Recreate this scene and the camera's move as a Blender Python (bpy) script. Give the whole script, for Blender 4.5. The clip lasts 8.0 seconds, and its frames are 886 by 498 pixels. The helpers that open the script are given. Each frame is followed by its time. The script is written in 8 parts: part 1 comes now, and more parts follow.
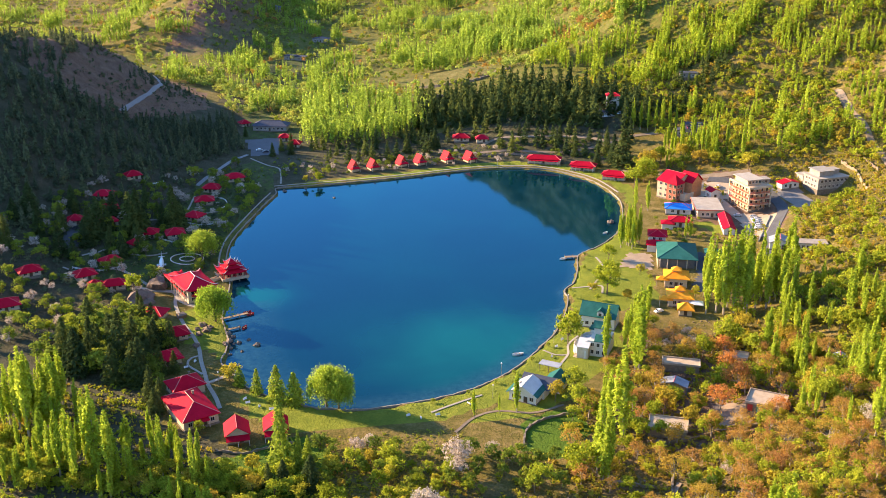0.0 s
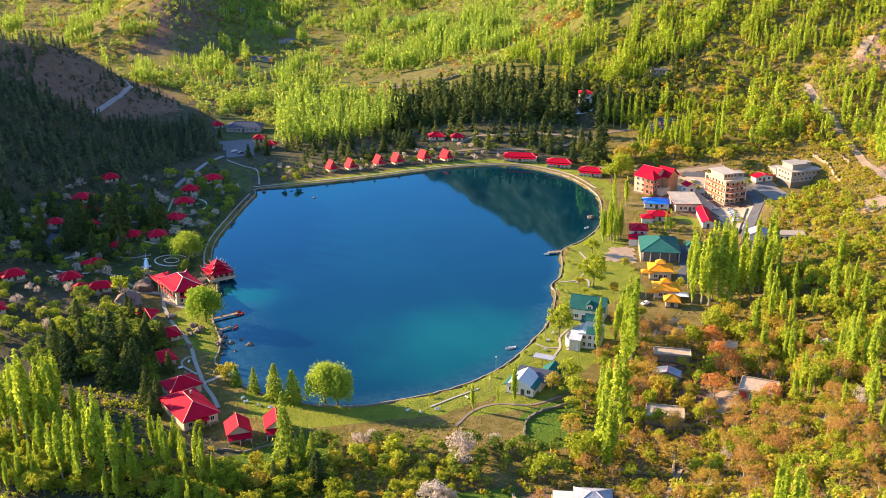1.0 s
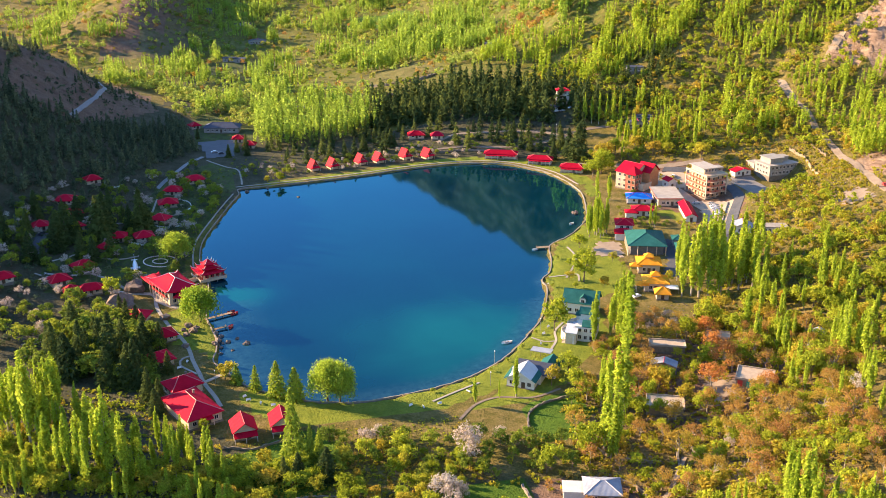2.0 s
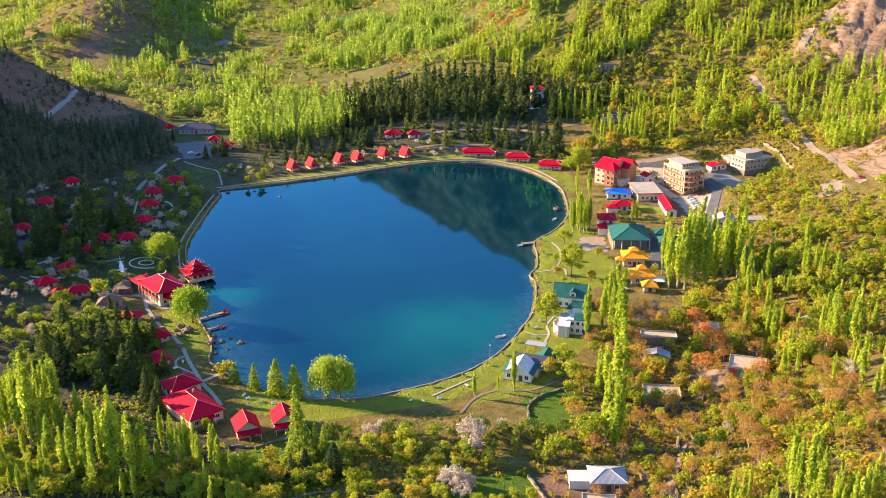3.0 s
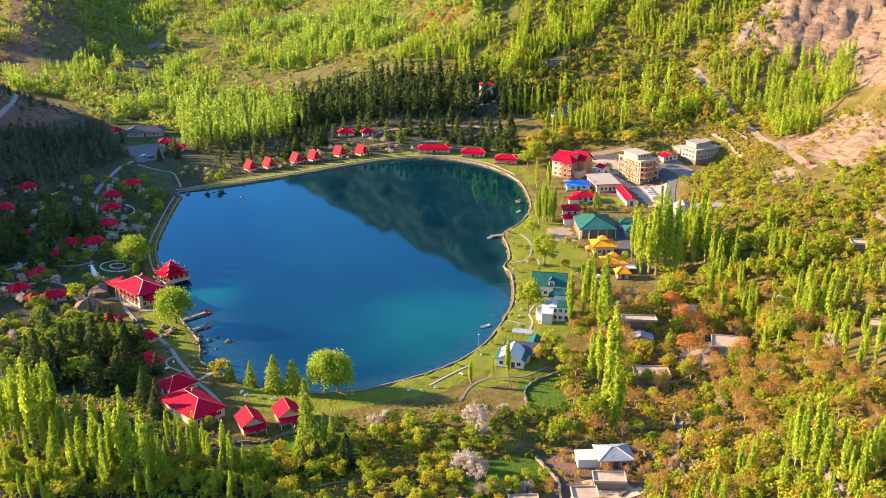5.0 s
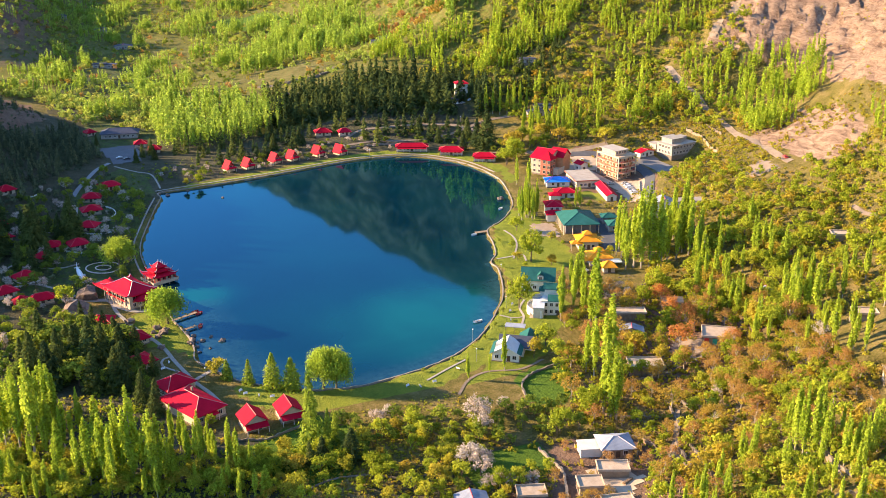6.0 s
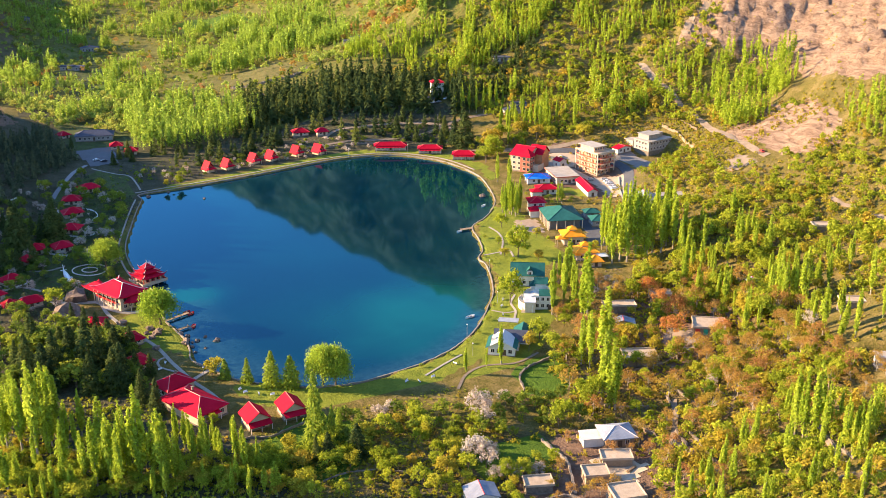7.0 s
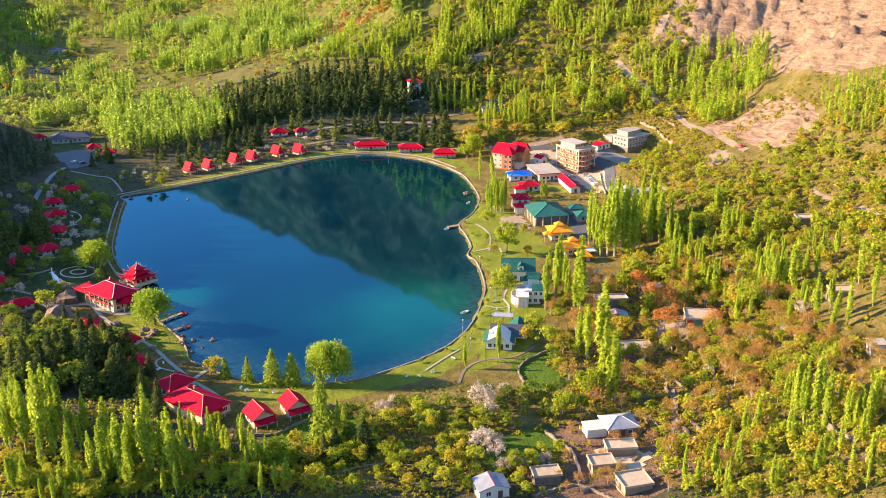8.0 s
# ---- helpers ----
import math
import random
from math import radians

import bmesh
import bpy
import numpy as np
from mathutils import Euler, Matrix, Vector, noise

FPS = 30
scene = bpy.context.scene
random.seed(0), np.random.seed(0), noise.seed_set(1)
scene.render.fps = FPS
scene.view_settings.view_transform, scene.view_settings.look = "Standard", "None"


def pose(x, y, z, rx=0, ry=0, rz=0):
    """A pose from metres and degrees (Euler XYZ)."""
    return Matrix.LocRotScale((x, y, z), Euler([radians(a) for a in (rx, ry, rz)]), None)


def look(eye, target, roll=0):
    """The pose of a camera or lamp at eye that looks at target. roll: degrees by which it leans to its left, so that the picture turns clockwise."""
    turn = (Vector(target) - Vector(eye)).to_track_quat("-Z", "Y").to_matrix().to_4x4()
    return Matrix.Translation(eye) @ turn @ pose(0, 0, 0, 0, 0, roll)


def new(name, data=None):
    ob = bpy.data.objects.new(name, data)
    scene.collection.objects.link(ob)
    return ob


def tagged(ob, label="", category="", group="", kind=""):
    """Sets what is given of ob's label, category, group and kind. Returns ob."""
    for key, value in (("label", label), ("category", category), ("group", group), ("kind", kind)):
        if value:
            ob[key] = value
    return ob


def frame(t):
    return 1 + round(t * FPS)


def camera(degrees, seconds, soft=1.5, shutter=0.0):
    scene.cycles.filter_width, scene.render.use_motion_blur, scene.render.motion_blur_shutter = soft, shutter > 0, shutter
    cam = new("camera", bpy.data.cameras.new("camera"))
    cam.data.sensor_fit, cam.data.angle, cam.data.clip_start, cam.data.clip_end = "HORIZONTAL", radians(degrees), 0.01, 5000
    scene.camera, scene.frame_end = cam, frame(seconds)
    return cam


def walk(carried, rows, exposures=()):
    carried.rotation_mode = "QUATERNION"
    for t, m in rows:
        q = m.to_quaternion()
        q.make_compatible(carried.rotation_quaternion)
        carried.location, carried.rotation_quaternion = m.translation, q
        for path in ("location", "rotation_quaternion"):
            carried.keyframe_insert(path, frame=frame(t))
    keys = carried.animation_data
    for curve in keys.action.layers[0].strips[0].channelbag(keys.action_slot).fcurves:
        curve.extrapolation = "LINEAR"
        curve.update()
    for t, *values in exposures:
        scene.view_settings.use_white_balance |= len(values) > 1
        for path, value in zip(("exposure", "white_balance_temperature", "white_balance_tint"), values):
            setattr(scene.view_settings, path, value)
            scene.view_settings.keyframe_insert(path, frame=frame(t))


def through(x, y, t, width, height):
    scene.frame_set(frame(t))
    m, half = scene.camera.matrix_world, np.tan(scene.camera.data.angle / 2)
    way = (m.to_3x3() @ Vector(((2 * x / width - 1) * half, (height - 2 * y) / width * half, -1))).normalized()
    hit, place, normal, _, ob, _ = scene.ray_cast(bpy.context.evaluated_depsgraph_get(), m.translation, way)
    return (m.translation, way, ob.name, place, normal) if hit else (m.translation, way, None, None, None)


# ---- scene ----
cam = camera(46.47, 8.0, soft=0.8)
# seconds, place, heading (clockwise from north), pitch, roll
ROWS = [
    (0.0, -14.88, -129.47, 176.39, 9.387, -20.281, -0.063),
    (0.5, -21.69, -130.03, 175.86, 10.680, -20.241, -0.104),
    (1.0, -28.57, -130.34, 175.43, 11.903, -20.202, -0.150),
    (1.5, -35.55, -130.37, 175.11, 13.039, -20.193, -0.171),
    (3.0, -56.36, -130.21, 174.34, 16.638, -20.157, -0.205),
    (3.5, -63.28, -130.03, 174.13, 17.860, -20.147, -0.215),
    (4.0, -70.19, -129.60, 173.94, 19.073, -20.139, -0.220),
    (4.5, -77.03, -128.94, 173.71, 20.303, -20.133, -0.222),
    (6.0, -97.42, -126.47, 173.01, 23.959, -20.099, -0.237),
    (6.5, -104.16, -125.45, 172.82, 25.148, -20.091, -0.254),
    (7.0, -110.84, -124.21, 172.73, 26.328, -20.091, -0.282),
    (7.5, -117.48, -122.79, 172.55, 27.489, -20.090, -0.293),
    (8.0, -124.18, -121.22, 172.29, 28.603, -20.069, -0.286),
]
walk(cam, [(t, pose(x, y, z, 0, 0, -head) @ pose(0, 0, 0, 90 + pitch) @ pose(0, 0, 0, 0, 0, roll)) for t, x, y, z, head, pitch, roll in ROWS])

# ---- world, sun, exposure ----
SUN_FROM = Vector((-0.82, 0.57, 0.0)).normalized()
SUN_UP = 18.5
world = bpy.data.worlds.new("sky")
scene.world = world
world.use_nodes = True
wn = world.node_tree.nodes
wl = world.node_tree.links
sky = wn.new("ShaderNodeTexSky")
sky.sky_type = "NISHITA"
sky.sun_disc = False
sky.sun_elevation = radians(SUN_UP)
sky.sun_rotation = math.atan2(SUN_FROM.x, SUN_FROM.y)
sky.altitude = 2200
sky.air_density = 1.1
sky.dust_density = 0.12
sky.ozone_density = 3.2
wn["Background"].inputs["Strength"].default_value = 0.138
wl.new(sky.outputs["Color"], wn["Background"].inputs["Color"])
sun_data = bpy.data.lights.new("sun", "SUN")
sun_data.energy = 5.0
sun_data.angle = radians(0.6)
sun_data.color = (1.0, 0.70, 0.40)
sun = new("sun", sun_data)
toward = SUN_FROM * math.cos(radians(SUN_UP)) + Vector((0, 0, math.sin(radians(SUN_UP))))
sun.matrix_world = look(toward * 900 + Vector((50, 300, 0)), (50, 300, 0))
scene.view_settings.exposure = 1.84

# ---- materials ----
def material(name):
    m = bpy.data.materials.new(name)
    m.use_nodes = True
    return m, m.node_tree.nodes, m.node_tree.links, m.node_tree.nodes["Principled BSDF"]


def noise_of(n, l, scale, detail=4.0, rough=0.6, where=None, distort=0.0):
    t = n.new("ShaderNodeTexNoise")
    t.inputs["Scale"].default_value, t.inputs["Detail"].default_value = scale, detail
    t.inputs["Roughness"].default_value, t.inputs["Distortion"].default_value = rough, distort
    if where is not None:
        l.new(where, t.inputs["Vector"])
    return t.outputs["Fac"]


def ramp_of(n, l, fac, stops):
    r = n.new("ShaderNodeValToRGB")
    while len(r.color_ramp.elements) < len(stops):
        r.color_ramp.elements.new(0.5)
    for e, (p, c) in zip(r.color_ramp.elements, stops):
        e.position, e.color = p, (*c, 1)
    l.new(fac, r.inputs["Fac"])
    return r.outputs["Color"]


def mix_of(n, l, fac, a, b, how="MIX"):
    m = n.new("ShaderNodeMix")
    m.data_type, m.blend_type = "RGBA", how
    for socket, value in ((m.inputs["Factor"], fac), (m.inputs["A"], a), (m.inputs["B"], b)):
        if isinstance(value, (int, float)):
            socket.default_value = value
        elif isinstance(value, tuple):
            socket.default_value = (*value, 1)
        else:
            l.new(value, socket)
    return m.outputs["Result"]


def sums(n, l, how, a, b):
    m = n.new("ShaderNodeMath")
    m.operation = how
    for socket, value in zip(m.inputs, (a, b)):
        if isinstance(value, (int, float)):
            socket.default_value = value
        else:
            l.new(value, socket)
    return m.outputs["Value"]


def bump_of(n, l, b, fac, strength, distance):
    k = n.new("ShaderNodeBump")
    k.inputs["Strength"].default_value, k.inputs["Distance"].default_value = strength, distance
    l.new(fac, k.inputs["Height"])
    l.new(k.outputs["Normal"], b.inputs["Normal"])


def place_of(n):
    return n.new("ShaderNodeNewGeometry").outputs["Position"]


def surface(name, dark, light, scale=0.8, rough=0.8, metal=0.0, bump=0.3, fine=6.0, spread=0.35):
    """A mottled surface: two scales of variation between a dark and a light tone."""
    m, n, l, b = material(name)
    where = place_of(n)
    big, small = noise_of(n, l, scale, 5, 0.65, where), noise_of(n, l, scale * fine, 4, 0.6, where)
    fac = sums(n, l, "ADD", sums(n, l, "MULTIPLY", big, 0.6), sums(n, l, "MULTIPLY", small, 0.4))
    info = n.new("ShaderNodeObjectInfo")
    fac = sums(n, l, "ADD", fac, sums(n, l, "MULTIPLY", sums(n, l, "SUBTRACT", info.outputs["Random"], 0.5), spread * 0.5))
    l.new(ramp_of(n, l, fac, [(0.3, dark), (0.7, light)]), b.inputs["Base Color"])
    b.inputs["Roughness"].default_value, b.inputs["Metallic"].default_value = rough, metal
    if bump:
        bump_of(n, l, b, small, bump, 0.05)
    return m


def sheet_roof(name, dark, light, rough=0.6, gap=0.55):
    """Painted sheet metal with standing seams that run down the slope, faded in patches."""
    m, n, l, b = material(name)
    where = n.new("ShaderNodeTexCoord").outputs["Object"]
    big, small = noise_of(n, l, 0.35, 5, 0.65, where), noise_of(n, l, 5.0, 4, 0.6, where)
    fac = sums(n, l, "ADD", sums(n, l, "MULTIPLY", big, 0.65), sums(n, l, "MULTIPLY", small, 0.35))
    info = n.new("ShaderNodeObjectInfo")
    fac = sums(n, l, "ADD", fac, sums(n, l, "MULTIPLY", sums(n, l, "SUBTRACT", info.outputs["Random"], 0.5), 0.25))
    l.new(ramp_of(n, l, fac, [(0.28, dark), (0.72, light)]), b.inputs["Base Color"])
    b.inputs["Roughness"].default_value = rough
    b.inputs["Specular IOR Level"].default_value = 0.05
    wave = n.new("ShaderNodeTexWave")
    wave.inputs["Scale"].default_value = 1.0 / gap / 2
    l.new(where, wave.inputs["Vector"])
    bump_of(n, l, b, wave.outputs["Fac"], 0.35, 0.04)
    return m


def foliage(name, tones, through=0.4, rough=0.6):
    """Leaves: tone by tree and by leaf, partly lit through."""
    m, n, l, b = material(name)
    info, geo = n.new("ShaderNodeObjectInfo"), n.new("ShaderNodeNewGeometry")
    tree = n.new("ShaderNodeAttribute")
    tree.attribute_name = "tree"
    fac = sums(n, l, "FRACT", sums(n, l, "ADD", info.outputs["Random"], tree.outputs["Fac"]), 0.0)
    hue = ramp_of(n, l, fac, tones)
    leaf = ramp_of(n, l, geo.outputs["Random Per Island"], [(0.0, (0.62, 0.64, 0.62)), (1.0, (1.18, 1.16, 1.05))])
    colour = mix_of(n, l, 1.0, hue, leaf, "MULTIPLY")
    out = n["Material Output"]
    n.remove(b)
    flat, lit, both = n.new("ShaderNodeBsdfDiffuse"), n.new("ShaderNodeBsdfTranslucent"), n.new("ShaderNodeMixShader")
    l.new(colour, flat.inputs["Color"])
    l.new(colour, lit.inputs["Color"])
    both.inputs["Fac"].default_value = through
    l.new(flat.outputs["BSDF"], both.inputs[1])
    l.new(lit.outputs["BSDF"], both.inputs[2])
    l.new(both.outputs["Shader"], out.inputs["Surface"])
    return m


RED_ROOF = sheet_roof("red_painted_sheet", (0.36, 0.004, 0.020), (0.55, 0.008, 0.036))
ORANGE_ROOF = sheet_roof("yellow_painted_sheet", (0.72, 0.26, 0.02), (0.95, 0.42, 0.04))
TEAL_ROOF = sheet_roof("teal_painted_sheet", (0.016, 0.080, 0.074), (0.038, 0.16, 0.14))
BLUE_ROOF = sheet_roof("blue_painted_sheet", (0.02, 0.16, 0.55), (0.04, 0.28, 0.80))
PALE_ROOF = sheet_roof("white_painted_sheet", (0.42, 0.45, 0.48), (0.62, 0.64, 0.66), 0.5)
GREY_ROOF = sheet_roof("galvanised_sheet", (0.20, 0.22, 0.27), (0.40, 0.43, 0.49), 0.5)
SLATE_ROOF = sheet_roof("slate_blue_sheet", (0.04, 0.048, 0.07), (0.095, 0.105, 0.14), 0.7)
RIDGE_WHITE = surface("white_ridge_paint", (0.62, 0.50, 0.48), (0.82, 0.74, 0.70), 0.7, 0.6, bump=0.1)
RIDGE_PINK = surface("worn_pink_ridge", (0.42, 0.10, 0.11), (0.58, 0.24, 0.24), 0.7, 0.6, bump=0.1)
RIDGE_RED = surface("red_ridge_paint", (0.50, 0.02, 0.04), (0.72, 0.05, 0.08), 0.7, 0.5, bump=0.1)
CREAM_WALL = surface("cream_render", (0.46, 0.36, 0.25), (0.64, 0.54, 0.40), 0.5, 0.9, bump=0.15)
WHITE_WALL = surface("white_render", (0.56, 0.52, 0.45), (0.74, 0.70, 0.63), 0.4, 0.9, bump=0.15)
BRICK_WALL = surface("orange_brickwork", (0.42, 0.18, 0.08), (0.62, 0.30, 0.14), 0.8, 0.9)
CONCRETE = surface("raw_concrete", (0.22, 0.205, 0.19), (0.40, 0.38, 0.35), 0.45, 0.9)
MUD_WALL = surface("mud_plaster", (0.20, 0.14, 0.09), (0.36, 0.27, 0.18), 0.7, 0.95)
MUD_TILE = surface("terracotta_paint", (0.34, 0.10, 0.06), (0.50, 0.19, 0.12), 0.8, 0.8)
MUD_ROOF = surface("mud_roof", (0.30, 0.23, 0.16), (0.54, 0.43, 0.32), 0.5, 0.95)
FLAT_ROOF = surface("screed_roof", (0.27, 0.235, 0.20), (0.46, 0.42, 0.37), 0.3, 0.9)
DARK_WOOD = surface("dark_timber", (0.05, 0.03, 0.02), (0.13, 0.08, 0.05), 2.0, 0.7)
WOOD = surface("weathered_timber", (0.20, 0.13, 0.08), (0.36, 0.26, 0.17), 2.0, 0.8)
STONE = surface("dry_stone", (0.11, 0.09, 0.07), (0.30, 0.25, 0.20), 1.1, 0.95, bump=0.8)
PALE_STONE = surface("pale_wall_stone", (0.15, 0.125, 0.10), (0.36, 0.31, 0.26), 1.0, 0.95, bump=0.8)
ROCK = surface("boulder_rock", (0.08, 0.055, 0.045), (0.26, 0.19, 0.15), 0.7, 0.9, bump=0.9)
PALE_PATH = surface("pale_paving", (0.25, 0.225, 0.195), (0.40, 0.36, 0.31), 0.7, 0.9)
DIRT = surface("dirt_track", (0.15, 0.115, 0.085), (0.29, 0.225, 0.165), 0.25, 0.95)
ASPHALT = surface("worn_asphalt", (0.045, 0.05, 0.065), (0.10, 0.105, 0.12), 0.3, 0.9)
PAVED = surface("courtyard_paving", (0.28, 0.21, 0.15), (0.44, 0.35, 0.26), 0.3, 0.9)
BARK = surface("bark", (0.10, 0.075, 0.05), (0.22, 0.17, 0.12), 3.0, 0.95)
PALE_BARK = surface("pale_bark", (0.26, 0.22, 0.17), (0.46, 0.40, 0.32), 3.0, 0.9)
RED_PAINT = surface("red_gloss_paint", (0.45, 0.03, 0.03), (0.65, 0.06, 0.05), 2.0, 0.4)
WHITE_PAINT = surface("white_gloss_paint", (0.66, 0.67, 0.70), (0.84, 0.85, 0.86), 1.0, 0.35)
GREEN_PAINT = surface("green_door_paint", (0.02, 0.30, 0.20), (0.05, 0.45, 0.32), 1.0, 0.5)
TYRE = surface("rubber", (0.015, 0.015, 0.015), (0.03, 0.03, 0.03), 3.0, 0.9)
STEEL = surface("dull_steel", (0.28, 0.29, 0.30), (0.42, 0.43, 0.44), 2.0, 0.45, 0.7)

GLASS, gn, gl, gb = material("window_glass")
gb.inputs["Base Color"].default_value = (0.02, 0.025, 0.03, 1)
gb.inputs["Roughness"].default_value = 0.08

POPLAR_LEAF = foliage("poplar_leaf", [(0.0, (0.385, 0.5, 0.054)), (0.5, (0.52, 0.62, 0.0765)), (1.0, (0.447, 0.55, 0.063))], 0.55)
FAR_LEAF = foliage("far_poplar_leaf", [(0.0, (0.354, 0.484, 0.0855)), (0.5, (0.478, 0.608, 0.114)), (1.0, (0.416, 0.546, 0.095))], 0.6)
VALLEY_LEAF = foliage("valley_leaf", [(0.0, (0.33, 0.433, 0.095)), (0.4, (0.453, 0.546, 0.123)), (0.7, (0.464, 0.453, 0.114)), (1.0, (0.391, 0.505, 0.114))], 0.55)
CONIFER_LEAF = foliage("conifer_needle", [(0.0, (0.065, 0.10, 0.042)), (0.5, (0.10, 0.14, 0.05)), (1.0, (0.16, 0.195, 0.055))], 0.45)
BROAD_LEAF = foliage("broad_leaf", [(0.0, (0.305, 0.356, 0.032)), (0.25, (0.392, 0.455, 0.048)), (0.5, (0.501, 0.544, 0.06)), (0.7, (0.545, 0.396, 0.064)), (0.85, (0.436, 0.485, 0.052)), (1.0, (0.338, 0.406, 0.04))], 0.5)
# conifer needles lightened, so the colour itself holds the sunlit look
SUNLIT_LEAF = foliage("sunlit_needle", [(0.0, (0.30, 0.40, 0.06)), (1.0, (0.40, 0.48, 0.06))], 0.5)
DARK_LEAF = foliage("dark_leaf", [(0.0, (0.18, 0.25, 0.045)), (0.6, (0.28, 0.35, 0.05)), (1.0, (0.38, 0.42, 0.06))], 0.45)
# leaf colour greyed and darkened to carry the hill's shade
SHADED_LEAF = foliage("grey_shade_needle", [(0.0, (0.085, 0.115, 0.075)), (0.5, (0.13, 0.165, 0.10)), (1.0, (0.19, 0.22, 0.12))], 0.35)
WILLOW_LEAF = foliage("willow_leaf", [(0.0, (0.34, 0.48, 0.06)), (1.0, (0.46, 0.57, 0.08))], 0.6)
AUTUMN_LEAF = foliage("budding_leaf", [(0.0, (0.541, 0.35, 0.096)), (0.3, (0.52, 0.29, 0.112)), (0.55, (0.541, 0.4, 0.08)), (0.8, (0.499, 0.27, 0.12)), (1.0, (0.52, 0.39, 0.072))], 0.55)
RUST_LEAF = foliage("rust_leaf", [(0.0, (0.62, 0.27, 0.09)), (1.0, (0.66, 0.32, 0.11))], 0.55)
BLOSSOM = foliage("white_blossom", [(0.0, (0.58, 0.48, 0.45)), (1.0, (0.70, 0.62, 0.57))], 0.4)
SCRUB_LEAF = foliage("scrub_leaf", [(0.0, (0.353, 0.333, 0.034)), (0.3, (0.46, 0.421, 0.0467)), (0.55, (0.492, 0.333, 0.085)), (0.75, (0.471, 0.431, 0.051)), (1.0, (0.407, 0.402, 0.0425))], 0.5)


def ground_material():
    m, n, l, b = material("ground_cover")
    where = place_of(n)
    big, mid, small = noise_of(n, l, 0.02, 6, 0.6, where), noise_of(n, l, 0.14, 6, 0.65, where), noise_of(n, l, 1.3, 5, 0.65, where)
    tuft = noise_of(n, l, 0.5, 5, 0.7, where, 0.6)
    fac = sums(n, l, "ADD", sums(n, l, "MULTIPLY", mid, 0.55), sums(n, l, "MULTIPLY", small, 0.45))
    scrub = ramp_of(n, l, fac, [(0.30, (0.07, 0.07, 0.018)), (0.46, (0.15, 0.13, 0.03)), (0.58, (0.25, 0.19, 0.07)), (0.76, (0.36, 0.26, 0.15))])
    lawn = ramp_of(n, l, sums(n, l, "ADD", sums(n, l, "MULTIPLY", mid, 0.6), sums(n, l, "MULTIPLY", small, 0.4)), [(0.32, (0.12, 0.17, 0.02)), (0.55, (0.23, 0.27, 0.032)), (0.75, (0.34, 0.31, 0.06))])
    stretch = n.new("ShaderNodeMapping")
    stretch.inputs["Rotation"].default_value, stretch.inputs["Scale"].default_value = (0.5, 0.3, 0.6), (1.0, 0.35, 1.6)
    l.new(where, stretch.inputs["Vector"])
    strata = noise_of(n, l, 0.22, 9, 0.78, stretch.outputs["Vector"], 0.8)
    rock = ramp_of(n, l, strata, [(0.33, (0.10, 0.065, 0.045)), (0.45, (0.25, 0.165, 0.115)), (0.56, (0.38, 0.265, 0.185)), (0.74, (0.50, 0.37, 0.27))])
    # dark soil and undergrowth, with shade of hill and conifers painted in
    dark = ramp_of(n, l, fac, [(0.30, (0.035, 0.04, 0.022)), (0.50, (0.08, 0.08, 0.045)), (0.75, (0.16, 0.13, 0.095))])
    field = ramp_of(n, l, fac, [(0.30, (0.05, 0.10, 0.012)), (0.60, (0.11, 0.20, 0.02)), (0.8, (0.21, 0.28, 0.03))])
    brown = ramp_of(n, l, fac, [(0.30, (0.10, 0.058, 0.042)), (0.52, (0.21, 0.135, 0.095)), (0.75, (0.31, 0.215, 0.15))])
    streak = n.new("ShaderNodeMapping")
    streak.inputs["Scale"].default_value = (1.0, 1.0, 0.3)
    l.new(where, streak.inputs["Vector"])
    # high rock and scrub, darkened to put the range's shaded side into the colour
    high = ramp_of(n, l, noise_of(n, l, 0.022, 9, 0.7, streak.outputs["Vector"], 0.6), [(0.34, (0.025, 0.03, 0.018)), (0.50, (0.08, 0.075, 0.04)), (0.60, (0.24, 0.17, 0.11)), (0.72, (0.34, 0.25, 0.17))])
    colour = scrub
    for name, cover in (("shade_soil_cover", dark), ("rock_cover", rock), ("brown_cover", brown), ("lawn_cover", lawn), ("field_cover", field), ("high_cover", high)):
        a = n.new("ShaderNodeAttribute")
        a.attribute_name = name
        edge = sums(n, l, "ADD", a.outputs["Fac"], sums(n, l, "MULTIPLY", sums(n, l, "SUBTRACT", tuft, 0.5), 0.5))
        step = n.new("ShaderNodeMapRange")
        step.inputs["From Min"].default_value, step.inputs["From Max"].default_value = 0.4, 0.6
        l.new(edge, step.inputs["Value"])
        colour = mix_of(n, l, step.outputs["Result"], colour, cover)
    l.new(colour, b.inputs["Base Color"])
    b.inputs["Roughness"].default_value = 0.95
    b.inputs["Specular IOR Level"].default_value = 0.15
    bump_of(n, l, b, sums(n, l, "ADD", sums(n, l, "ADD", small, mid), strata), 1.0, 1.3)
    return m


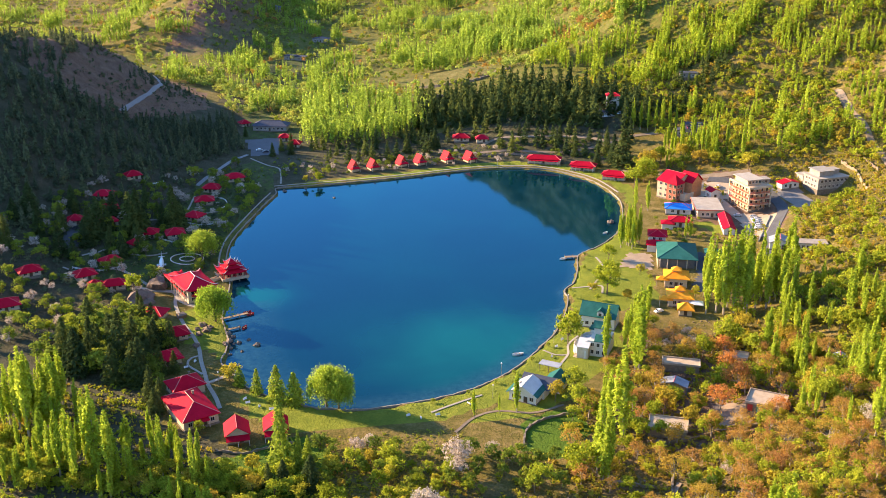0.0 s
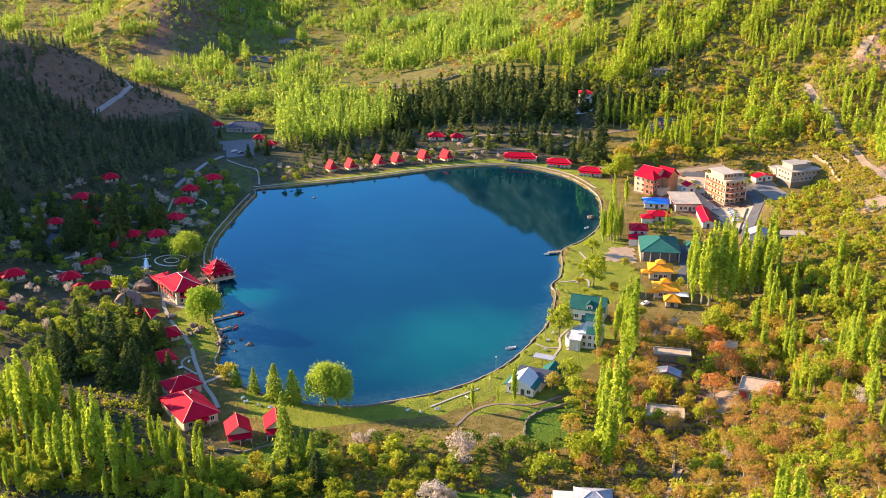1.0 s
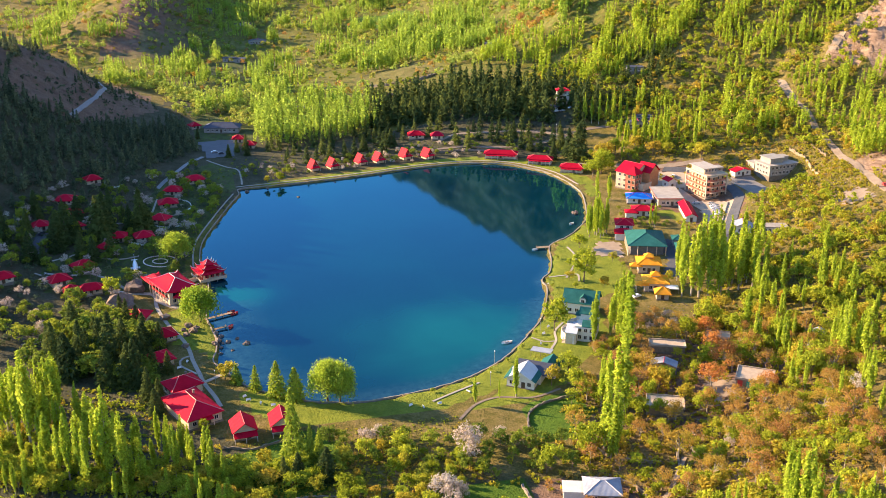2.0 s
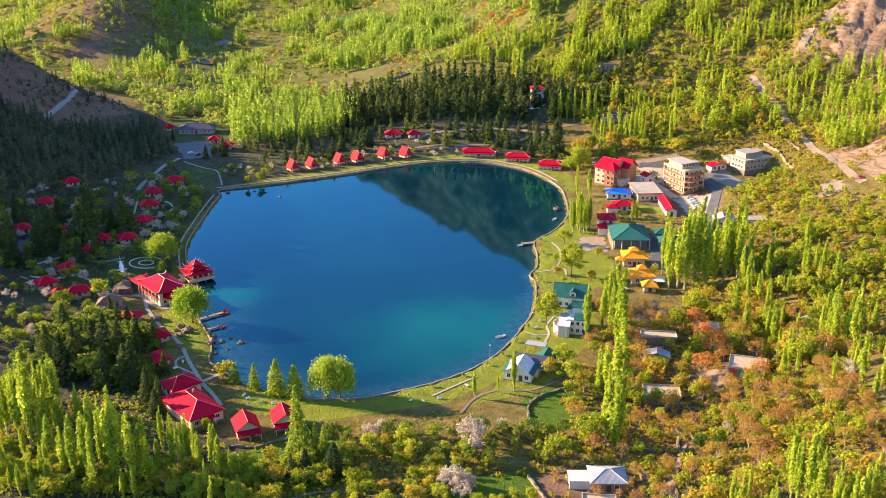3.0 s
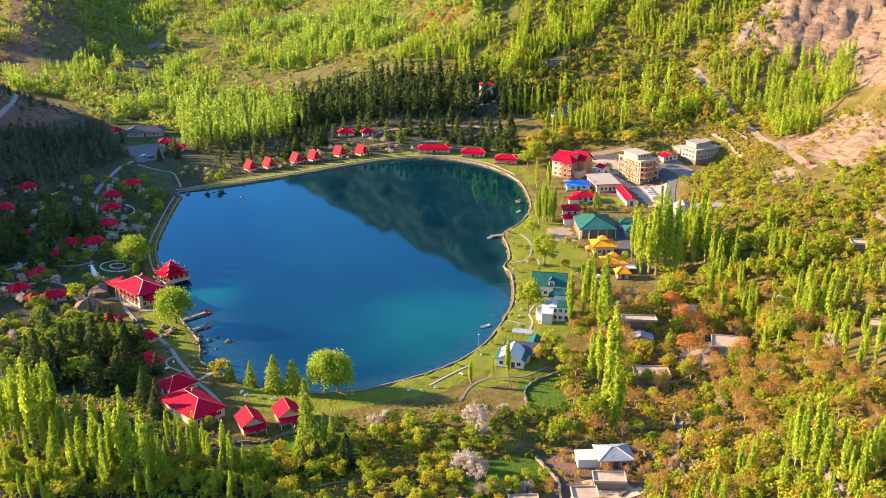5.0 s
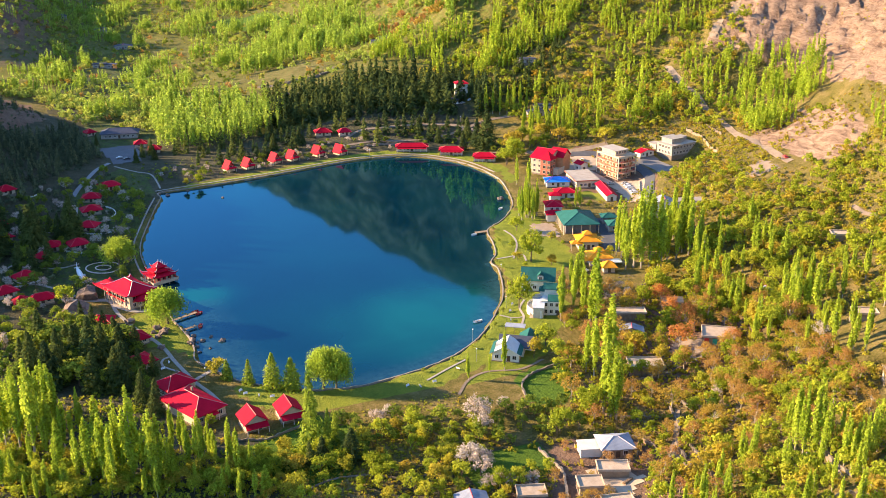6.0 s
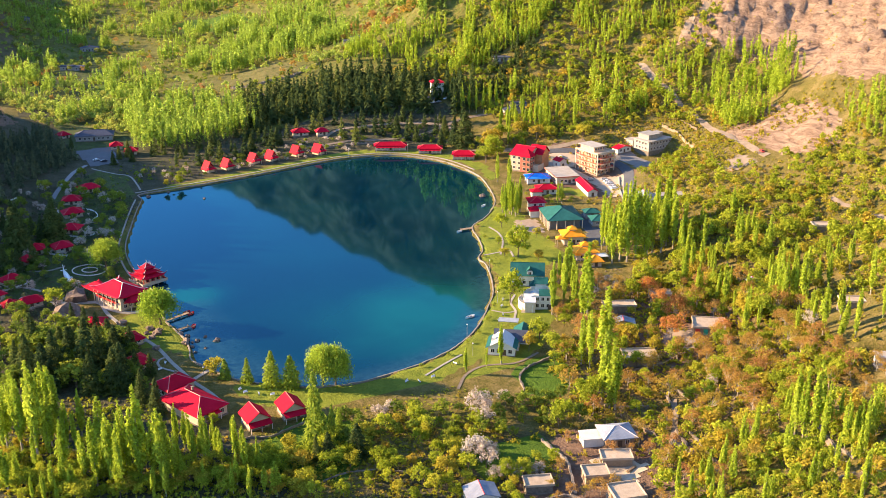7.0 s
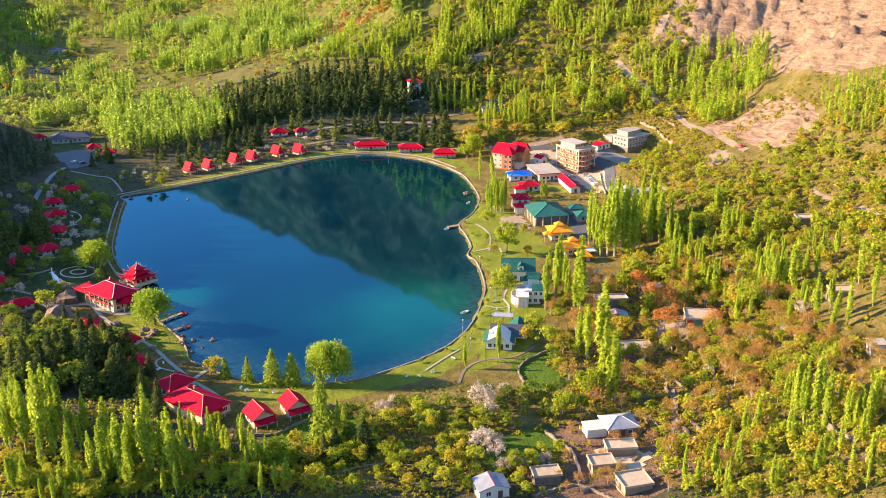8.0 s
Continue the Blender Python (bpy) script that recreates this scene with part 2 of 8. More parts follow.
def water_material():
    m, n, l, b = material("lake_water")
    where = place_of(n)
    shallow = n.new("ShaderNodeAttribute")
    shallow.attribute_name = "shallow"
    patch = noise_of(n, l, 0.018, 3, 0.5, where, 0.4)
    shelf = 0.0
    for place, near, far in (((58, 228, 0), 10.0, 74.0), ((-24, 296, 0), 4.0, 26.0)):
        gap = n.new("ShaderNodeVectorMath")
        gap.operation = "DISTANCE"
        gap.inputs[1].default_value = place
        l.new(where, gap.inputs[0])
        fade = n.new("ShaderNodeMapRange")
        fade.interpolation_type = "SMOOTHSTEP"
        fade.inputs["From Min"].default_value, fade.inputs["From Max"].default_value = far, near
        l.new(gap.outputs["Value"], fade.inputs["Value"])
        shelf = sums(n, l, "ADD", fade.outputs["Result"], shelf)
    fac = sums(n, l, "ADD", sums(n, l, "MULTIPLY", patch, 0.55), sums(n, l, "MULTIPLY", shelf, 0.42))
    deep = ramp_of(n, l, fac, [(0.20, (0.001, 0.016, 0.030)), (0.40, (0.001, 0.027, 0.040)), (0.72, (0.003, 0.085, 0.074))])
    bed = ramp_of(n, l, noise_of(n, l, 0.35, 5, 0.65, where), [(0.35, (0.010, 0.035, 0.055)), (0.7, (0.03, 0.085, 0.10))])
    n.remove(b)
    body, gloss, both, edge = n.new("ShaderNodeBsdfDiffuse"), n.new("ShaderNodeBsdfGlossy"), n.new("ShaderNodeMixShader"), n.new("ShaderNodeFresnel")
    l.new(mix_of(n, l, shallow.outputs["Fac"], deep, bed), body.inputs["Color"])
    gloss.inputs["Color"].default_value = (0.22, 0.64, 0.92, 1)
    gloss.inputs["Roughness"].default_value = 0.03
    edge.inputs["IOR"].default_value = 1.5
    ripple = n.new("ShaderNodeBump")
    ripple.inputs["Strength"].default_value, ripple.inputs["Distance"].default_value = 0.05, 0.03
    l.new(noise_of(n, l, 0.9, 3, 0.5, where), ripple.inputs["Height"])
    l.new(ripple.outputs["Normal"], gloss.inputs["Normal"])
    l.new(edge.outputs["Fac"], both.inputs["Fac"])
    l.new(body.outputs["BSDF"], both.inputs[1])
    l.new(gloss.outputs["BSDF"], both.inputs[2])
    l.new(both.outputs["Shader"], n["Material Output"].inputs["Surface"])
    return m


GROUND = ground_material()
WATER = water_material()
# ---- relief ----
OUTLINE = [(-16, 457), (2, 459), (20, 461), (41, 464), (62, 468), (83, 473), (105, 477), (127, 477), (147, 471), (161, 457),
           (170, 440), (174, 414), (172, 393), (161, 360), (153, 346), (140, 331), (126, 320), (120, 302), (114, 287), (107, 278),
           (106, 269), (100, 253), (92, 237), (83, 225), (74, 214), (65, 205), (57, 199), (46, 193), (33, 189), (21, 187),
           (9, 186), (-1, 188), (-9, 191), (-20, 198), (-31, 210), (-36, 221), (-40.5, 231), (-39, 241), (-38.5, 251), (-40, 262),
           (-41.5, 275), (-40, 295), (-39.5, 315), (-42, 336), (-40, 368), (-30, 405), (-23, 428), (-17, 446)]


def smooth_loop(points, step):
    """A closed Catmull-Rom curve through the points, as an array of places about step apart."""
    p = np.array(points, float)
    out = []
    for i in range(len(p)):
        a, b, c, d = p[i - 1], p[i], p[(i + 1) % len(p)], p[(i + 2) % len(p)]
        n = max(1, int(np.linalg.norm(c - b) / step))
        for k in range(n):
            u = k / n
            out.append(0.5 * (2 * b + (c - a) * u + (2 * a - 5 * b + 4 * c - d) * u * u + (3 * b - a - 3 * c + d) * u ** 3))
    return np.array(out)


def smooth_line(points, step):
    """An open Catmull-Rom curve through the points."""
    p = np.array(points, float)
    p = np.vstack([2 * p[0] - p[1], p, 2 * p[-1] - p[-2]])
    out = []
    for i in range(1, len(p) - 2):
        a, b, c, d = p[i - 1], p[i], p[i + 1], p[i + 2]
        n = max(1, int(np.linalg.norm(c - b) / step))
        for k in range(n):
            u = k / n
            out.append(0.5 * (2 * b + (c - a) * u + (2 * a - 5 * b + 4 * c - d) * u * u + (3 * b - a - 3 * c + d) * u ** 3))
    out.append(p[-2])
    return np.array(out)


SHORE = smooth_loop(OUTLINE, 2.0)


def inside_of(loop, x, y):
    """Whether places lie inside a closed loop; x and y are arrays."""
    hit = np.zeros(np.shape(x), bool)
    for (ax, ay), (bx, by) in zip(loop, np.roll(loop, -1, 0)):
        if ay != by:
            hit ^= ((ay > y) != (by > y)) & (x < (bx - ax) * (y - ay) / (by - ay) + ax)
    return hit


def away_from(loop, x, y):
    """Distance from places to the loop's vertices."""
    d = np.full(np.shape(x), 1e9)
    for ax, ay in loop:
        d = np.minimum(d, (x - ax) ** 2 + (y - ay) ** 2)
    return np.sqrt(d)


def blend(s, xs, ys):
    """A softened piecewise curve."""
    return (np.interp(s - 14, xs, ys) + 2 * np.interp(s, xs, ys) + np.interp(s + 14, xs, ys)) / 4


def ripple(x, y):
    return (np.sin(x * 0.071 + 1.3 * np.sin(y * 0.043)) + np.sin(y * 0.063 + 1.7 * np.sin(x * 0.037 + 2)) + 0.5 * np.sin(x * 0.17 + y * 0.13) + 0.5 * np.sin(x * 0.15 - y * 0.19 + 1))


def relief(x, y):
    """The height of the land at (x, y), without the lake's hollow."""
    x, y = np.asarray(x, float), np.asarray(y, float)
    foot_east = np.interp(y, [-200, 0, 50, 90, 130, 180, 280, 350, 395, 440, 480, 540, 640, 700, 1000, 1250, 2200], [-60, 10, 48, 68, 112, 154, 190, 226, 236, 205, 200, 152, 92, 112, 175, 225, 320])
    s = x - foot_east
    z = 1.3 + blend(s, [-40, 0, 28, 55, 105, 130, 165, 220, 320, 500, 800, 1600], [0, 1.5, 9, 16, 31, 47, 72, 106, 165, 265, 400, 560])
    foot_west = np.interp(y, [-200, 60, 150, 250, 330, 430, 540, 620, 660, 720, 800, 880], [-190, -150, -120, -88, -74, -60, -52, -42, -42, -58, -96, -420])
    w = foot_west - x
    hill = np.interp(y, [100, 230, 330, 400, 430, 490], [0.1, 0.18, 0.36, 0.55, 0.73, 1.0]) * blend(w, [-30, 0, 20, 40, 60, 100, 160, 260, 500, 900], [0, 0.8, 5, 12.5, 25, 54, 90, 92, 95, 102])
    # the spur above the cottages ends in a rounded crest, with the side valley behind it
    crest = np.interp(y, [480, 550, 600, 660, 740, 800, 880], [220, 80, 66, 58, 26, 13, 3])
    west = np.clip((-22 - 0.2456 * (y + 129) - x) / 70, 0, 1)
    hill = np.minimum(hill, crest + 220 * west * west * (3 - 2 * west))
    z = z + hill
    z = z + np.clip(85 - y, 0, 400) * 0.16
    z = z + 9 * np.exp(-((x - 120) / 90) ** 2 - ((y - 690) / 90) ** 2) + 7 * np.exp(-((x - 150) / 40) ** 2 - ((y - 555) / 50) ** 2)
    # the bare spur that runs into the side valley
    along, across = (y - 925) * 0.993 + (x + 98) * 0.12, (x + 98) * 0.993 - (y - 925) * 0.12
    z = z + 50 * np.clip(along / 110, 0, 1) ** 0.8 * np.exp(-(across / np.where(across > 0, 48, 80)) ** 2)
    z = z - 5 * np.exp(-((x - 20) / 60) ** 2 - ((y - 860) / 160) ** 2)
    # the high range in the north-east that the lake mirrors
    bearing, reach = np.degrees(np.arctan2(x - 80, y - 350)), np.hypot(x - 80, y - 350)
    angle = np.interp(bearing + 0.25 * np.sin(bearing * 1.9) + 0.12 * np.sin(bearing * 4.7) - 1.0, [-8, 2, 8, 12, 14.5, 17, 18.7, 20.8, 23.5, 26, 28.5, 31, 40, 60, 95, 120], [3, 8, 12.4, 14.9, 15.9, 17.4, 18.9, 20.0, 21.2, 22.2, 23.6, 25.0, 26.5, 25, 18, 6])
    rise = np.clip((reach - 900) / 1000, 0, 1)
    peak = 1880 * np.tan(np.radians(angle - 0.6)) * rise * rise * (3 - 2 * rise)
    peak = peak * (1 + 0.03 * rise * (1 - rise) * 4 * ripple(x * 0.35, y * 0.35))
    z = np.maximum(z, peak + np.minimum(z, 30) * (1 - rise))
    z = z + 120 * np.clip((y - 1500) / 900, 0, 1.2) ** 1.5
    rough = np.clip(np.maximum(s - 20, w - 20) / 120, 0, 1)
    far = np.clip((y - 560) / 300, 0, 1)
    z = z + ripple(x, y) * (0.15 + 1.0 * rough + 0.6 * far) + ripple(x * 2.9 + 5, y * 2.7) * (0.05 + 0.7 * rough) + ripple(x * 0.31, y * 0.29 + 3) * (2.5 * far * rough + 6 * np.clip((s - 300) / 400, 0, 1))
    crag = np.clip((x - 335) / 30, 0, 1) * np.clip((y - 200) / 60, 0, 1) * np.clip((520 - y) / 60, 0, 1)
    z = z + crag * (0.9 * ripple(x * 3.3 + y * 1.5, y * 2.9) + 0.8 * ripple(x * 9.1 + y * 3, y * 8.3))
    return z


# levelled building ground: place, radius, height
TERRACES = [(236, 372, 20, 3.2), (272, 366, 22, 7.0), (210, 350, 24, 2.2), (143, 156, 10, 5.0), (176, 170, 7, 10.0), (64, 110, 12, 1.8), (224, 292, 14, 7.5), (150, 82, 7, 21.0)]


def land(x, y):
    """The height of the ground, with a level strip round the lake."""
    x, y = np.asarray(x, float), np.asarray(y, float)
    z = relief(x, y)
    d = away_from(SHORE[::2], x, y)
    k = np.clip((d - 3) / 22, 0, 1)
    z = 1.1 * (1 - k) + z * k
    for px, py, r, level in TERRACES:
        k = np.clip(1.6 - np.hypot(x - px, y - py) / r, 0, 1)
        k = k * k * (3 - 2 * k)
        z = z * (1 - k) + level * k
    return z


# ---- making meshes ----
def mesh_of(name, verts, faces, mats, picks=None, smooth=False):
    me = bpy.data.meshes.new(name)
    me.from_pydata([tuple(v) for v in verts], [], [tuple(f) for f in faces])
    for m in mats if isinstance(mats, (list, tuple)) else [mats]:
        me.materials.append(m)
    if picks is not None:
        me.polygons.foreach_set("material_index", picks)
    if smooth:
        me.polygons.foreach_set("use_smooth", [True] * len(me.polygons))
    me.update()
    return me


def fast_mesh(name, verts, quads, mats, picks=None, smooth=False):
    """A mesh of four-cornered faces from arrays."""
    verts, quads = np.asarray(verts, np.float32), np.asarray(quads, np.int32)
    me = bpy.data.meshes.new(name)
    me.vertices.add(len(verts))
    me.vertices.foreach_set("co", verts.ravel())
    me.loops.add(quads.size)
    me.loops.foreach_set("vertex_index", quads.ravel())
    me.polygons.add(len(quads))
    me.polygons.foreach_set("loop_start", np.arange(0, quads.size, quads.shape[1], dtype=np.int32))
    for m in mats if isinstance(mats, (list, tuple)) else [mats]:
        me.materials.append(m)
    if picks is not None:
        me.polygons.foreach_set("material_index", np.asarray(picks, np.int32))
    if smooth:
        me.polygons.foreach_set("use_smooth", np.ones(len(quads), bool))
    me.update(calc_edges=True)
    return me


def piece(name, me, parent=None, m=None, label=""):
    """One mesh object, under a thing or a part if given."""
    ob = new(name, me)
    if parent is not None:
        ob.parent = parent
    if m is not None:
        ob.matrix_basis = m
    if label:
        ob["label"] = label
    return ob


def box_data(w, d, h, x=0.0, y=0.0, z=0.0):
    """Corners and faces of a box with its base's middle at (x, y, z)."""
    v = [(x + a * w / 2, y + b * d / 2, z + c * h) for c in (0, 1) for a, b in ((-1, -1), (1, -1), (1, 1), (-1, 1))]
    return v, [(0, 3, 2, 1), (4, 5, 6, 7), (0, 1, 5, 4), (1, 2, 6, 5), (2, 3, 7, 6), (3, 0, 4, 7)]


def joined(*bits):
    verts, faces = [], []
    for v, f in bits:
        k = len(verts)
        verts += list(v)
        faces += [tuple(i + k for i in q) for q in f]
    return verts, faces


def tube_data(places, radii, sides=6):
    """A tapered tube along places."""
    p = np.array(places, float)
    verts, faces = [], []
    for i, r in enumerate(radii):
        along = p[min(i + 1, len(p) - 1)] - p[max(i - 1, 0)]
        along = along / (np.linalg.norm(along) + 1e-9)
        u = np.cross(along, (0.31, 0.87, 0.39) if abs(along[1]) < 0.8 else (1.0, 0.1, 0.2))
        u = u / np.linalg.norm(u)
        w = np.cross(along, u)
        for k in range(sides):
            a = 2 * math.pi * k / sides
            verts.append(p[i] + r * (u * math.cos(a) + w * math.sin(a)))
    for i in range(len(p) - 1):
        for k in range(sides):
            a, b = i * sides + k, i * sides + (k + 1) % sides
            faces.append((a, b, b + sides, a + sides))
    faces.append(tuple(range((len(p) - 1) * sides, len(p) * sides)))
    faces.append(tuple(range(sides - 1, -1, -1)))
    return verts, faces


# ---- ground, lake ----
def spaced(lo, hi, fine_lo, fine_hi, fine, grow=1.12, most=40.0):
    mid = list(np.arange(fine_lo, fine_hi + 1e-6, fine))
    step, a = fine, fine_hi
    while a < hi:
        step = min(step * grow, most)
        a += step
        mid.append(a)
    step, a = fine, fine_lo
    while a > lo:
        step = min(step * grow, most)
        a -= step
        mid.insert(0, a)
    return np.array(mid)


GX, GY = spaced(-900, 1900, -140, 560, 3.2), spaced(-420, 2700, 40, 620, 3.0)
gx, gy = np.meshgrid(GX, GY)
GROUND_Z = land(gx, gy)
wet = inside_of(SHORE, gx, gy)
off = away_from(SHORE, gx, gy)
crag_in = inside_of(np.array([(352, 446), (368, 424), (372, 372), (356, 321), (350, 252), (420, 200), (700, 160), (900, 520), (560, 560), (420, 475)], float), gx, gy) & (gx < 600)
crag_to = np.clip(away_from(np.array([(352, 446), (368, 424), (372, 372), (356, 321), (350, 252), (420, 200), (700, 160), (900, 520), (560, 560), (420, 475)], float), gx, gy) / 25, 0, 1)
for i, j in zip(*np.nonzero(crag_in)):
    at = Vector((gx[i, j] / 26, gy[i, j] / 26, 1.7))
    rough = abs(noise.noise(at)) * 7.0 + abs(noise.noise(at * 2.3)) * 6.0 + abs(noise.noise(at * 5.1)) * 6.0
    GROUND_Z[i, j] += (rough - 4.5) * crag_to[i, j]
GROUND_Z = np.where(wet, np.maximum(-6.0, 0.4 - 0.35 * off), GROUND_Z)


def on_ground(x, y):
    """The height of the built ground sheet at a place."""
    i, j = int(np.clip(np.searchsorted(GX, x) - 1, 0, len(GX) - 2)), int(np.clip(np.searchsorted(GY, y) - 1, 0, len(GY) - 2))
    u, v = (x - GX[i]) / (GX[i + 1] - GX[i]), (y - GY[j]) / (GY[j + 1] - GY[j])
    a, b, c, d = GROUND_Z[j, i], GROUND_Z[j, i + 1], GROUND_Z[j + 1, i], GROUND_Z[j + 1, i + 1]
    return float((a * (1 - u) + b * u) * (1 - v) + (c * (1 - u) + d * u) * v)


def on_ground_all(x, y):
    i = np.clip(np.searchsorted(GX, x) - 1, 0, len(GX) - 2)
    j = np.clip(np.searchsorted(GY, y) - 1, 0, len(GY) - 2)
    u, v = (x - GX[i]) / (GX[i + 1] - GX[i]), (y - GY[j]) / (GY[j + 1] - GY[j])
    return (GROUND_Z[j, i] * (1 - u) + GROUND_Z[j, i + 1] * u) * (1 - v) + (GROUND_Z[j + 1, i] * (1 - u) + GROUND_Z[j + 1, i + 1] * u) * v


def area(loop):
    return inside_of(np.array(loop, float), gx, gy).astype(np.float32)


def spot(x, y, rx, ry=None):
    return np.clip(1.5 - np.hypot((gx - x) / rx, (gy - y) / (ry or rx)), 0, 1)


nx, ny = len(GX), len(GY)
idx = np.arange(nx * ny).reshape(ny, nx)
quads = np.stack([idx[:-1, :-1], idx[:-1, 1:], idx[1:, 1:], idx[1:, :-1]], -1).reshape(-1, 4)
ground_mesh = fast_mesh("ground", np.stack([gx, gy, GROUND_Z], -1).reshape(-1, 3), quads, GROUND, smooth=True)
north_bank = area([(-2, 459), (60, 469), (105, 480), (128, 481), (150, 475), (165, 460), (176, 440), (180, 412), (174, 390), (182, 392), (188, 420), (182, 450), (160, 474), (132, 490), (100, 487), (50, 474), (-2, 465)])
side_spur = area([(99, 696), (128, 650), (158, 659), (171, 776), (134, 818), (90, 720)])
hamlet_ground = area([(65, 123), (60, 60), (134, 78), (188, 163), (162, 224), (120, 199), (75, 164)])
covers = {
    "lawn_cover": np.clip(np.maximum.reduce([
        area([(-34, 206), (-8, 192), (12, 185), (40, 189), (66, 204), (90, 233), (104, 250), (108, 275), (128, 318), (152, 345), (160, 330), (152, 300), (146, 262), (112, 246), (98, 214), (76, 196), (60, 184), (30, 172), (-16, 174), (-30, 188)]),
        area([(60, 184), (76, 196), (98, 214), (112, 246), (119, 240), (112, 214), (96, 198), (84, 182), (66, 172), (40, 169)]),
        north_bank,
        area([(-56, 250), (-40, 234), (-36, 276), (-42, 290), (-58, 282)]), area([(197, 352), (205, 356), (212, 340), (204, 330)]), 0.0 * gx]), 0, 1),
    "field_cover": np.clip(np.maximum.reduce([area([(62, 168), (80, 176), (84, 160), (68, 142), (58, 150)]), area([(-40, 160), (-12, 172), (0, 150), (-18, 128), (-40, 140)]), area([(12, 126), (48, 124), (44, 108), (20, 108)]), 0.47 * area([(-36, 345), (-30, 420), (-18, 455), (-14, 500), (-30, 520), (-62, 470), (-75, 400), (-112, 340), (-110, 310), (-62, 310)]), spot(30, 760, 22, 60), spot(195, 1110, 45, 60), 0.46 * ((gy > 560) & (gx < 420) & (gx > -40 - np.clip(gy - 760, 0, 400) * 2) & (GROUND_Z < 130) & (GROUND_Z < 40 + (gx - 100) * 0.25 + (gy > 640) * 30))]), 0, 1),
    # undergrowth and soil, also ground darkened where shadow should lie
    "shade_soil_cover": np.clip(np.maximum.reduce([area([(-60, 250), (-75, 300), (-48, 330), (-46, 370), (-20, 440), (-10, 462), (30, 475), (110, 490), (190, 470), (215, 520), (200, 560), (80, 560), (-20, 640), (-60, 680), (-160, 640), (-220, 500), (-230, 200), (-120, 160), (-62, 210)]), spot(20, 90, 60, 40), area([(-62, 214), (-130, 230), (-130, 140), (-40, 118), (-30, 160), (-42, 176), (-58, 186)]), area([(-60, 690), (-20, 640), (30, 760), (50, 900), (20, 960), (-30, 860)])]), 0, 1),
    "rock_cover": np.clip(area([(303, 336), (318, 346), (331, 350), (337, 318), (333, 300), (316, 262), (300, 245), (286, 252), (290, 284)]) + area([(350, 446), (366, 424), (370, 400), (372, 372), (354, 321), (345, 279), (350, 252), (420, 200), (700, 160), (900, 520), (560, 560), (420, 475)]) * (GROUND_Z < 118), 0, 1),
    "high_cover": np.clip((GROUND_Z - 112) / 20, 0, 1),
    "brown_cover": np.maximum.reduce([area([(-118, 930), (-62, 900), (-34, 970), (-26, 1100), (-20, 1240), (-82, 1240), (-94, 1100), (-100, 1000)]), area([(-175, 560), (-150, 530), (-112, 545), (-84, 600), (-62, 650), (-70, 720), (-110, 775), (-150, 690), (-185, 620)]), 0.9 * area([(196, 390), (214, 412), (240, 422), (262, 404), (252, 352), (224, 312), (206, 330), (203, 352), (196, 366)]), 0.9 * area([(18, 78), (40, 70), (76, 72), (84, 104), (70, 120), (52, 122), (24, 108)]), 0.9 * area([(100, 140), (125, 140), (160, 150), (156, 175), (136, 205), (112, 190)]), 0.48 * side_spur, 0.47 * hamlet_ground]),
}
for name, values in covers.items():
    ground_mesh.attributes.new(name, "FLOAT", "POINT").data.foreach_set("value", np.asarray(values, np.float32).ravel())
tagged(piece("ground", ground_mesh), "dry scrubby valley floor and slopes round the lake", "ground", kind="structure")

centre = SHORE.mean(0)
rings = np.linspace(1.012, 0.0, 30) ** 0.8
wv = np.vstack([centre + (SHORE - centre) * r for r in rings[:-1]] + [centre[None]])
wz = np.zeros((len(wv), 1))
k = len(SHORE)
wq = [(r * k + i, (r + 1) * k + i, (r + 1) * k + (i + 1) % k, r * k + (i + 1) % k) for r in range(len(rings) - 2) for i in range(k)]
wq += [((len(rings) - 2) * k + i, len(wv) - 1, (len(rings) - 2) * k + (i + 1) % k) for i in range(k)]
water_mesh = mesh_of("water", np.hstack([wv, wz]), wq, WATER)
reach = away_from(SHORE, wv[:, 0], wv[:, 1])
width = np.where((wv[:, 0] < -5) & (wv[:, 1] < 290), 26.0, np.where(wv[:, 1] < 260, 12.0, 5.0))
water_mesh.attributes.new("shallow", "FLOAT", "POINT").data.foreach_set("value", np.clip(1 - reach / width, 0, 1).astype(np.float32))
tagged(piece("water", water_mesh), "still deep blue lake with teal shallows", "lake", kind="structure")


def ribbon(name, line, width, mat, lift=0.14, thick=0.5, step=2.0, cross=2):
    """A strip along a line, laid on the ground, with an edge."""
    p = smooth_line(line, step)
    t = np.gradient(p, axis=0)
    t = t / np.linalg.norm(t, axis=1)[:, None]
    side = np.stack([-t[:, 1], t[:, 0]], 1)
    verts, faces = [], []
    cols = cross + 1
    for i in range(len(p)):
        row = []
        for c in range(cols):
            q = p[i] + side[i] * width * (c / cross - 0.5)
            row.append((q[0], q[1], on_ground(q[0], q[1])))
        top = max(r[2] for r in row) + lift if cross == 1 else None
        row = [(a, b, (top if top is not None else z + lift)) for a, b, z in row]
        row = [(row[0][0], row[0][1], row[0][2] - thick)] + row + [(row[-1][0], row[-1][1], row[-1][2] - thick)]
        verts += row
    w = cols + 2
    for i in range(len(p) - 1):
        for c in range(w - 1):
            faces.append((i * w + c, i * w + w + c, i * w + w + c + 1, i * w + c + 1))
    return mesh_of(name, verts, faces, mat)


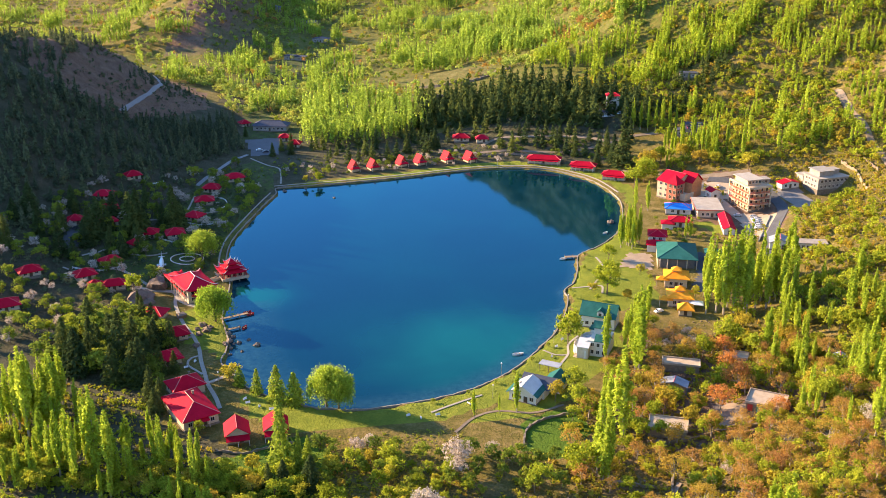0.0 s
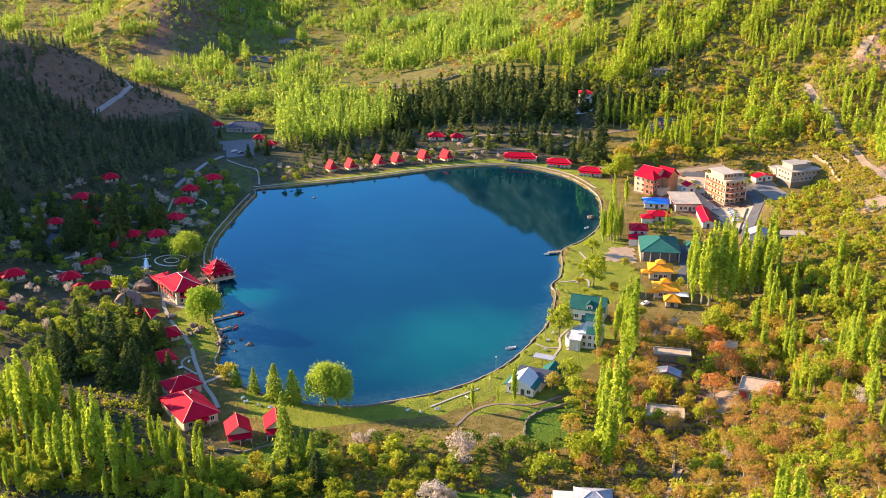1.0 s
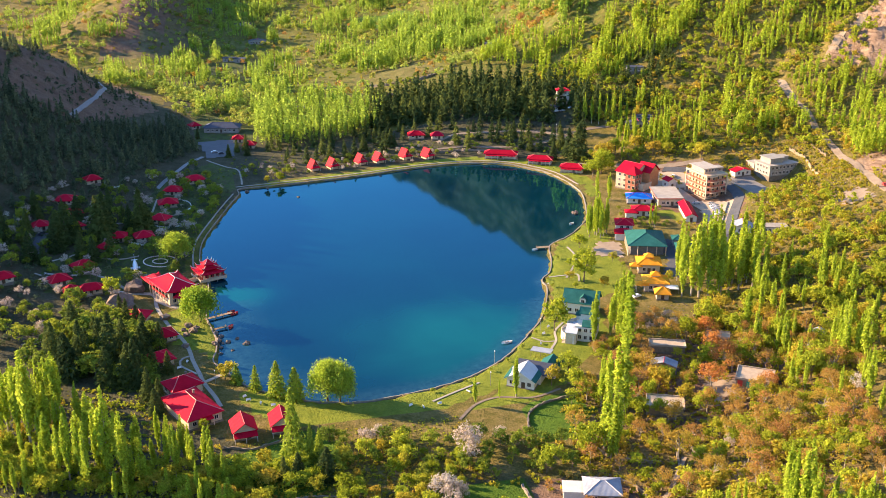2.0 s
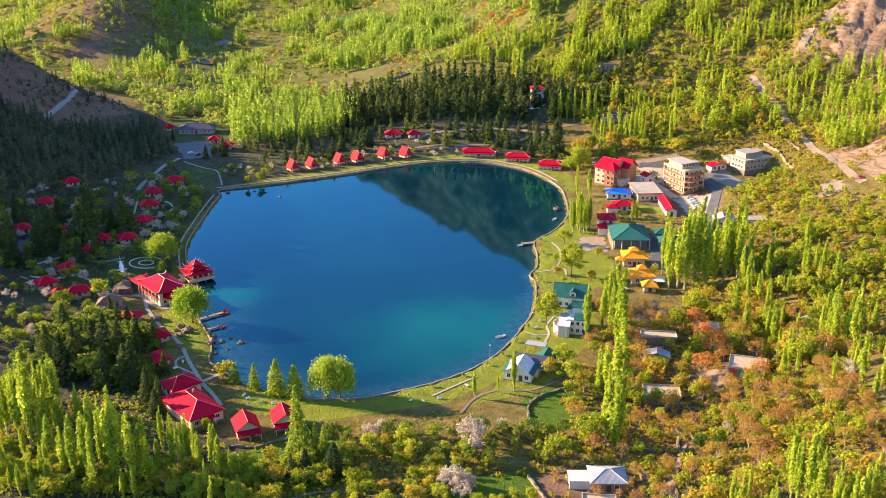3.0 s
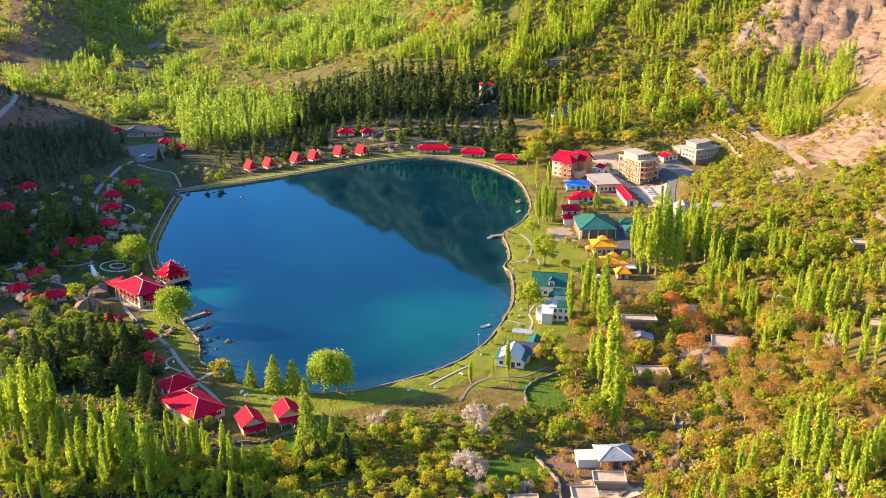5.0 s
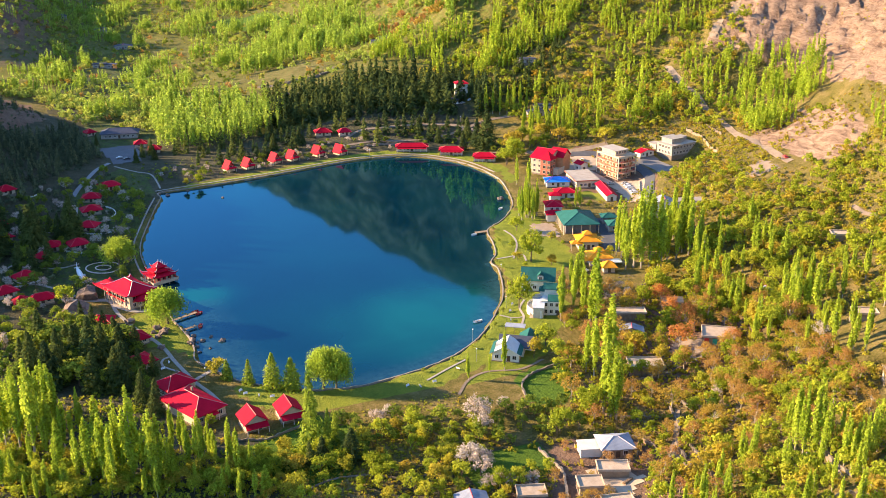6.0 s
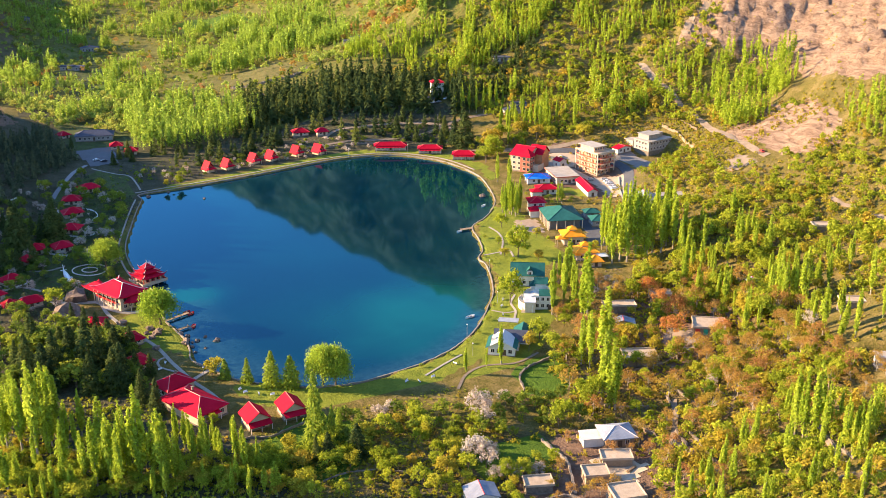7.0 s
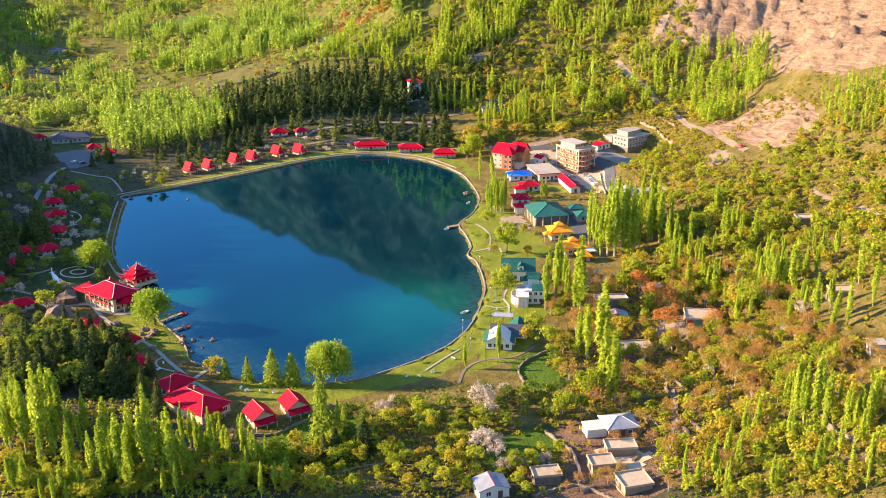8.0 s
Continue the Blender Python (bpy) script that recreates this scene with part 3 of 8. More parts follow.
# ---- buildings ----
def hip_data(w, d, rise, ridge=None, thick=0.22):
    """A hip roof, its eaves' middle at the origin; ridge: the ridge's length along the longer side (None: true hips)."""
    long_x = w >= d
    a, b = (w, d) if long_x else (d, w)
    r = (a - b if ridge is None else ridge) / 2
    v = [(-a / 2, -b / 2, 0), (a / 2, -b / 2, 0), (a / 2, b / 2, 0), (-a / 2, b / 2, 0), (-r, 0, rise), (r, 0, rise)]
    v = v + [(x, y, z - thick) for x, y, z in v[:4]] + [(-r, 0, rise - thick), (r, 0, rise - thick)]
    f = [(0, 1, 5, 4), (1, 2, 5), (2, 3, 4, 5), (3, 0, 4), (6, 7, 1, 0), (7, 8, 2, 1), (8, 9, 3, 2), (9, 6, 0, 3), (6, 10, 11, 7), (7, 11, 8), (8, 11, 10, 9), (9, 10, 6)]
    if not long_x:
        v = [(-y, x, z) for x, y, z in v]
    return v, f


def gable_data(w, d, rise, thick=0.22):
    """A gable roof with its ridge along y."""
    v = [(-w / 2, -d / 2, 0), (0, -d / 2, rise), (w / 2, -d / 2, 0), (w / 2, d / 2, 0), (0, d / 2, rise), (-w / 2, d / 2, 0)]
    v = v + [(x, y, z - thick) for x, y, z in v]
    return v, [(0, 1, 4, 5), (1, 2, 3, 4), (6, 11, 10, 7), (7, 10, 9, 8), (0, 6, 7, 1), (1, 7, 8, 2), (2, 8, 9, 3), (3, 9, 10, 4), (4, 10, 11, 5), (5, 11, 6, 0)]


def swept_data(w, d, rise, ridge_x, ridge_y, curl, n=8, thick=0.25):
    """A concave temple roof with lifted corners."""
    xs, ys = np.linspace(-1, 1, 2 * n + 1), np.linspace(-1, 1, 2 * n + 1)
    verts = []
    for low in (0.0, thick):
        for v in ys:
            for u in xs:
                x, y = u * w / 2, v * d / 2
                mu, mv = max(0.0, abs(x) - ridge_x / 2) / (w / 2 - ridge_x / 2), max(0.0, abs(y) - ridge_y / 2) / (d / 2 - ridge_y / 2)
                m = max(mu, mv)
                verts.append((x, y, rise * (1 - m) ** 1.25 + curl * (abs(u) * abs(v)) ** 5 - low))
    k = 2 * n + 1
    faces = [(j * k + i, j * k + i + 1, j * k + k + i + 1, j * k + k + i) for j in range(k - 1) for i in range(k - 1)]
    faces += [tuple(reversed([a + k * k for a in f])) for f in faces[:]]
    rim = [i for i in range(k)] + [j * k + k - 1 for j in range(1, k)] + [k * k - 1 - i for i in range(1, k)] + [(k - 1 - j) * k for j in range(1, k - 1)]
    faces += [(rim[i], rim[i - 1], rim[i - 1] + k * k, rim[i] + k * k) for i in range(len(rim))]
    return verts, faces


def bar_data(a, b, r=0.14):
    return tube_data([a, b], [r, r], 4)


FRAME_MESH = {}
KEEP_OUT = [(-37, 323, 9), (-66, 337, 12)]


def window_on(house, x, y, z, turn, w=1.3, h=1.4, frame_mat=None):
    """A framed window on a wall: x, y, z its foot's middle; turn: which way it faces."""
    key = (w, h, frame_mat.name if frame_mat else "")
    if key not in FRAME_MESH:
        t = 0.12
        bits = [box_data(w + 2 * t, 0.14, t, 0, 0, -t), box_data(w + 2 * t, 0.14, t, 0, 0, h), box_data(t, 0.14, h, -w / 2 - t / 2, 0, 0), box_data(t, 0.14, h, w / 2 + t / 2, 0, 0), box_data(0.07, 0.10, h, 0, 0, 0)]
        FRAME_MESH[key] = (mesh_of("window_frame", *joined(*bits), frame_mat or RIDGE_WHITE), mesh_of("pane", *box_data(w, 0.05, h), GLASS))
    frame_me, pane_me = FRAME_MESH[key]
    win = piece("window", frame_me, house, pose(x, y, z, 0, 0, turn))
    piece("pane", pane_me, win, pose(0, 0.01, 0))
    return win


DOOR_MESH = mesh_of("door", *joined(box_data(1.1, 0.12, 2.1), box_data(1.35, 0.08, 0.12, 0, 0, 2.1), box_data(0.12, 0.16, 2.1, -0.62), box_data(0.12, 0.16, 2.1, 0.62)), DARK_WOOD)


def facade(house, w, d, z, h, sides, gap=3.0, size=(1.3, 1.4), frame_mat=None, door=True):
    """Rows of windows on the named sides (s, e, n, w) of a box-shaped body."""
    for side in sides:
        length = w if side in "sn" else d
        count = max(1, int((length - 1.2) / gap))
        turn = {"s": 0, "e": 90, "n": 180, "w": 270}[side]
        for i in range(count):
            u = (i - (count - 1) / 2) * gap
            out = (d if side in "sn" else w) / 2 + 0.06
            x, y = {"s": (u, -out), "e": (out, u), "n": (-u, out), "w": (-out, -u)}[side]
            if door and side == sides[0] and i == count // 2:
                piece("door", DOOR_MESH, house, pose(x, y, z - 0.9, 0, 0, turn))
            else:
                window_on(house, x, y, z, turn, size[0], min(size[1], h - 1.4), frame_mat)


def house(name, label, category, x, y, yaw, w, d, h, roof="hip", rise=2.5, over=0.7, roof_mat=None, wall_mat=None, sides="sw", storeys=1, ridge_mat=None, group="", base=None, plinth=3.0, chimney=False, gap=3.0, ridge=None, door=True):
    """A house with a footing, walls, roof, ridge caps, windows and a door."""
    z = on_ground(x, y) if base is None else base
    top = new(name)
    top.matrix_basis = pose(x, y, z, 0, 0, yaw)
    tagged(top, label, category, group)
    KEEP_OUT.append((x, y, 0.5 * math.hypot(w, d) + 0.6))
    wall_mat, roof_mat = wall_mat or CREAM_WALL, roof_mat or RED_ROOF
    piece("footing", mesh_of("footing", *box_data(w + 0.5, d + 0.5, plinth + 0.35, 0, 0, -plinth), STONE), top)
    total = h * storeys
    walls = [box_data(w, d, total, 0, 0, 0.35)]
    if roof == "gable":
        walls.append(([(-w / 2, -d / 2, total + 0.3), (w / 2, -d / 2, total + 0.3), (0, -d / 2, total + 0.3 + rise * w / (w + 2 * over)), (-w / 2, d / 2, total + 0.3), (w / 2, d / 2, total + 0.3), (0, d / 2, total + 0.3 + rise * w / (w + 2 * over))], [(0, 1, 2), (4, 3, 5), (1, 4, 5, 2), (3, 0, 2, 5)]))
    body = piece("wall", mesh_of("wall", *joined(*walls), wall_mat), top)
    ez = total + 0.35
    W, D = w + 2 * over, d + 2 * over
    caps = []
    if roof == "hip":
        piece("roof", mesh_of("roof", *hip_data(W, D, rise, ridge), roof_mat), top, pose(0, 0, ez))
        a, b = max(W, D), min(W, D)
        r = (a - b if ridge is None else ridge) / 2
        ends = [(-r, 0), (r, 0)] if W >= D else [(0, -r), (0, r)]
        caps = [bar_data((ends[0][0], ends[0][1], ez + rise), (ends[1][0], ends[1][1], ez + rise + 0.01))] if r > 0.2 else []
        for sx in (-1, 1):
            for sy in (-1, 1):
                e = ends[(sx > 0) if W >= D else (sy > 0)]
                caps.append(bar_data((sx * W / 2, sy * D / 2, ez), (e[0], e[1], ez + rise)))
    elif roof == "gable":
        piece("roof", mesh_of("roof", *gable_data(W, D, rise), roof_mat), top, pose(0, 0, ez + 0.05))
        caps = [bar_data((0, -D / 2, ez + rise + 0.05), (0, D / 2, ez + rise + 0.05))]
    elif roof == "flat":
        slab = joined(box_data(W, D, 0.3), box_data(W, 0.25, 0.45, 0, -D / 2 + 0.125, 0.3), box_data(W, 0.25, 0.45, 0, D / 2 - 0.125, 0.3), box_data(0.25, D - 0.5, 0.45, -W / 2 + 0.125, 0, 0.3), box_data(0.25, D - 0.5, 0.45, W / 2 - 0.125, 0, 0.3))
        piece("roof", mesh_of("roof", *slab, roof_mat), top, pose(0, 0, ez))
    elif roof == "slab":
        piece("roof", mesh_of("roof", *box_data(W, D, 0.35), roof_mat), top, pose(0, 0, ez))
    elif roof == "swept":
        rx, ry = (W - D if W > D else 0.3), (D - W if D > W else 0.3)
        piece("roof", mesh_of("roof", *swept_data(W, D, rise, max(rx, 0.3), max(ry, 0.3), 1.1), roof_mat, smooth=True), top, pose(0, 0, ez))
        ends = [(-rx / 2, -ry / 2), (rx / 2, ry / 2)]
        caps = [bar_data((ends[0][0], ends[0][1], ez + rise), (ends[1][0], ends[1][1], ez + rise))]
        for sx in (-1, 1):
            for sy in (-1, 1):
                pts = []
                for u in np.linspace(0, 1, 7):
                    px, py = sx * (rx / 2 + (W - rx) / 2 * u), sy * (ry / 2 + (D - ry) / 2 * u)
                    pts.append((px, py, ez + 0.05 + rise * (1 - u) ** 1.25 + 1.1 * (abs(px) * abs(py) * 4 / W / D) ** 5))
                caps.append(tube_data(pts, [0.16] * 7, 4))
    if caps:
        piece("ridge_cap", mesh_of("ridge_cap", *joined(*caps), ridge_mat or RIDGE_RED), top)
    for s in range(storeys):
        facade(top, w, d, 0.35 + 0.95 + s * h, h, sides, gap, door=door and s == 0)
    if chimney:
        piece("chimney", mesh_of("chimney", *joined(box_data(0.6, 0.6, 1.6), box_data(0.8, 0.8, 0.15, 0, 0, 1.6)), STONE), top, pose(w * 0.2, d * 0.15, ez + rise * 0.5))
    return top


def awning(top, x, y, z, w, d, drop, mat, posts=3):
    """A lean-to veranda roof on posts, along a house's front."""
    v = [(-w / 2, 0, 0), (w / 2, 0, 0), (w / 2, -d, -drop), (-w / 2, -d, -drop)]
    v = v + [(a, b, c - 0.12) for a, b, c in v]
    piece("veranda_roof", mesh_of("veranda_roof", v, [(3, 2, 1, 0), (4, 5, 6, 7), (0, 1, 5, 4), (1, 2, 6, 5), (2, 3, 7, 6), (3, 0, 4, 7)], mat), top, pose(x, y, z))
    post = mesh_of("post", *box_data(0.18, 0.18, z - drop), RIDGE_WHITE)
    for i in range(posts):
        piece("post", post, top, pose(x + (i / (posts - 1) - 0.5) * (w - 0.4), y - d + 0.2, 0))


# the lodge at the foot of the lake
lodge = house("lodge", "long cream lodge under a red hipped metal roof", "house", -49.2, 191.7, 24, 12.0, 20.6, 3.4, rise=3.2, ridge_mat=RIDGE_PINK, sides="se", chimney=True, gap=2.6)
awning(lodge, 0, -10.0, 3.2, 5.0, 2.0, 0.5, RED_ROOF)
house("lodge", "cream rear wing of a lodge under a red hipped roof", "house", -52.0, 209.0, 24, 11.0, 9.0, 3.2, rise=2.8, ridge_mat=RIDGE_PINK, sides="ew", chimney=True)
for x, y, yaw, says in ((-33.2, 173.5, 5, "red gabled cottage with a red veranda beside the lodge"), (-20.6, 174.5, 1, "red gabled cottage with a red veranda beside tall spruces")):
    ob = house("cottage", says, "cottage", x, y, yaw, 6.8, 7.6, 3.0, "gable", 3.0, 0.8, sides="sew", group="lakeside cottages", gap=2.4)
    awning(ob, 0, -3.9, 3.1, 7.6, 2.4, 0.8, RED_ROOF)

# the restaurant and the pavilion on the water
restaurant = house("restaurant", "two-storey restaurant with a sweeping red temple roof and pale ridges", "restaurant", -54.3, 299.3, 24, 11.8, 18.5, 3.0, "swept", 3.6, 1.4, storeys=2, ridge_mat=RIDGE_WHITE, sides="swe", gap=2.5)
piece("porch_roof", mesh_of("porch_roof", *swept_data(9.0, 6.0, 1.7, 4.0, 0.3, 0.7), RED_ROOF, smooth=True), restaurant, pose(0.5, -10.2, 4.2))
piece("side_roof", mesh_of("side_roof", *swept_data(8.5, 14.0, 2.2, 0.3, 6.0, 0.8), RED_ROOF, smooth=True), restaurant, pose(-3.4, 9.5, 5.6))
# dark glass strips stand in for the dim inside of the open gallery
for px, py, w, d in ((-5.97, 0, 0.12, 15.0), (5.97, 0, 0.12, 15.0), (0, -9.32, 9.0, 0.12)):
    piece("gallery_glazing", mesh_of("gallery_glazing", *box_data(w, d, 2.3), GLASS), restaurant, pose(px, py, 3.6))
    piece("gallery_rail", mesh_of("gallery_rail", *box_data(w + 0.1, d, 0.9), RED_PAINT), restaurant, pose(px * 1.12, py * 1.05, 3.3))
for px, py in ((-3.2, -12.6), (4.2, -12.6)):
    piece("post", mesh_of("post", *tube_data([(0, 0, -1), (0, 0, 4.2)], [0.2, 0.2], 8), CREAM_WALL), restaurant, pose(px, py, 0))
for px in (-7.2, 7.2):
    for i in range(6):
        piece("post", mesh_of("post", *tube_data([(0, 0, 0), (0, 0, 6.4)], [0.15, 0.15], 6), CREAM_WALL), restaurant, pose(px, -8 + i * 3.2, 0))

pagoda = new("pagoda")
pagoda.matrix_basis = pose(-38.6, 319.8, 0, 0, 0, 20)
tagged(pagoda, "three-tiered red pagoda on a pale deck over the water", "pagoda")
piece("deck", mesh_of("deck", *joined(box_data(12.4, 11.6, 0.5, 0, 0, 1.0), box_data(12.6, 0.2, 0.9, 0, -5.8, 1.5), box_data(0.2, 11.6, 0.9, 6.2, 0, 1.5), box_data(0.2, 11.6, 0.9, -6.2, 0, 1.5)), CREAM_WALL), pagoda)
for i in range(4):
    for j in range(4):
        piece("pile", mesh_of("pile", *tube_data([(0, 0, -4), (0, 0, 1.0)], [0.25, 0.25], 6), CONCRETE), pagoda, pose(-5.6 + 3.7 * i, -5.2 + 3.4 * j, 0))
piece("hall", mesh_of("hall", *box_data(8.6, 8.0, 3.2, 0, 0, 1.5), CREAM_WALL), pagoda)
for i in range(5):
    for sx, sy in ((1, 0), (-1, 0), (0, 1), (0, -1)):
        u = -5.0 + 2.5 * i
        piece("post", mesh_of("post", *tube_data([(0, 0, 1.5), (0, 0, 4.6)], [0.14, 0.14], 6), RED_PAINT), pagoda, pose(u if sx == 0 else 5.2 * sx, u if sy == 0 else 4.9 * sy, 0))
for i, (w, z, r) in enumerate(((12.2, 4.3, 2.0), (8.8, 6.0, 1.9), (5.6, 7.6, 2.2))):
    piece("roof", mesh_of("roof", *swept_data(w, w * 0.95, r, 0.3, 0.3, 1.15 - 0.15 * i), RED_ROOF, smooth=True), pagoda, pose(0, 0, z))
    hips = []
    for sx in (-1, 1):
        for sy in (-1, 1):
            pts = []
            for u in np.linspace(0, 1, 8):
                px, py = sx * (0.15 + (w / 2 - 0.15) * u), sy * (0.15 + (w * 0.475 - 0.15) * u)
                pts.append((px, py, z + 0.06 + r * (1 - u) ** 1.25 + (1.15 - 0.15 * i) * (u * u) ** 5))
            pts.append((pts[-1][0] * 1.05, pts[-1][1] * 1.05, pts[-1][2] + 0.6))
            hips.append(tube_data(pts, [0.13] * 8 + [0.05], 4))
    piece("hip_ridge", mesh_of("hip_ridge", *joined(*hips), RIDGE_WHITE), pagoda, None, "white hip ridges with upturned tips")
    if i < 2:
        piece("drum", mesh_of("drum", *box_data(w * 0.42, w * 0.4, 1.5, 0, 0, z + 0.9), RED_PAINT), pagoda)
piece("finial", mesh_of("finial", *tube_data([(0, 0, 9.6), (0, 0, 10.1), (0, 0, 11.0)], [0.22, 0.14, 0.02], 6), RIDGE_WHITE), pagoda)
for k in range(3):
    window_on(pagoda, -2.6 + 2.6 * k, -4.06, 2.3, 0, 1.4, 1.6, RED_PAINT)
    window_on(pagoda, 4.36, -2.4 + 2.4 * k, 2.3, 90, 1.4, 1.6, RED_PAINT)
bridge = piece("footbridge", mesh_of("footbridge", *joined(box_data(9.0, 2.4, 0.35), box_data(9.0, 0.12, 0.9, 0, -1.15, 0.35), box_data(9.0, 0.12, 0.9, 0, 1.15, 0.35)), CREAM_WALL), None, pose(-45.0, 316.0, 1.2, 0, 0, 40))
tagged(bridge, "pale concrete footbridge to the water pavilion", "footbridge")

# red cottages on the shaded slope
HILL_COTTAGES = [(-96, 452, 20, 7.5, 6.0), (-107, 417, -10, 9.0, 7.0), (-103, 404, 15, 8.0, 7.0), (-101, 386, 30, 7.0, 7.0), (-116, 381, 10, 6.0, 5.5), (-126, 319, 25, 8.5, 5.5), (-80, 375, 0, 7.0, 6.5), (-85, 359, 40, 5.0, 5.0), (-68, 376, 12, 8.0, 7.0), (-53, 452, -15, 9.0, 7.0), (-56, 428, 5, 9.0, 7.0), (-60, 402, -30, 8.0, 6.5), (-41, 475, 10, 10.5, 7.0), (-103, 320, 24, 8.0, 6.5), (-94, 336, 30, 8.0, 6.5), (-97, 308, 10, 5.0, 4.5), (-89, 309, 8, 9.0, 4.0), (-129, 285, 20, 10.0, 7.0)]
SHORE_COTTAGES = [(-59, 255, 18, 8.5, 7.0), (-69, 277, -20, 8.5, 7.0), (-61, 233, 22, 10.0, 8.0), (108, 537, -10, 10.0, 7.0), (120, 527, -8, 7.0, 4.5), (-3, 550, -15, 7.0, 6.0), (-9, 569, -10, 7.0, 6.0), (-37, 611, 20, 6.0, 6.0)]
for x, y, yaw, w, d in HILL_COTTAGES + SHORE_COTTAGES:
    house("cottage", "small cream cottage under a faded red metal roof among trees", "cottage", x, y, yaw, w, d, 2.3, "hip", 2.4, 1.0, sides="se", group="hillside cottages", gap=2.4)

# steep gabled huts along the far shore
for x, y, yaw in ((31, 485.5, 16), (43, 486.5, 18), (61.5, 492, 18), (73, 492.5, 20), (91, 496, 22), (105, 493.5, 24)):
    z = on_ground(x, y)
    hut = new("chalet")
    hut.matrix_basis = pose(x, y, z, 0, 0, yaw)
    KEEP_OUT.append((x, y, 6))
    tagged(hut, "steep red A-frame chalet on a pale base by the far shore", "chalet", "shore chalets")
    piece("footing", mesh_of("footing", *box_data(5.2, 6.0, 3.9, 0, 0, -2.5), CREAM_WALL), hut)
    piece("roof", mesh_of("roof", *gable_data(6.2, 7.0, 5.2, 0.3), RED_ROOF), hut, pose(0, 0, 1.5))
    piece("gable_wall", mesh_of("gable_wall", [(-2.8, -3.0, 1.4), (2.8, -3.0, 1.4), (0, -3.0, 5.7), (-2.8, 3.0, 1.4), (2.8, 3.0, 1.4), (0, 3.0, 5.7)], [(0, 1, 2), (4, 3, 5), (0, 3, 4, 1)], RED_PAINT), hut)
    piece("porch_roof", mesh_of("porch_roof", *hip_data(5.6, 2.2, 0.8, 3.4), RED_ROOF), hut, pose(0, -4.2, 2.5))
    piece("door", DOOR_MESH, hut, pose(0, -3.12, 1.4))
    for sx in (-1, 1):
        piece("post", mesh_of("post", *box_data(0.2, 0.2, 3.6, 0, 0, -1.0), CREAM_WALL), hut, pose(2.4 * sx, -5.0, 0))
        window_on(hut, 1.5 * sx, -3.06, 2.2, 0, 0.9, 1.1)

# long bungalows on the far shore
for x, y, yaw, w in ((151, 482, -22, 20.0), (171, 463.5, -26, 14.5), (183.5, 440, -30, 13.5)):
    ob = house("bungalow", "long cream bungalow under a red hipped roof by the water", "bungalow", x, y, yaw, w, 6.5, 2.8, "hip", 2.0, 0.9, sides="s", group="shore bungalows", gap=2.5)
    awning(ob, 0, -3.3, 2.9, w - 1, 2.2, 0.5, RED_ROOF, 6)

# the red-roofed hotel
hotel = house("hotel", "three-storey cream and orange brick hotel with steep red roofs", "hotel", 206.5, 402, 32, 18.0, 12.0, 3.1, "gable", 4.2, 0.6, wall_mat=CREAM_WALL, storeys=3, sides="sew", gap=3.4, ridge_mat=RIDGE_RED)
hotel_wing = piece("brick_wing", mesh_of("brick_wing", *box_data(9.0, 9.0, 9.5, 0, 0, 0), BRICK_WALL), hotel, pose(4.6, -6.5, 0))
piece("wing_roof", mesh_of("wing_roof", *gable_data(10.4, 10.0, 4.6), RED_ROOF), hotel, pose(4.6, -6.6, 9.6))
piece("brick_gable", mesh_of("brick_gable", [(-4.5, -4.51, 9.4), (4.5, -4.51, 9.4), (0, -4.51, 13.4), (-4.5, -4.3, 9.4), (4.5, -4.3, 9.4), (0, -4.3, 13.4)], [(0, 1, 2), (4, 3, 5), (1, 4, 5, 2), (3, 0, 2, 5)], BRICK_WALL), hotel, pose(4.6, -6.5, 0))
piece("corner_tower", mesh_of("corner_tower", *box_data(6.5, 6.5, 9.8), MUD_TILE), hotel, pose(-6.8, -4.5, 0))
piece("tower_roof", mesh_of("tower_roof", *hip_data(8.0, 8.0, 4.4), RED_ROOF), hotel, pose(-6.8, -4.5, 9.8))
piece("terrace", mesh_of("terrace", *joined(box_data(8.0, 5.0, 3.2), box_data(8.2, 0.2, 0.9, 0, -2.5, 3.2), box_data(0.2, 5.0, 0.9, -4.0, 0, 3.2)), CREAM_WALL), hotel, pose(-2.0, -8.6, 0))
for s in range(3):
    for u in (-2.3, 0.6):
        window_on(hotel, -6.8 + u * 0.9 + 0.8, -7.82, 1.2 + 3.1 * s, 0, 1.5, 1.7, CREAM_WALL)
        window_on(hotel, -10.12, -4.5 + u, 1.2 + 3.1 * s, 270, 1.5, 1.7, CREAM_WALL)

# the unfinished block with balconies
block = new("apartment_block")
block.matrix_basis = pose(237.5, 373.5, on_ground(237.5, 373.5), 0, 0, 8)
tagged(block, "five-storey cream apartment block with red balcony rails under construction", "building")
KEEP_OUT.extend([(237.5, 373.5, 13), (102.5, 216.5, 10), (80.5, 203.5, 5), (214, 350, 12), (228, 350, 12), (70, 190, 8), (268, 368, 14), (210, 402, 14)])
BW, BD, BH = 13.0, 19.0, 3.1
piece("footing", mesh_of("footing", *box_data(BW + 0.6, BD + 0.6, 3.2, 0, 0, -3.0), STONE), block)
TAN_WALL = surface("tan_render", (0.50, 0.34, 0.22), (0.68, 0.50, 0.34), 0.5, 0.9, bump=0.15)
SHORT_RAIL = mesh_of("balcony_rail", *joined(box_data(2.7, 0.08, 0.12, 0, 0, 0.85), *[box_data(0.07, 0.07, 0.85, -1.3 + 0.43 * q) for q in range(7)]), RED_PAINT)
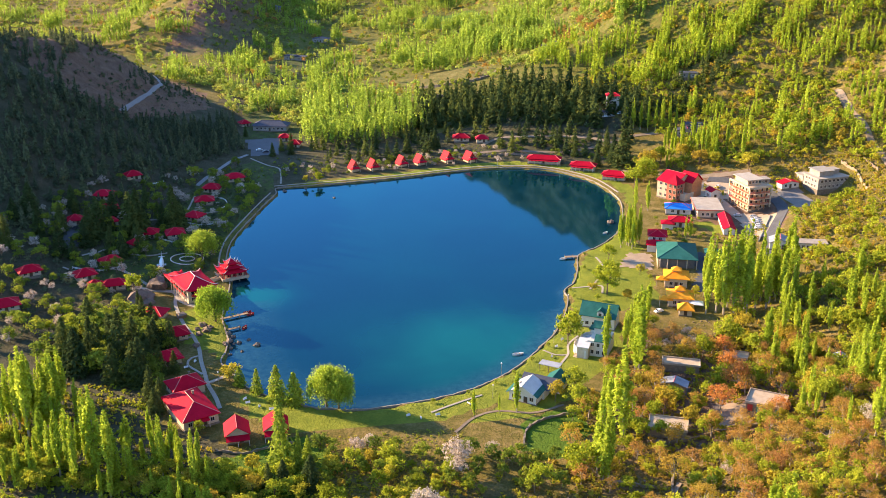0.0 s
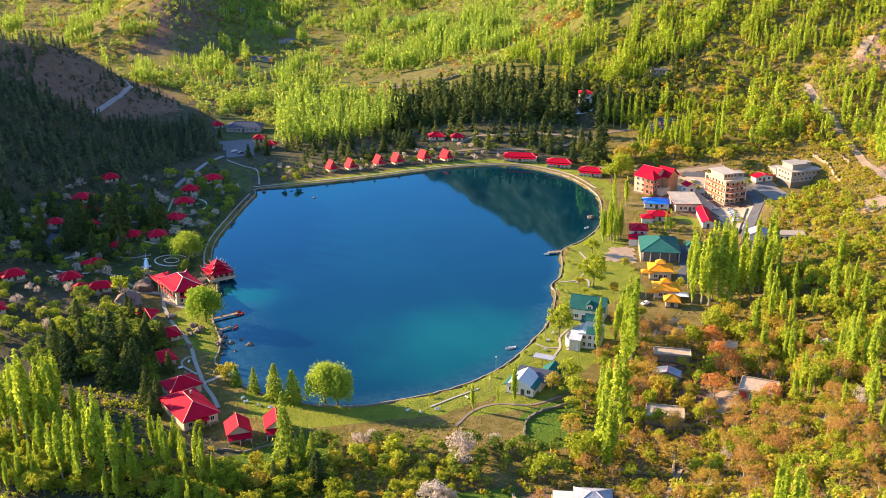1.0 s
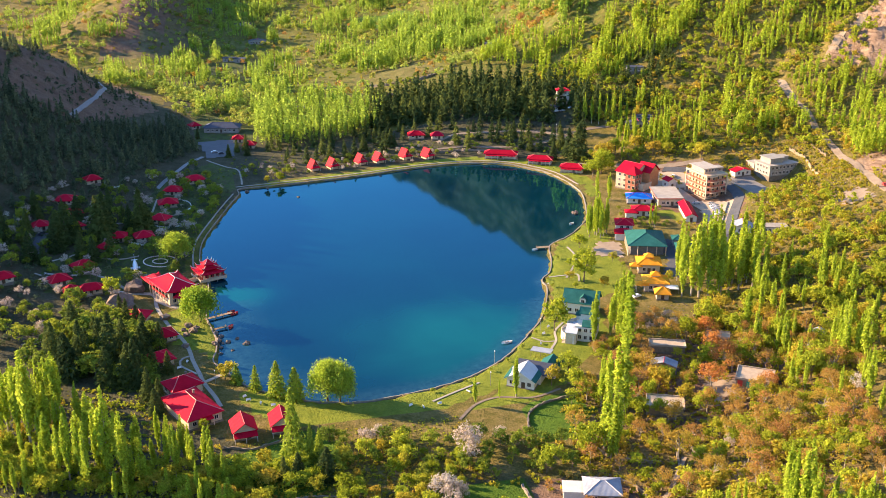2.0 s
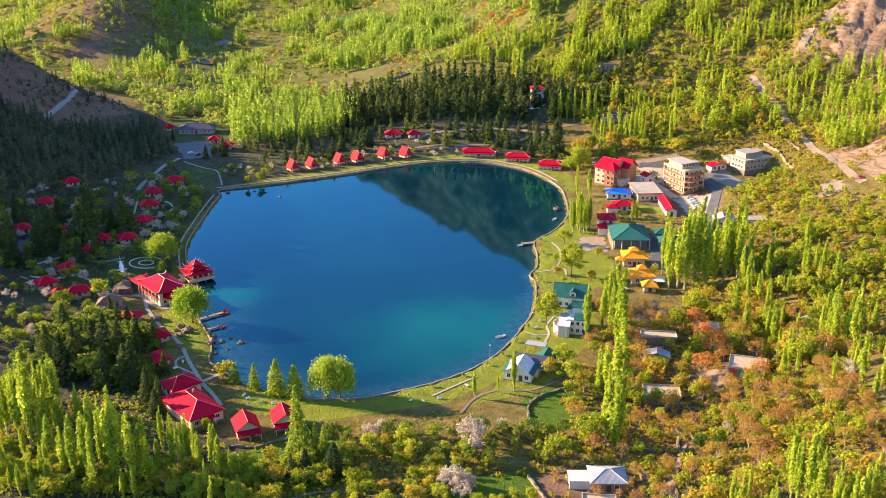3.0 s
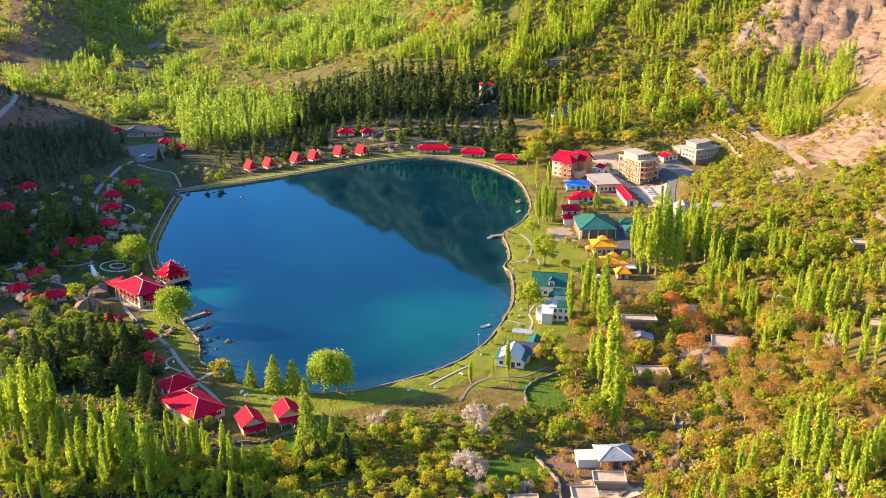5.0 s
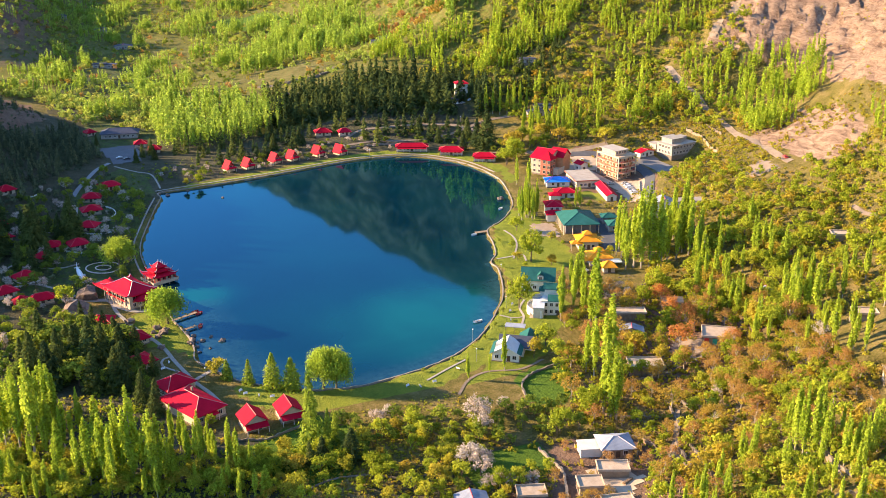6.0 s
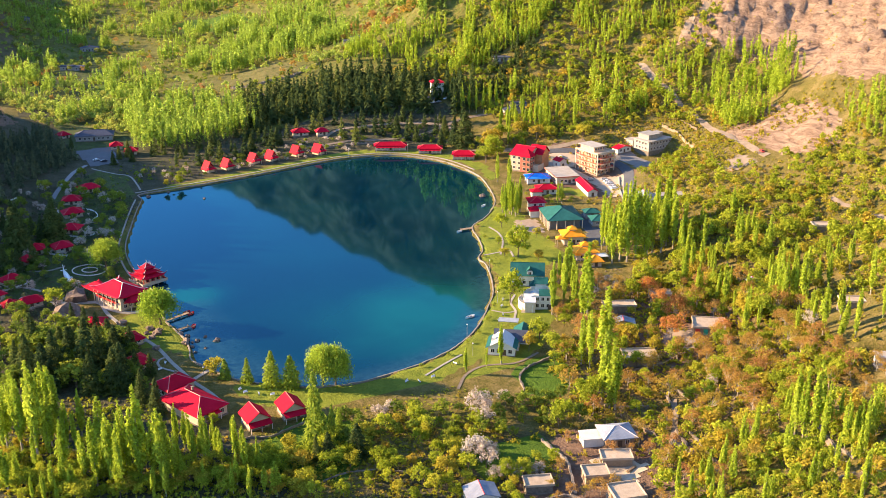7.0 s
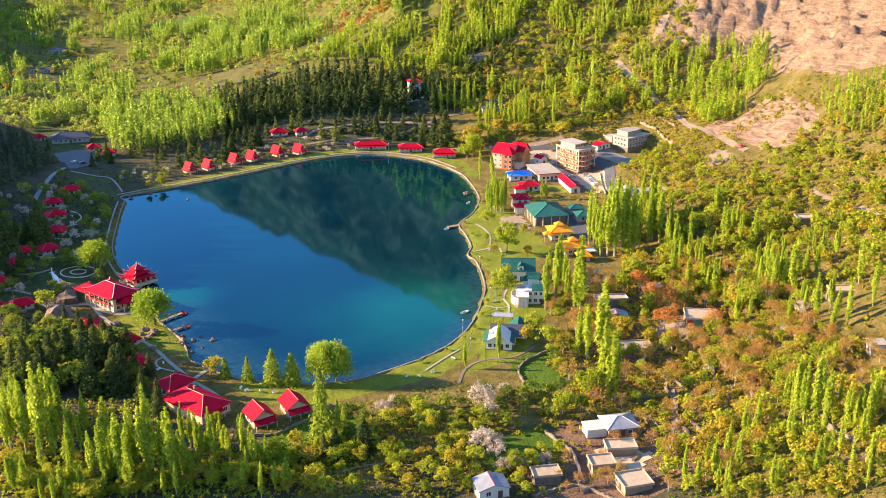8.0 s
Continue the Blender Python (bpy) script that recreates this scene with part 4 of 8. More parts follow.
for s in range(4):
    z = 0.2 + s * BH
    piece("storey", mesh_of("storey", *box_data(BW - 2.4, BD - 2.4, BH - 0.3, 0, 0, z), TAN_WALL), block)
    piece("floor_slab", mesh_of("floor_slab", *joined(box_data(BW + 1.0, BD + 1.0, 0.3, 0, 0, z + BH - 0.3), box_data(4.0, 1.2, 0.3, -2.5, -BD / 2 - 1.1, z + BH - 0.3), box_data(1.2, 4.0, 0.3, -BW / 2 - 1.1, 3.0, z + BH - 0.3)), TAN_WALL), block)
    for side, n in (("s", 4), ("w", 6), ("e", 6)):
        for i in range(n):
            u = (i - (n - 1) / 2) * 2.95
            turn = {"s": 0, "e": 90, "w": 270}[side]
            out = (BD if side == "s" else BW) / 2 - 1.14
            x, y = {"s": (u, -out), "e": (out, u), "w": (-out, u)}[side]
            window_on(block, x, y, z + 0.7, turn, 1.6, 1.7, CREAM_WALL if i % 2 else None)
            if s:
                o2 = out + 1.5
                x, y = {"s": (u, -o2), "e": (o2, u), "w": (-o2, u)}[side]
                piece("balcony_rail", SHORT_RAIL, block, pose(x, y, z, 0, 0, turn))
            if i:
                o2 = out + 1.3
                w = u - 1.475
                x, y = {"s": (w, -o2), "e": (o2, w), "w": (-o2, w)}[side]
                piece("pier", mesh_of("pier", *box_data(0.4, 0.4, BH - 0.3), BRICK_WALL if (i + s) % 2 else TAN_WALL), block, pose(x, y, z))
for sx in (-1, 1):
    for i in range(2):
        piece("column", mesh_of("column", *box_data(0.5, 0.5, 4 * BH), CREAM_WALL), block, pose(sx * (BW / 2 + 0.1), (-BD / 2 - 0.1) if i else (BD / 2 + 0.1), 0.2))
piece("penthouse", mesh_of("penthouse", *box_data(8.0, 12.0, 2.9, 0, 0, 0.2 + 4 * BH), TAN_WALL), block, pose(-0.5, 2.0, 0))
piece("roof", mesh_of("roof", *joined(box_data(10.5, 14.0, 0.3, -0.5, 2.0, 3.1 + 4 * BH)), FLAT_ROOF), block)
piece("parapet", mesh_of("parapet", *joined(box_data(BW + 1, 0.2, 0.8, 0, -BD / 2 - 0.4, 0), box_data(0.2, BD + 0.4, 0.8, -BW / 2 - 0.4, 0, 0), box_data(0.2, BD + 0.4, 0.8, BW / 2 + 0.4, 0, 0)), CREAM_WALL), block, pose(0, 0, 0.2 + 4 * BH))
for k in range(4):
    window_on(block, -3.2 + 2 * k, -4.06, 13.6, 0, 1.2, 1.4)

# the grey concrete shell and its neighbours
shell = house("concrete_building", "unfinished grey concrete building with a flat pale roof", "building", 286, 381, 8, 20.0, 13.0, 3.0, "slab", 0, 0.6, FLAT_ROOF, CONCRETE, sides="swe", storeys=2, gap=2.6, door=False)
piece("upper_storey", mesh_of("upper_storey", *joined(box_data(9.0, 9.0, 2.9), box_data(10.2, 10.2, 0.3, 0, 0, 2.9)), CONCRETE), shell, pose(-3.0, 1.0, 6.7))
piece("stair_head", mesh_of("stair_head", *joined(box_data(4.0, 5.0, 2.4), box_data(4.6, 5.6, 0.25, 0, 0, 2.4)), CONCRETE), shell, pose(5.5, 2.0, 6.7))
piece("rear_wing", mesh_of("rear_wing", *joined(box_data(10.0, 7.0, 6.0, 0, 0, -2), box_data(10.8, 7.8, 0.3, 0, 0, 4.0)), FLAT_ROOF), shell, pose(-4.0, 12.0, 0))
house("shed", "low cream shed under a red metal roof", "shed", 266, 386, 8, 11.0, 5.0, 2.8, "gable", 1.4, 0.5, wall_mat=WHITE_WALL, sides="s")
house("shed", "small store with a grey flat roof", "shed", 255, 396, 4, 8.0, 5.0, 2.8, "slab", 0, 0.4, CONCRETE, CONCRETE, sides="s")
house("store", "cream store with a red front beside the block", "store", 224, 391, 10, 5.5, 6.0, 4.0, "gable", 1.5, 0.4, wall_mat=WHITE_WALL, sides="sw")
hall = house("hall", "low cream hall with a pale flat roof and dark openings", "hall", 211.5, 369, -14, 13.0, 21.0, 4.0, "slab", 0, 0.8, FLAT_ROOF, CREAM_WALL, sides="sw", gap=2.4)
piece("fascia", mesh_of("fascia", *joined(box_data(14.7, 0.12, 0.6, 0, -11.36), box_data(0.12, 22.6, 0.6, -7.36, 0)), MUD_TILE), hall, pose(0, 0, 4.2), "terracotta fascia under the flat roof")
house("stable", "long white outbuilding under a bright red metal roof", "outbuilding", 211, 342.5, -17, 5.4, 24.0, 2.9, "gable", 1.6, 0.6, wall_mat=WHITE_WALL, sides="s", gap=4)
house("bungalow", "white bungalow under a vivid blue metal roof", "bungalow", 196.5, 372, -20, 13.0, 9.0, 3.0, "hip", 2.0, 0.8, BLUE_ROOF, WHITE_WALL, "sw")
red_house = house("bungalow", "white bungalow with stepped red roofs", "bungalow", 189, 350, -20, 11.0, 7.5, 3.0, "hip", 1.9, 0.8, RED_ROOF, WHITE_WALL, "sw")
piece("side_roof", mesh_of("side_roof", *hip_data(7.0, 6.0, 1.4), RED_ROOF), red_house, pose(-6.5, -4.0, 2.8))
piece("side_room", mesh_of("side_room", *box_data(5.6, 4.8, 4.6, 0, 0, -2), WHITE_WALL), red_house, pose(-6.5, -4.0, 0))
stack = house("guest_house", "two-storey white guest house with tiered red roofs", "guest house", 167, 325, -20, 8.0, 9.0, 3.0, "hip", 2.0, 0.8, RED_ROOF, WHITE_WALL, "sw", storeys=2)
piece("lower_roof", mesh_of("lower_roof", *hip_data(9.5, 7.0, 1.8, 4.0), RED_ROOF), stack, pose(-0.5, -7.0, 3.6))
piece("lower_room", mesh_of("lower_room", *box_data(8.2, 5.8, 5.6, 0, 0, -2), WHITE_WALL), stack, pose(-0.5, -6.8, 0))

# the pavilion with the teal roof
pavilion = house("pavilion", "open-sided pavilion under a wide teal hipped roof", "pavilion", 168.5, 303, -19, 15.5, 20.0, 4.6, "hip", 3.6, 1.6, TEAL_ROOF, surface("slate_grey_render", (0.10, 0.10, 0.11), (0.20, 0.19, 0.19), 0.5), "w", ridge_mat=TEAL_ROOF, gap=3.0)
for i in range(7):
    piece("column", mesh_of("column", *tube_data([(0, 0, -1), (0, 0, 4.7)], [0.28, 0.24], 8), CREAM_WALL), pavilion, pose(-8.9, -9.6 + 3.2 * i, 0))
for i in range(5):
    piece("column", mesh_of("column", *tube_data([(0, 0, -1), (0, 0, 4.7)], [0.28, 0.24], 8), CREAM_WALL), pavilion, pose(-8.9 + 4.4 * i, -11.2, 0))
house("kiosk", "small teal-roofed office beside the pavilion", "kiosk", 183, 290, -19, 8.0, 8.0, 3.0, "hip", 1.8, 0.7, TEAL_ROOF, CONCRETE, "sw", ridge_mat=TEAL_ROOF)
house("kiosk", "small dark teal-roofed store beside the pavilion", "kiosk", 186, 301, -19, 7.0, 6.0, 3.0, "hip", 1.6, 0.7, TEAL_ROOF, CONCRETE, "sw", ridge_mat=TEAL_ROOF)

# yellow-roofed tea houses
for x, y, w, d, h, says in ((157.5, 275.5, 9.5, 9.0, 4.2, "cream tea house under a tiered yellow roof"), (151, 254.5, 9.5, 8.5, 3.8, "cream tea house with red shutters under a yellow roof"), (149, 243, 5.0, 4.6, 2.6, "small kiosk under a yellow pyramid roof")):
    tea = house("tea_house", says, "tea house", x, y, -20, w, d, h, "hip", 2.4, 1.0, ORANGE_ROOF, CREAM_WALL, "sw", ridge_mat=ORANGE_ROOF, group="tea houses", gap=2.2)
    if w > 6:
        piece("lantern", mesh_of("lantern", *box_data(3.2, 3.0, 1.2), CREAM_WALL), tea, pose(0, 0, h + 1.7))
        piece("lantern_roof", mesh_of("lantern_roof", *hip_data(4.6, 4.4, 1.5), ORANGE_ROOF), tea, pose(0, 0, h + 2.9))
        piece("porch_roof", mesh_of("porch_roof", *hip_data(6.0, 4.0, 1.3), ORANGE_ROOF), tea, pose(-w / 2 - 1.0, -d / 2 + 1.0, h - 0.6))
        for sx, sy in ((-2.6, -1.6), (2.6, -1.6), (-2.6, 1.6), (2.6, 1.6)):
            piece("post", mesh_of("post", *box_data(0.2, 0.2, h + 0.2, 0, 0, -1), CREAM_WALL), tea, pose(-w / 2 - 1.0 + sx, -d / 2 + 1.0 + sy, 0))
tent = new("canopy")
tent.matrix_basis = pose(155.5, 247.5, on_ground(155.5, 247.5), 0, 0, -20)
tagged(tent, "white canopy on thin posts beside the tea houses", "canopy")
piece("sheet", mesh_of("sheet", *hip_data(6.0, 5.0, 0.9, 2.0, 0.06), WHITE_PAINT), tent, pose(0, 0, 2.6))
for sx in (-1, 1):
    for sy in (-1, 1):
        piece("post", mesh_of("post", *box_data(0.1, 0.1, 2.7), STEEL), tent, pose(2.8 * sx, 2.3 * sy, 0))

# the teal gabled house, the villa and the lakeside house
teal_house = house("house", "white stone house with a steep teal gabled roof and a dormer", "house", 111, 240, -31, 9.0, 14.0, 4.8, "gable", 4.4, 0.6, TEAL_ROOF, WHITE_WALL, "we", ridge_mat=TEAL_ROOF, gap=2.8)
teal_house.matrix_basis = pose(111, 240, on_ground(111, 240), 0, 0, 59)
piece("dormer", mesh_of("dormer", *box_data(2.6, 2.6, 2.6), WHITE_WALL), teal_house, pose(-3.2, -1.0, 4.8))
piece("dormer_roof", mesh_of("dormer_roof", *gable_data(3.0, 3.0, 1.5), TEAL_ROOF), teal_house, pose(-3.3, -1.0, 7.2, 0, 0, 90))
window_on(teal_house, -4.56, -1.0, 5.4, 270, 1.2, 1.4)
villa = new("villa")
villa.matrix_basis = pose(102.5, 216.5, on_ground(102.5, 216.5), 0, 0, -31)
tagged(villa, "white villa with curved terraces, glazed lean-to and small teal roofs", "villa")
piece("wall", mesh_of("wall", *joined(box_data(7.5, 11.0, 8.2, 1.5, 0, -2), box_data(4.5, 4.6, 3.0, 0.8, 2.6, 6.2)), WHITE_WALL), villa)


def bow(r, z0, z1, a0=100, a1=262, n=22):
    """A solid bowed terrace with a straight back."""
    ring = [(r * math.cos(radians(a0 + (a1 - a0) * i / n)), r * math.sin(radians(a0 + (a1 - a0) * i / n))) for i in range(n + 1)]
    v = [(x, y, z) for z in (z0, z1) for x, y in ring]
    m = n + 1
    return v, [tuple(range(m - 1, -1, -1)), tuple(range(m, 2 * m))] + [(k, (k + 1) % m, m + (k + 1) % m, m + k) for k in range(m)]


def bow_rail(r, z, a0=100, a1=262, n=22, h=0.9):
    v, f = [], []
    for i in range(n + 1):
        a = radians(a0 + (a1 - a0) * i / n)
        v += [(q * math.cos(a), q * math.sin(a), z + c) for q in (r - 0.2, r) for c in (0, h)]
    for i in range(n):
        k = 4 * i
        f += [(k, k + 4, k + 5, k + 1), (k + 1, k + 5, k + 7, k + 3), (k + 3, k + 7, k + 6, k + 2)]
    return v, f


for x, y, r, z0, z1 in ((-1.2, -1.5, 7.4, -2.5, 2.2), (-1.2, -0.6, 5.2, 2.2, 4.6)):
    piece("terrace", mesh_of("terrace", *bow(r, z0, z1), WHITE_WALL), villa, pose(x, y, 0))
    piece("terrace_parapet", mesh_of("terrace_parapet", *bow_rail(r, z1), WHITE_WALL), villa, pose(x, y, 0))
for x, y, w, d, z in ((0.8, 2.6, 5.6, 5.8, 9.3), (3.0, -3.2, 5.0, 6.0, 6.3)):
    piece("roof", mesh_of("roof", *gable_data(w, d, 1.9), TEAL_ROOF), villa, pose(x, y, z, 0, 0, 90))
piece("glazed_roof", mesh_of("glazed_roof", [(-2.3, -5.6, 6.1), (-2.3, 0.2, 6.1), (-5.2, 0.2, 4.7), (-5.2, -5.6, 4.7), (-2.3, -5.6, 6.0), (-2.3, 0.2, 6.0), (-5.2, 0.2, 4.6), (-5.2, -5.6, 4.6)], [(0, 1, 2, 3), (7, 6, 5, 4), (0, 3, 7, 4), (1, 5, 6, 2), (3, 2, 6, 7), (0, 4, 5, 1)], GREY_ROOF), villa)
for k in range(3):
    window_on(villa, -2.31, -3.6 + 2.4 * k, 3.0, 270, 1.2, 1.6)
    window_on(villa, -0.6 + 2.2 * k, -5.56, 1.0, 0, 1.1, 1.5)
    window_on(villa, -0.6 + 2.2 * k, -5.56, 4.0, 0, 1.1, 1.4)
piece("door", DOOR_MESH, villa, pose(4.4, -5.6, 0))
piece("stair_wing", mesh_of("stair_wing", *joined(box_data(4.2, 5.0, 6.4, -3.6, -6.2, -2), *[box_data(1.4, 0.5, 0.36 * (k + 1), -6.4, -8.4 + 0.5 * k, -0.6) for k in range(9)]), CREAM_WALL), villa)
piece("wing_roof", mesh_of("wing_roof", [(-6.0, -9.0, 4.5), (-1.2, -9.0, 4.5), (-1.2, -3.6, 6.2), (-6.0, -3.6, 6.2), (-6.0, -9.0, 4.3), (-1.2, -9.0, 4.3), (-1.2, -3.6, 6.0), (-6.0, -3.6, 6.0)], [(0, 1, 2, 3), (7, 6, 5, 4), (0, 4, 5, 1), (1, 5, 6, 2), (2, 6, 7, 3), (3, 7, 4, 0)], PALE_ROOF), villa)
piece("turret_roof", mesh_of("turret_roof", *hip_data(4.0, 4.0, 2.0), TEAL_ROOF), villa, pose(-2.0, 4.2, 7.4))
piece("turret", mesh_of("turret", *box_data(3.0, 3.0, 5.6, 0, 0, 1.9), WHITE_WALL), villa, pose(-2.0, 4.2, 0))
lake_house = house("lake_house", "white lake house with crossing teal and grey gables", "house", 67, 184.5, -36, 10.0, 8.5, 3.0, "gable", 3.4, 0.9, PALE_ROOF, WHITE_WALL, "sw", ridge_mat=WHITE_PAINT, gap=2.2)
for sx in (-1, 1):
    piece("eave_band", mesh_of("eave_band", [(sx * 6.0, -5.2, 3.36), (sx * 6.0, 5.2, 3.36), (sx * 4.3, 5.2, 4.34), (sx * 4.3, -5.2, 4.34), (sx * 6.0, -5.2, 3.26), (sx * 6.0, 5.2, 3.26), (sx * 4.3, 5.2, 4.24), (sx * 4.3, -5.2, 4.24)], [(0, 1, 2, 3), (7, 6, 5, 4), (0, 3, 7, 4), (1, 5, 6, 2), (3, 2, 6, 7), (0, 4, 5, 1)], TEAL_ROOF), lake_house, pose(0, 0, 0.12), "teal painted lower band of the roof")
piece("dormer", mesh_of("dormer", *joined(box_data(2.0, 1.7, 1.5), gable_data(2.2, 2.1, 0.9)), WHITE_WALL), lake_house, pose(-3.2, -0.5, 4.5, 0, 0, 90))
window_on(lake_house, -4.26, -0.5, 4.75, 270, 0.9, 0.9, DARK_WOOD)
piece("cross_wall", mesh_of("cross_wall", *box_data(7.0, 11.0, 3.3), WHITE_WALL), lake_house, pose(2.5, 6.5, 0))
piece("cross_roof", mesh_of("cross_roof", *gable_data(8.4, 13.0, 3.2), SLATE_ROOF), lake_house, pose(2.5, 6.5, 3.2, 0, 0, 90))
piece("rear_roof", mesh_of("rear_roof", *gable_data(7.6, 9.0, 2.6), TEAL_ROOF), lake_house, pose(6.5, 11.0, 3.4))
piece("rear_wall", mesh_of("rear_wall", *box_data(6.2, 7.6, 3.4), WHITE_WALL), lake_house, pose(6.5, 11.0, 0))
pergola = new("pergola")
pergola.matrix_basis = pose(80.5, 203.5, on_ground(80.5, 203.5), 0, 0, -36)
tagged(pergola, "blue-grey pergola roof on posts beside the lawn", "pergola")
piece("roof", mesh_of("roof", *box_data(8.0, 4.0, 0.2, 0, 0, 2.6), GREY_ROOF), pergola)
for sx in (-1, 0, 1):
    for sy in (-1, 1):
        piece("post", mesh_of("post", *box_data(0.16, 0.16, 2.7), WOOD), pergola, pose(3.7 * sx, 1.8 * sy, 0))

house("hall", "long hall under a dark slate-blue hipped roof beside the car park", "hall", -18, 600, -14, 24.0, 11.0, 3.4, "hip", 3.0, 0.9, SLATE_ROOF, CONCRETE, "s", ridge_mat=SLATE_ROOF)
KEEP_OUT.extend([(128, 690, 20), (142, 740, 18), (118, 720, 14), (190, 1120, 42), (209, 527, 8), (204, 518, 5), (31, 119, 7), (42, 117, 6), (22, 116, 6), (27, 111, 3)])

# roadside building and the village
house("roadside_house", "white roadside house with a pale blue gabled metal roof", "house", 217, 297, -25, 9.0, 8.0, 3.2, "gable", 2.2, 0.6, GREY_ROOF, WHITE_WALL, "sw")
house("roadside_house", "low white building with a flat roof and dark openings", "building", 230, 293, -16, 15.0, 6.0, 3.2, "slab", 0, 0.4, FLAT_ROOF, WHITE_WALL, "s", gap=2.2)
VILLAGE = [(128, 195, -22, 13.0, 5.0, 2.5, "flat", MUD_ROOF, MUD_WALL, "low mud-walled house with a flat earth roof"), (120, 181, -30, 9.0, 4.6, 2.5, "gable", GREY_ROOF, MUD_WALL, "mud shed under bright galvanised sheets"),
           (106.5, 152, -24, 12.0, 8.0, 2.5, "flat", MUD_ROOF, MUD_WALL, "mud-walled farmhouse with a flat grey earth roof"), (143, 157, -35, 12.0, 9.5, 2.8, "flat", MUD_ROOF, MUD_WALL, "mud farmhouse with red and green painted doors"),
           (47.5, 94, -20, 7.0, 5.5, 2.5, "flat", MUD_ROOF, MUD_WALL, "roofless-looking mud house with a pale flat roof"), (58.5, 99, -24, 9.0, 5.0, 2.3, "flat", MUD_ROOF, MUD_WALL, "narrow mud barn with a flat roof"),
           (48.5, 80, -14, 8.5, 7.5, 2.5, "flat", MUD_ROOF, MUD_WALL, "mud house with a swept pale flat roof"), (30, 98, -20, 8.0, 5.0, 2.3, "flat", MUD_ROOF, STONE, "dark stone barn with a flat earth roof"),
           (12, 100, -14, 9.0, 7.0, 3.0, "gable", GREY_ROOF, WHITE_WALL, "white house under a blue-grey metal roof"), (150, 82, -30, 5.0, 4.5, 4.2, "slab", FLAT_ROOF, WHITE_WALL, "small white block house on the slope"),
           (150, 196, -30, 8.0, 5.0, 2.3, "flat", MUD_ROOF, MUD_WALL, "brown mud shed among orchard trees"), (176, 120, -30, 8.0, 5.0, 2.3, "flat", MUD_ROOF, STONE, "stone shed with a flat roof on the slope"), (232, 190, -30, 7.0, 5.0, 2.3, "flat", MUD_ROOF, STONE, "stone hut with an earth roof on the scrub slope")]
for x, y, yaw, w, d, h, kind, r, wl2, says in VILLAGE:
    house("farmhouse", says, "farmhouse", x, y, yaw, w, d, h, kind, 1.5, 0.4, r, wl2, "w" if kind == "flat" else "sw", group="village houses", gap=3.6)
mud = new("painted_shutters")
mud.matrix_basis = pose(143, 157, on_ground(143, 157), 0, 0, -35)
tagged(mud, "red and green painted shop shutters on a mud house front", "shutters")
for i in range(4):
    piece("shutter", mesh_of("shutter", *box_data(1.7, 0.12, 2.3), GREEN_PAINT if i % 2 else RED_PAINT), mud, pose(-4.6 + 3.0 * i, -4.86, 0.4))
farm = house("farmhouse", "white farmhouse under a pale hipped metal roof", "farmhouse", 66, 109.5, -18, 9.5, 8.0, 3.4, "hip", 2.0, 0.9, GREY_ROOF, MUD_WALL, "sw", ridge_mat=RIDGE_WHITE, gap=2.4)
piece("side_wing", mesh_of("side_wing", *joined(box_data(7.0, 5.5, 4.8, 0, 0, -2), box_data(7.6, 6.1, 0.25, 0, 0, 2.8)), WHITE_WALL), farm, pose(-7.8, 0.5, 0))
hut = house("hut", "tall narrow hut with a white sheet roof on the slope", "hut", 176, 170, -28, 4.2, 4.2, 4.6, "gable", 1.4, 0.4, GREY_ROOF, MUD_WALL, "sw")

# far houses
house("villa", "three-storey white house with a red roof behind dark conifers", "house", 214, 541, -14, 8.5, 7.0, 3.0, "hip", 2.0, 0.7, RED_ROOF, WHITE_WALL, "sw", storeys=3)
for x, y, w, d, h, says in ((245, 483, 15.0, 6.0, 3.2, "low grey house with a flat grey roof"), (251, 488, 11.0, 6.0, 3.0, "long grey-roofed outbuilding behind a house"), (204, 536, 9.0, 6.0, 3.0, "pale annex behind the conifers"), (268, 543, 12.0, 6.0, 3.0, "grey flat-roofed house on the wooded slope"), (213, 706, 13.0, 7.0, 3.2, "grey farmhouse beside a green field"), (222, 716, 9.0, 6.0, 3.0, "small grey-roofed barn beside a field"), (39, 1000, 18.0, 8.0, 3.5, "far grey farmhouse in the valley"), (4, 905, 12.0, 7.0, 3.5, "far pale house in the valley"), (14, 902, 10.0, 7.0, 3.5, "far pale barn in the valley"), (-8, 1180, 16.0, 8.0, 3.5, "far house near the valley head"), (32, 1118, 18.0, 8.0, 3.5, "far long grey house in the valley"), (40, 640, 12.0, 7.0, 3.0, "pale roofed shed among poplars")):
    house("farmhouse", says, "farmhouse", x, y, -16, w, d, h, "slab" if w < 14 else "gable", 1.6, 0.5, SLATE_ROOF, CONCRETE, "s", group="far farmhouses", gap=3.0)


# ---- shore wall, ways, small structures ----
def loop_wall(name, loop, width, low, high, mat, wobble=0.0):
    """A closed wall round the loop."""
    t = np.roll(loop, -1, 0) - np.roll(loop, 1, 0)
    t = t / np.linalg.norm(t, axis=1)[:, None]
    side = np.stack([-t[:, 1], t[:, 0]], 1)
    rng = np.random.default_rng(3)
    verts, n = [], len(loop)
    for i in range(n):
        a, b = loop[i] + side[i] * width / 2, loop[i] - side[i] * width / 2
        h = high + rng.uniform(-wobble, wobble)
        verts += [(a[0], a[1], low), (a[0], a[1], h), (b[0], b[1], h), (b[0], b[1], low)]
    faces = []
    for i in range(n):
        j = (i + 1) % n
        for k in range(3):
            faces.append((4 * i + k, 4 * j + k, 4 * j + k + 1, 4 * i + k + 1))
    return mesh_of(name, verts, faces, mat)


